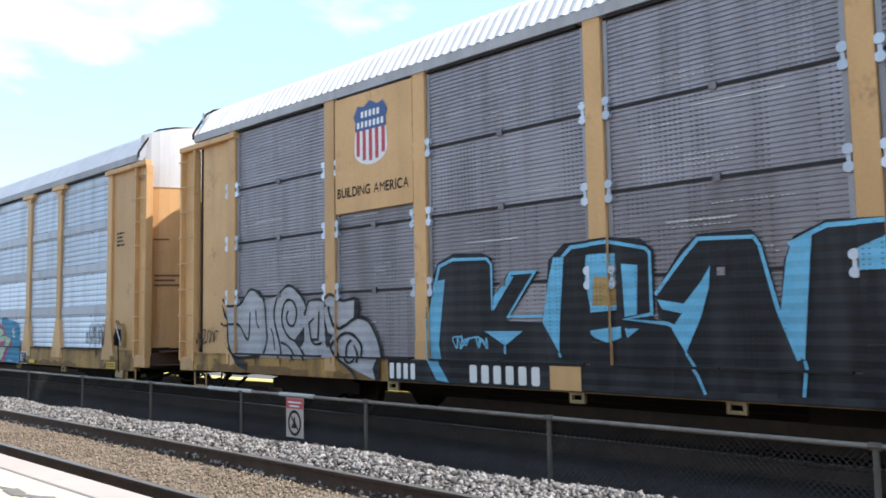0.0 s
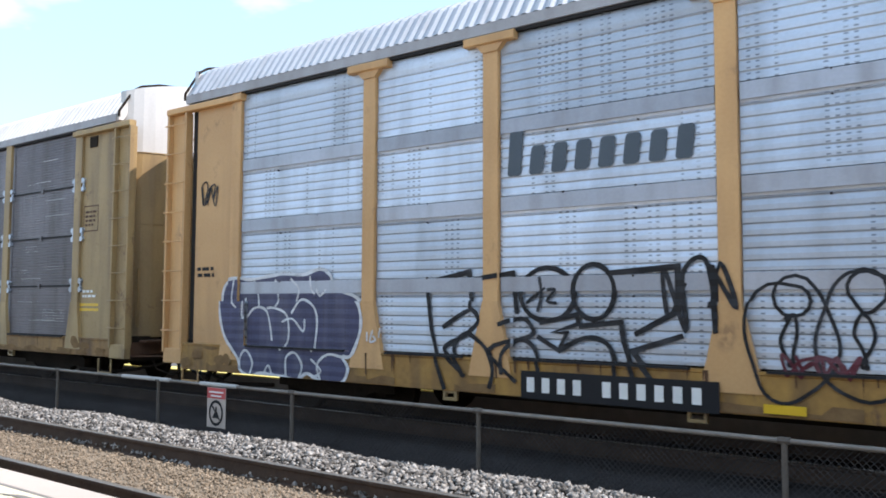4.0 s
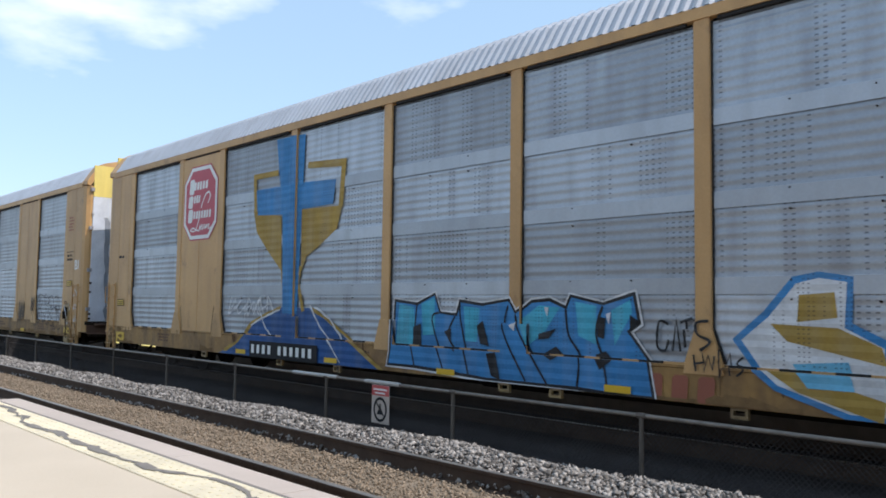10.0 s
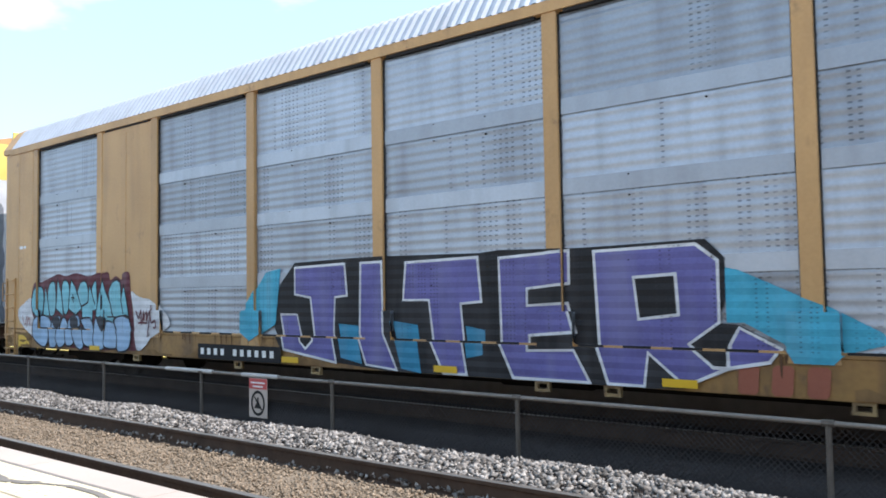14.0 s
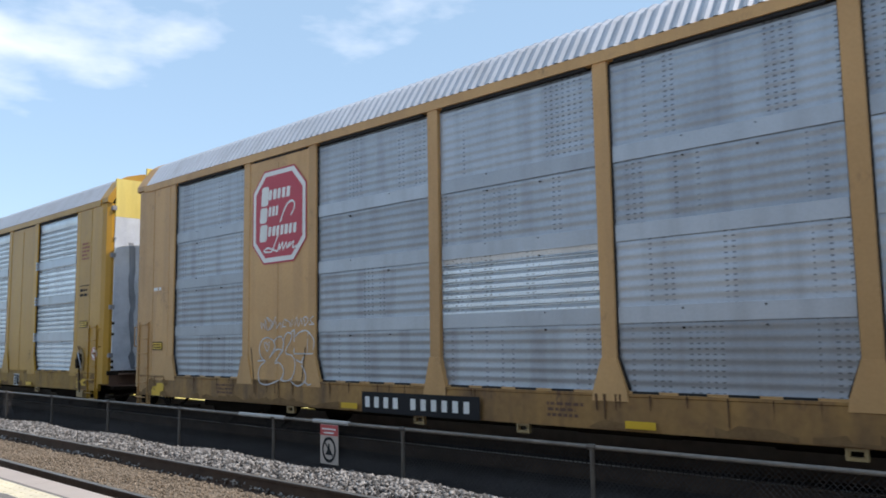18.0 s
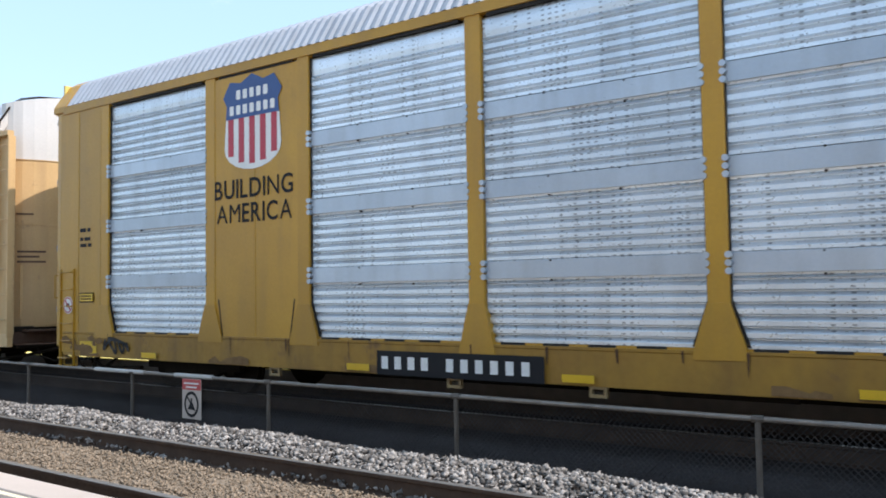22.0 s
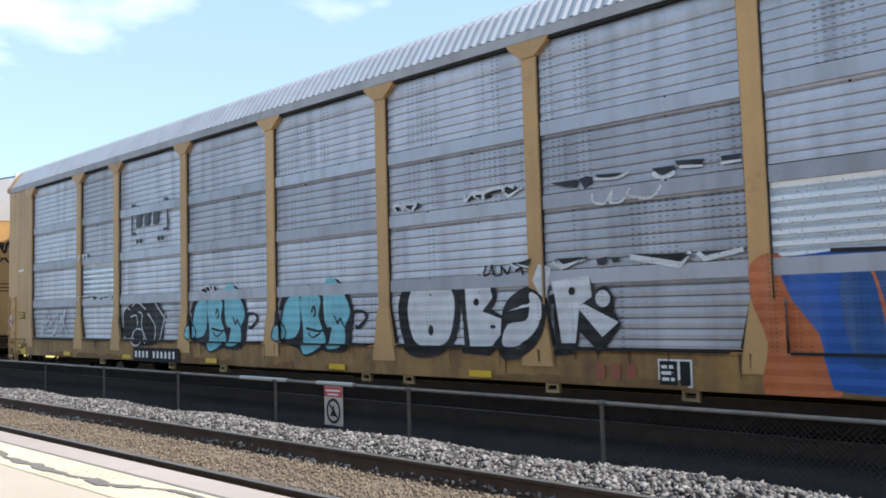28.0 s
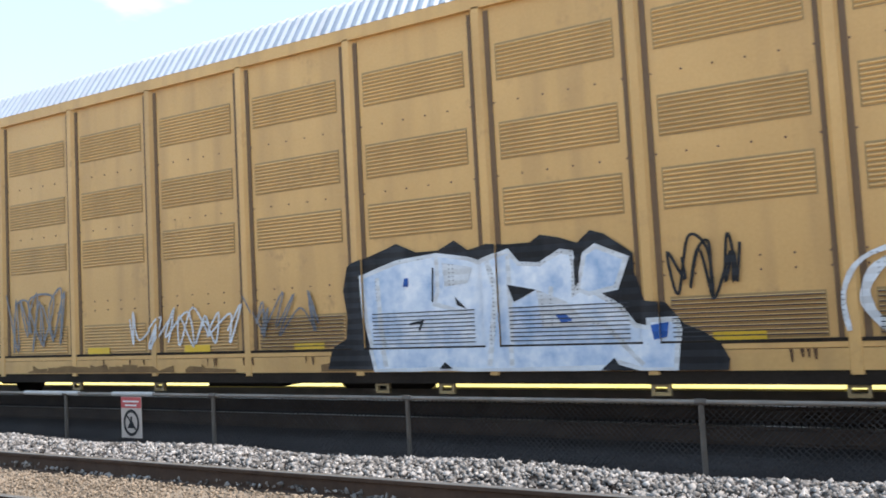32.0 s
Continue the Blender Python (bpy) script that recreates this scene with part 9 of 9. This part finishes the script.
on_door("j", "graffiti_tag", scrawl(0.2, 0.72, 3.35, 3.75, strokes=4, wide=0.04, seed=91, loops=5), SPRAY["black"], "black tag on the curved end door")
on_door("j", "graffiti_tag", scrawl(0.2, 0.5, 3.0, 3.25, strokes=2, wide=0.03, seed=92, loops=4), SPRAY["black"], "small black tag on the curved end door")
for v0 in (3.2, 4.36):
    on_door("c", "door_bar", [rect(0.1, 0.7, v0, v0 + 0.09)], GRIME, "dark bar across the curved end door")
for key in "bhj":
    lines = [rect(0.32, 0.62 - 0.06 * (k % 2), 2.25 + 0.1 * k, 2.29 + 0.1 * k) for k in range(3)] + [rect(0.3, 0.5, 3.2, 3.23)]
    on_door(key, "stencil", lines, RUST, "faint unreadable stencil on the end door")


# rust runs and grime on sills, posts and plates
STAIN = paint("rust_brown_stain", (0.15, 0.08, 0.04), (0.07, 0.04, 0.025), 0.75, coarse=6.0, fine=30.0, spread=0.0, gloss=0.15)
GRIT = paint("dusty_brown_smear", (0.25, 0.15, 0.065), (0.15, 0.085, 0.04), 0.75, coarse=6.0, fine=30.0, spread=0.0, gloss=0.15)


def stains(key, count, seed):
    """Thin downward runs from the sill top and the post feet, and ragged smears along the sill's lower edge."""
    r = random.Random(seed)
    runs, smears = [], []
    top = SILL_TOP - 0.01 if key != "j" else 0.86
    low = 0.67 if key == "j" else 0.65 if key in "ac" else 0.55
    for _ in range(count):
        x, w, h = r.uniform(-12.6, 12.6), r.uniform(0.006, 0.022), r.uniform(0.08, top - low - 0.06)
        runs.append([(x - w, top), (x + w, top), (x + w * 0.5 + r.uniform(-0.01, 0.01), top - h), (x - w * 0.3, top - h * 0.9)])
    for _ in range(count // 2):
        x, n = r.uniform(-12.6, 12.0), r.randint(4, 8)
        xs = [x + k * r.uniform(0.08, 0.2) for k in range(n)]
        tops = [low + r.uniform(0.02, 0.13) for _ in xs]
        smears += [[(xs[k], low + 0.004), (xs[k + 1], low + 0.004), (xs[k + 1], tops[k + 1]), (xs[k], tops[k])] for k in range(n - 1) if xs[k + 1] > xs[k]]
    for s_ in (-1, 1):
        for _ in range(9):
            x, z, n = s_ * r.uniform(11.75, 12.9), r.uniform(low, 0.9), 9
            a, b = r.uniform(0.06, 0.24), r.uniform(0.03, 0.09)
            smears.append([(x + a * r.uniform(0.6, 1.2) * math.cos(k * 2 * math.pi / n), max(low, z + b * r.uniform(0.5, 1.3) * math.sin(k * 2 * math.pi / n))) for k in range(n)])
    tagged(decal(CARS[key], "rust_run", key, runs, STAIN, -1, "thin rusty runs down the paint"), kind="stuff")
    tagged(decal(CARS[key], "grime_smear", key, smears, GRIT, -1, "ragged smears of brown grime"), kind="stuff")


for n_, key in enumerate("abcdefghij"):
    stains(key, 26 if key == "g" else 55, 300 + n_)


# ---- across the tracks: platform, station house, shelter, trees ----
FAR_EDGE, FAR_TOP = 11.45, 0.10
# shade on the far platform is put into the slab's dark grey
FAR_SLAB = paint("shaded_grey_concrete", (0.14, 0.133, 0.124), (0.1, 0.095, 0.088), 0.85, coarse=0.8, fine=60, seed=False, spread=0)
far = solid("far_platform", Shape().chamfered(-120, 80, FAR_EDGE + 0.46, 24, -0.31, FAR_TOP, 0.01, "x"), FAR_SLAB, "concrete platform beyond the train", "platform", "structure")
# dark joint grey gives this wall its painted-in shade
part("edge_wall", Shape().box(-120, 80, FAR_EDGE, FAR_EDGE + 0.46, -0.31, FAR_TOP - 0.034), WORN_AND_SHADED, far, "shaded wall below the platform edge")
for k in range(60):
    x0 = -40 + k * 1.0
    part("tactile_tile", Shape().chamfered(x0 + 0.004, x0 + 0.996, FAR_EDGE - 0.02, FAR_EDGE + 0.45, FAR_TOP - 0.03, FAR_TOP + 0.003, 0.006, "x"), FAR_YELLOW, far)

TILE = paint("grey_roof_tile", (0.42, 0.44, 0.46), (0.34, 0.36, 0.38), 0.7, coarse=1.0, bump=0.004)
STUCCO = paint("pale_stucco", (0.62, 0.60, 0.56), (0.52, 0.50, 0.47), 0.85, coarse=0.8, fine=60, bump=0.002)
TIMBER = paint("tan_timber", (0.36, 0.26, 0.15), (0.27, 0.19, 0.11), 0.7, coarse=2.0, streak=0.2)
WEATHERED = paint("weathered_grey_timber", (0.22, 0.21, 0.2), (0.15, 0.145, 0.14), 0.8, coarse=2.5, streak=0.3)
# near-black board colour that holds the shade under the porch
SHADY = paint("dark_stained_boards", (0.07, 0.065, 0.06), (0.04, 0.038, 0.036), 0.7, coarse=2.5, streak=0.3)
house = empty("station_house", "low station house with a pale hipped roof and timber posts", "building")
HX0, HX1, HY = -2.2, 16.0, 15.4
EAVE_Z, RIDGE_Z = 4.05, 5.55
roof_ = part("roof", Shape().add([(HX0, HY, EAVE_Z), (HX1, HY, EAVE_Z), (HX1, HY + 8, EAVE_Z), (HX0, HY + 8, EAVE_Z), (HX0 + 1.9, HY + 4, RIDGE_Z), (HX1 - 1.9, HY + 4, RIDGE_Z)], [(0, 1, 5, 4), (1, 2, 5), (2, 3, 4, 5), (3, 0, 4), (3, 2, 1, 0)]), TILE, house, "hipped roof of pale grey tiles")
for k in range(12):
    f0 = k / 12
    y0, z0, xa, xb = HY + 4 * f0, EAVE_Z + (RIDGE_Z - EAVE_Z) * f0, HX0 + 1.9 * f0, HX1 - 1.9 * f0
    part("tile_course", Shape().prism([(y0 - 0.02, z0 - 0.005), (y0 - 0.02, z0 + 0.035), (y0 + 0.36, z0 + 0.125), (y0 + 0.36, z0 + 0.09)], xa + 0.02, xb - 0.02), TILE, roof_)
part("fascia", Shape().chamfered(HX0 + 0.02, HX1, HY - 0.1, HY + 0.1, 3.35, EAVE_Z - 0.01, 0.02, "x"), STUCCO, house, "deep pale fascia board")
part("soffit", Shape().box(HX0 + 0.05, HX1, HY + 0.1, HY + 7.9, 3.4, 3.46), WEATHERED, house)
for x in (HX0 + 0.35, HX0 + 1.75, HX0 + 3.6, HX0 + 6.4, HX0 + 9.2, HX0 + 12.0):
    part("porch_post", Shape().chamfered(x - 0.13, x + 0.13, HY + 0.2, HY + 0.46, FAR_TOP, 3.36, 0.02, "z"), TIMBER, house, "square timber porch post")
part("back_wall", Shape().box(HX0 + 0.2, HX1 - 0.4, HY + 2.6, HY + 2.8, FAR_TOP, 3.4), SHADY, house, "dark shaded wall under the porch")
part("side_wall", Shape().box(HX0 + 0.1, HX0 + 0.2, HY + 1.05, HY + 2.6, FAR_TOP, 3.4), SHADY, house)
part("sill_wall", Shape().box(HX0 + 0.3, HX0 + 2.2, HY + 0.9, HY + 1.05, FAR_TOP, 0.75), STUCCO, house)
GLASS = bpy.data.materials.new("window_glass")
GLASS.use_nodes = True
gb = GLASS.node_tree.nodes["Principled BSDF"]
gb.inputs["Base Color"].default_value, gb.inputs["Roughness"].default_value = (0.8, 0.86, 0.86, 1), 0.04
gb.inputs["Transmission Weight"].default_value = 1.0
win = part("window", Shape().box(HX0 + 0.3, HX0 + 2.2, HY + 0.95, HY + 1.0, 2.55, 2.66).box(HX0 + 0.3, HX0 + 0.38, HY + 0.93, HY + 1.02, 0.75, 2.6).box(HX0 + 1.2, HX0 + 1.28, HY + 0.93, HY + 1.02, 0.75, 2.6).box(HX0 + 2.12, HX0 + 2.2, HY + 0.93, HY + 1.02, 0.75, 2.6), WEATHERED, house, "window screen in a dark frame")
for k in range(4):
    part("bench_slat", Shape().box(HX0 + 0.5, HX0 + 3.0, HY + 1.5 + k * 0.12, HY + 1.58 + k * 0.12, 0.52, 0.56), TIMBER, house)
pane_ob = part("pane", Shape().box(HX0 + 0.38, HX0 + 1.2, HY + 0.965, HY + 0.985, 0.76, 2.55), GLASS, win)
pane_ob.visible_shadow = False

shelter = empty("waiting_shelter", "weathered grey timber shelter with crossed beams", "shelter")
for x in (-9.2, -7.6, -6.0, -4.6, -3.3, -2.7):
    part("shelter_post", Shape().chamfered(x - 0.12, x + 0.12, 14.6, 14.84, FAR_TOP, 3.1, 0.015, "z"), WEATHERED, shelter)
for z in (2.52, 2.78, 3.0):
    part("beam", Shape().chamfered(-9.6, -2.55, 14.5, 14.95, z, z + 0.14, 0.015, "x"), WEATHERED, shelter)
for k in range(15):
    x = -9.5 + k * 0.46
    part("rafter", Shape().chamfered(x, x + 0.07, 14.42, 16.4, 3.15, 3.25, 0.008, "y"), WEATHERED, shelter)
for x in (-8.4, -6.8, -5.3, -3.95):
    g_ = part("display_frame", Shape().chamfered(x - 0.5, x + 0.5, 14.86, 14.93, 0.6, 2.4, 0.01, "z"), STUCCO, shelter, "pale display frame")
    part("display_bar", Shape().box(x - 0.03, x + 0.03, 14.83, 14.85, 0.8, 2.2), STUCCO, g_)
    part("display_glass", Shape().box(x - 0.4, x + 0.4, 14.85, 14.858, 0.8, 2.2), WEATHERED, g_)

part("wall_panel", Shape().box(-9.3, -2.6, 14.95, 15.0, FAR_TOP, 2.6), WEATHERED, shelter, "grey boarded back of the shelter")
lamp = empty("street_lamp", "slim grey lamp post behind the station house", "street lamp")
part("pole", Shape().rod((-2.4, 27.0, -0.3), (-2.4, 27.0, 8.2), 0.05, 8), ROOF, lamp)
part("lamp_arm", Shape().pipe([(-2.4, 27, 8.15), (-2.3, 26.95, 8.25), (-2.05, 26.85, 8.25)], 0.03), ROOF, lamp)
part("lamp_head", Shape().chamfered(-2.1, -1.75, 26.7, 26.95, 8.2, 8.28, 0.03, "x"), ROOF, lamp)

# trees behind the station, partly seen between the cars
FOLIAGE = paint("tree_leaf", (0.07, 0.13, 0.035), (0.12, 0.17, 0.06), 0.7, coarse=3, seed=False, island=True, spread=0.45)
BARK = paint("tree_bark", (0.14, 0.1, 0.07), (0.09, 0.065, 0.05), 0.9, coarse=5, bump=0.01)


def tree(x, y, height, seed):
    r = random.Random(seed)
    t = empty("tree", "broad leafy green tree behind the station", "tree", "trees behind the station", at=(x, y, -0.32))
    limbs = Shape()
    tips = []
    limbs.rod((0, 0, 0), (0.1, 0, height * 0.4), 0.16, 8)
    for k in range(7):
        a, up = k * 0.9 + r.random(), r.uniform(0.55, 0.95) * height
        out = r.uniform(0.15, 0.32) * height
        tip = (math.cos(a) * out, math.sin(a) * out, up)
        limbs.rod((0.1, 0, height * r.uniform(0.25, 0.4)), tip, 0.06, 6)
        tips.append(tip)
    part("trunk", limbs, BARK, t)
    n = 1500
    rng_ = np.random.default_rng(seed)
    centre = np.array([tips[i] for i in rng_.integers(0, 7, n)]) + rng_.normal(0, 0.13 * height, (n, 3)) * np.array([1, 1, 0.75])
    leaf = Shape()
    for c in centre:
        a, b = rng_.normal(0, 1, 3), rng_.normal(0, 1, 3)
        a, b = a / np.linalg.norm(a) * 0.16, b / np.linalg.norm(b) * 0.1
        leaf.add([c - a, c + b, c + a, c - b], [(0, 1, 2, 3)])
    me = bpy.data.meshes.new("crown")
    me.from_pydata([tuple(float(q) for q in p) for p in leaf.v], [], leaf.f)
    part("crown", me, FOLIAGE, t)


for k, (x, y, h) in enumerate(((5.0, 31, 4.0), (-9.0, 36, 4.4), (11.0, 34, 4.8))):
    tree(x, y, h, 40 + k)
hedge_rng = np.random.default_rng(77)
hedge = Shape()
for _ in range(2500):
    c = np.array([hedge_rng.uniform(-14, 14), hedge_rng.uniform(21.5, 22.6), hedge_rng.uniform(-0.3, 1.9)])
    a, b = hedge_rng.normal(0, 1, 3), hedge_rng.normal(0, 1, 3)
    a, b = a / np.linalg.norm(a) * 0.13, b / np.linalg.norm(b) * 0.08
    hedge.add([c - a, c + b, c + a, c - b], [(0, 1, 2, 3)])
hm = bpy.data.meshes.new("hedge")
hm.from_pydata([tuple(float(q) for q in p) for p in hedge.v], [], hedge.f)
hm.materials.append(FOLIAGE)
tagged(new("hedge", hm), "clipped green hedge beyond the far platform", "hedge", "", "stuff")

# an unseen wall added behind the viewer; closes the platform, bounces light at the cars
solid("wall_south", Shape().chamfered(-13.0, 42.0, -5.6, -5.2, 0.15, 5.6, 0.02, "x"), paint("pale_station_stucco", (0.5, 0.47, 0.43), (0.42, 0.39, 0.36), 0.85, coarse=0.6, fine=50, bump=0.002, seed=False, spread=0), "unseen plain pale stucco wall added behind the platform", "wall", "structure")

motions()
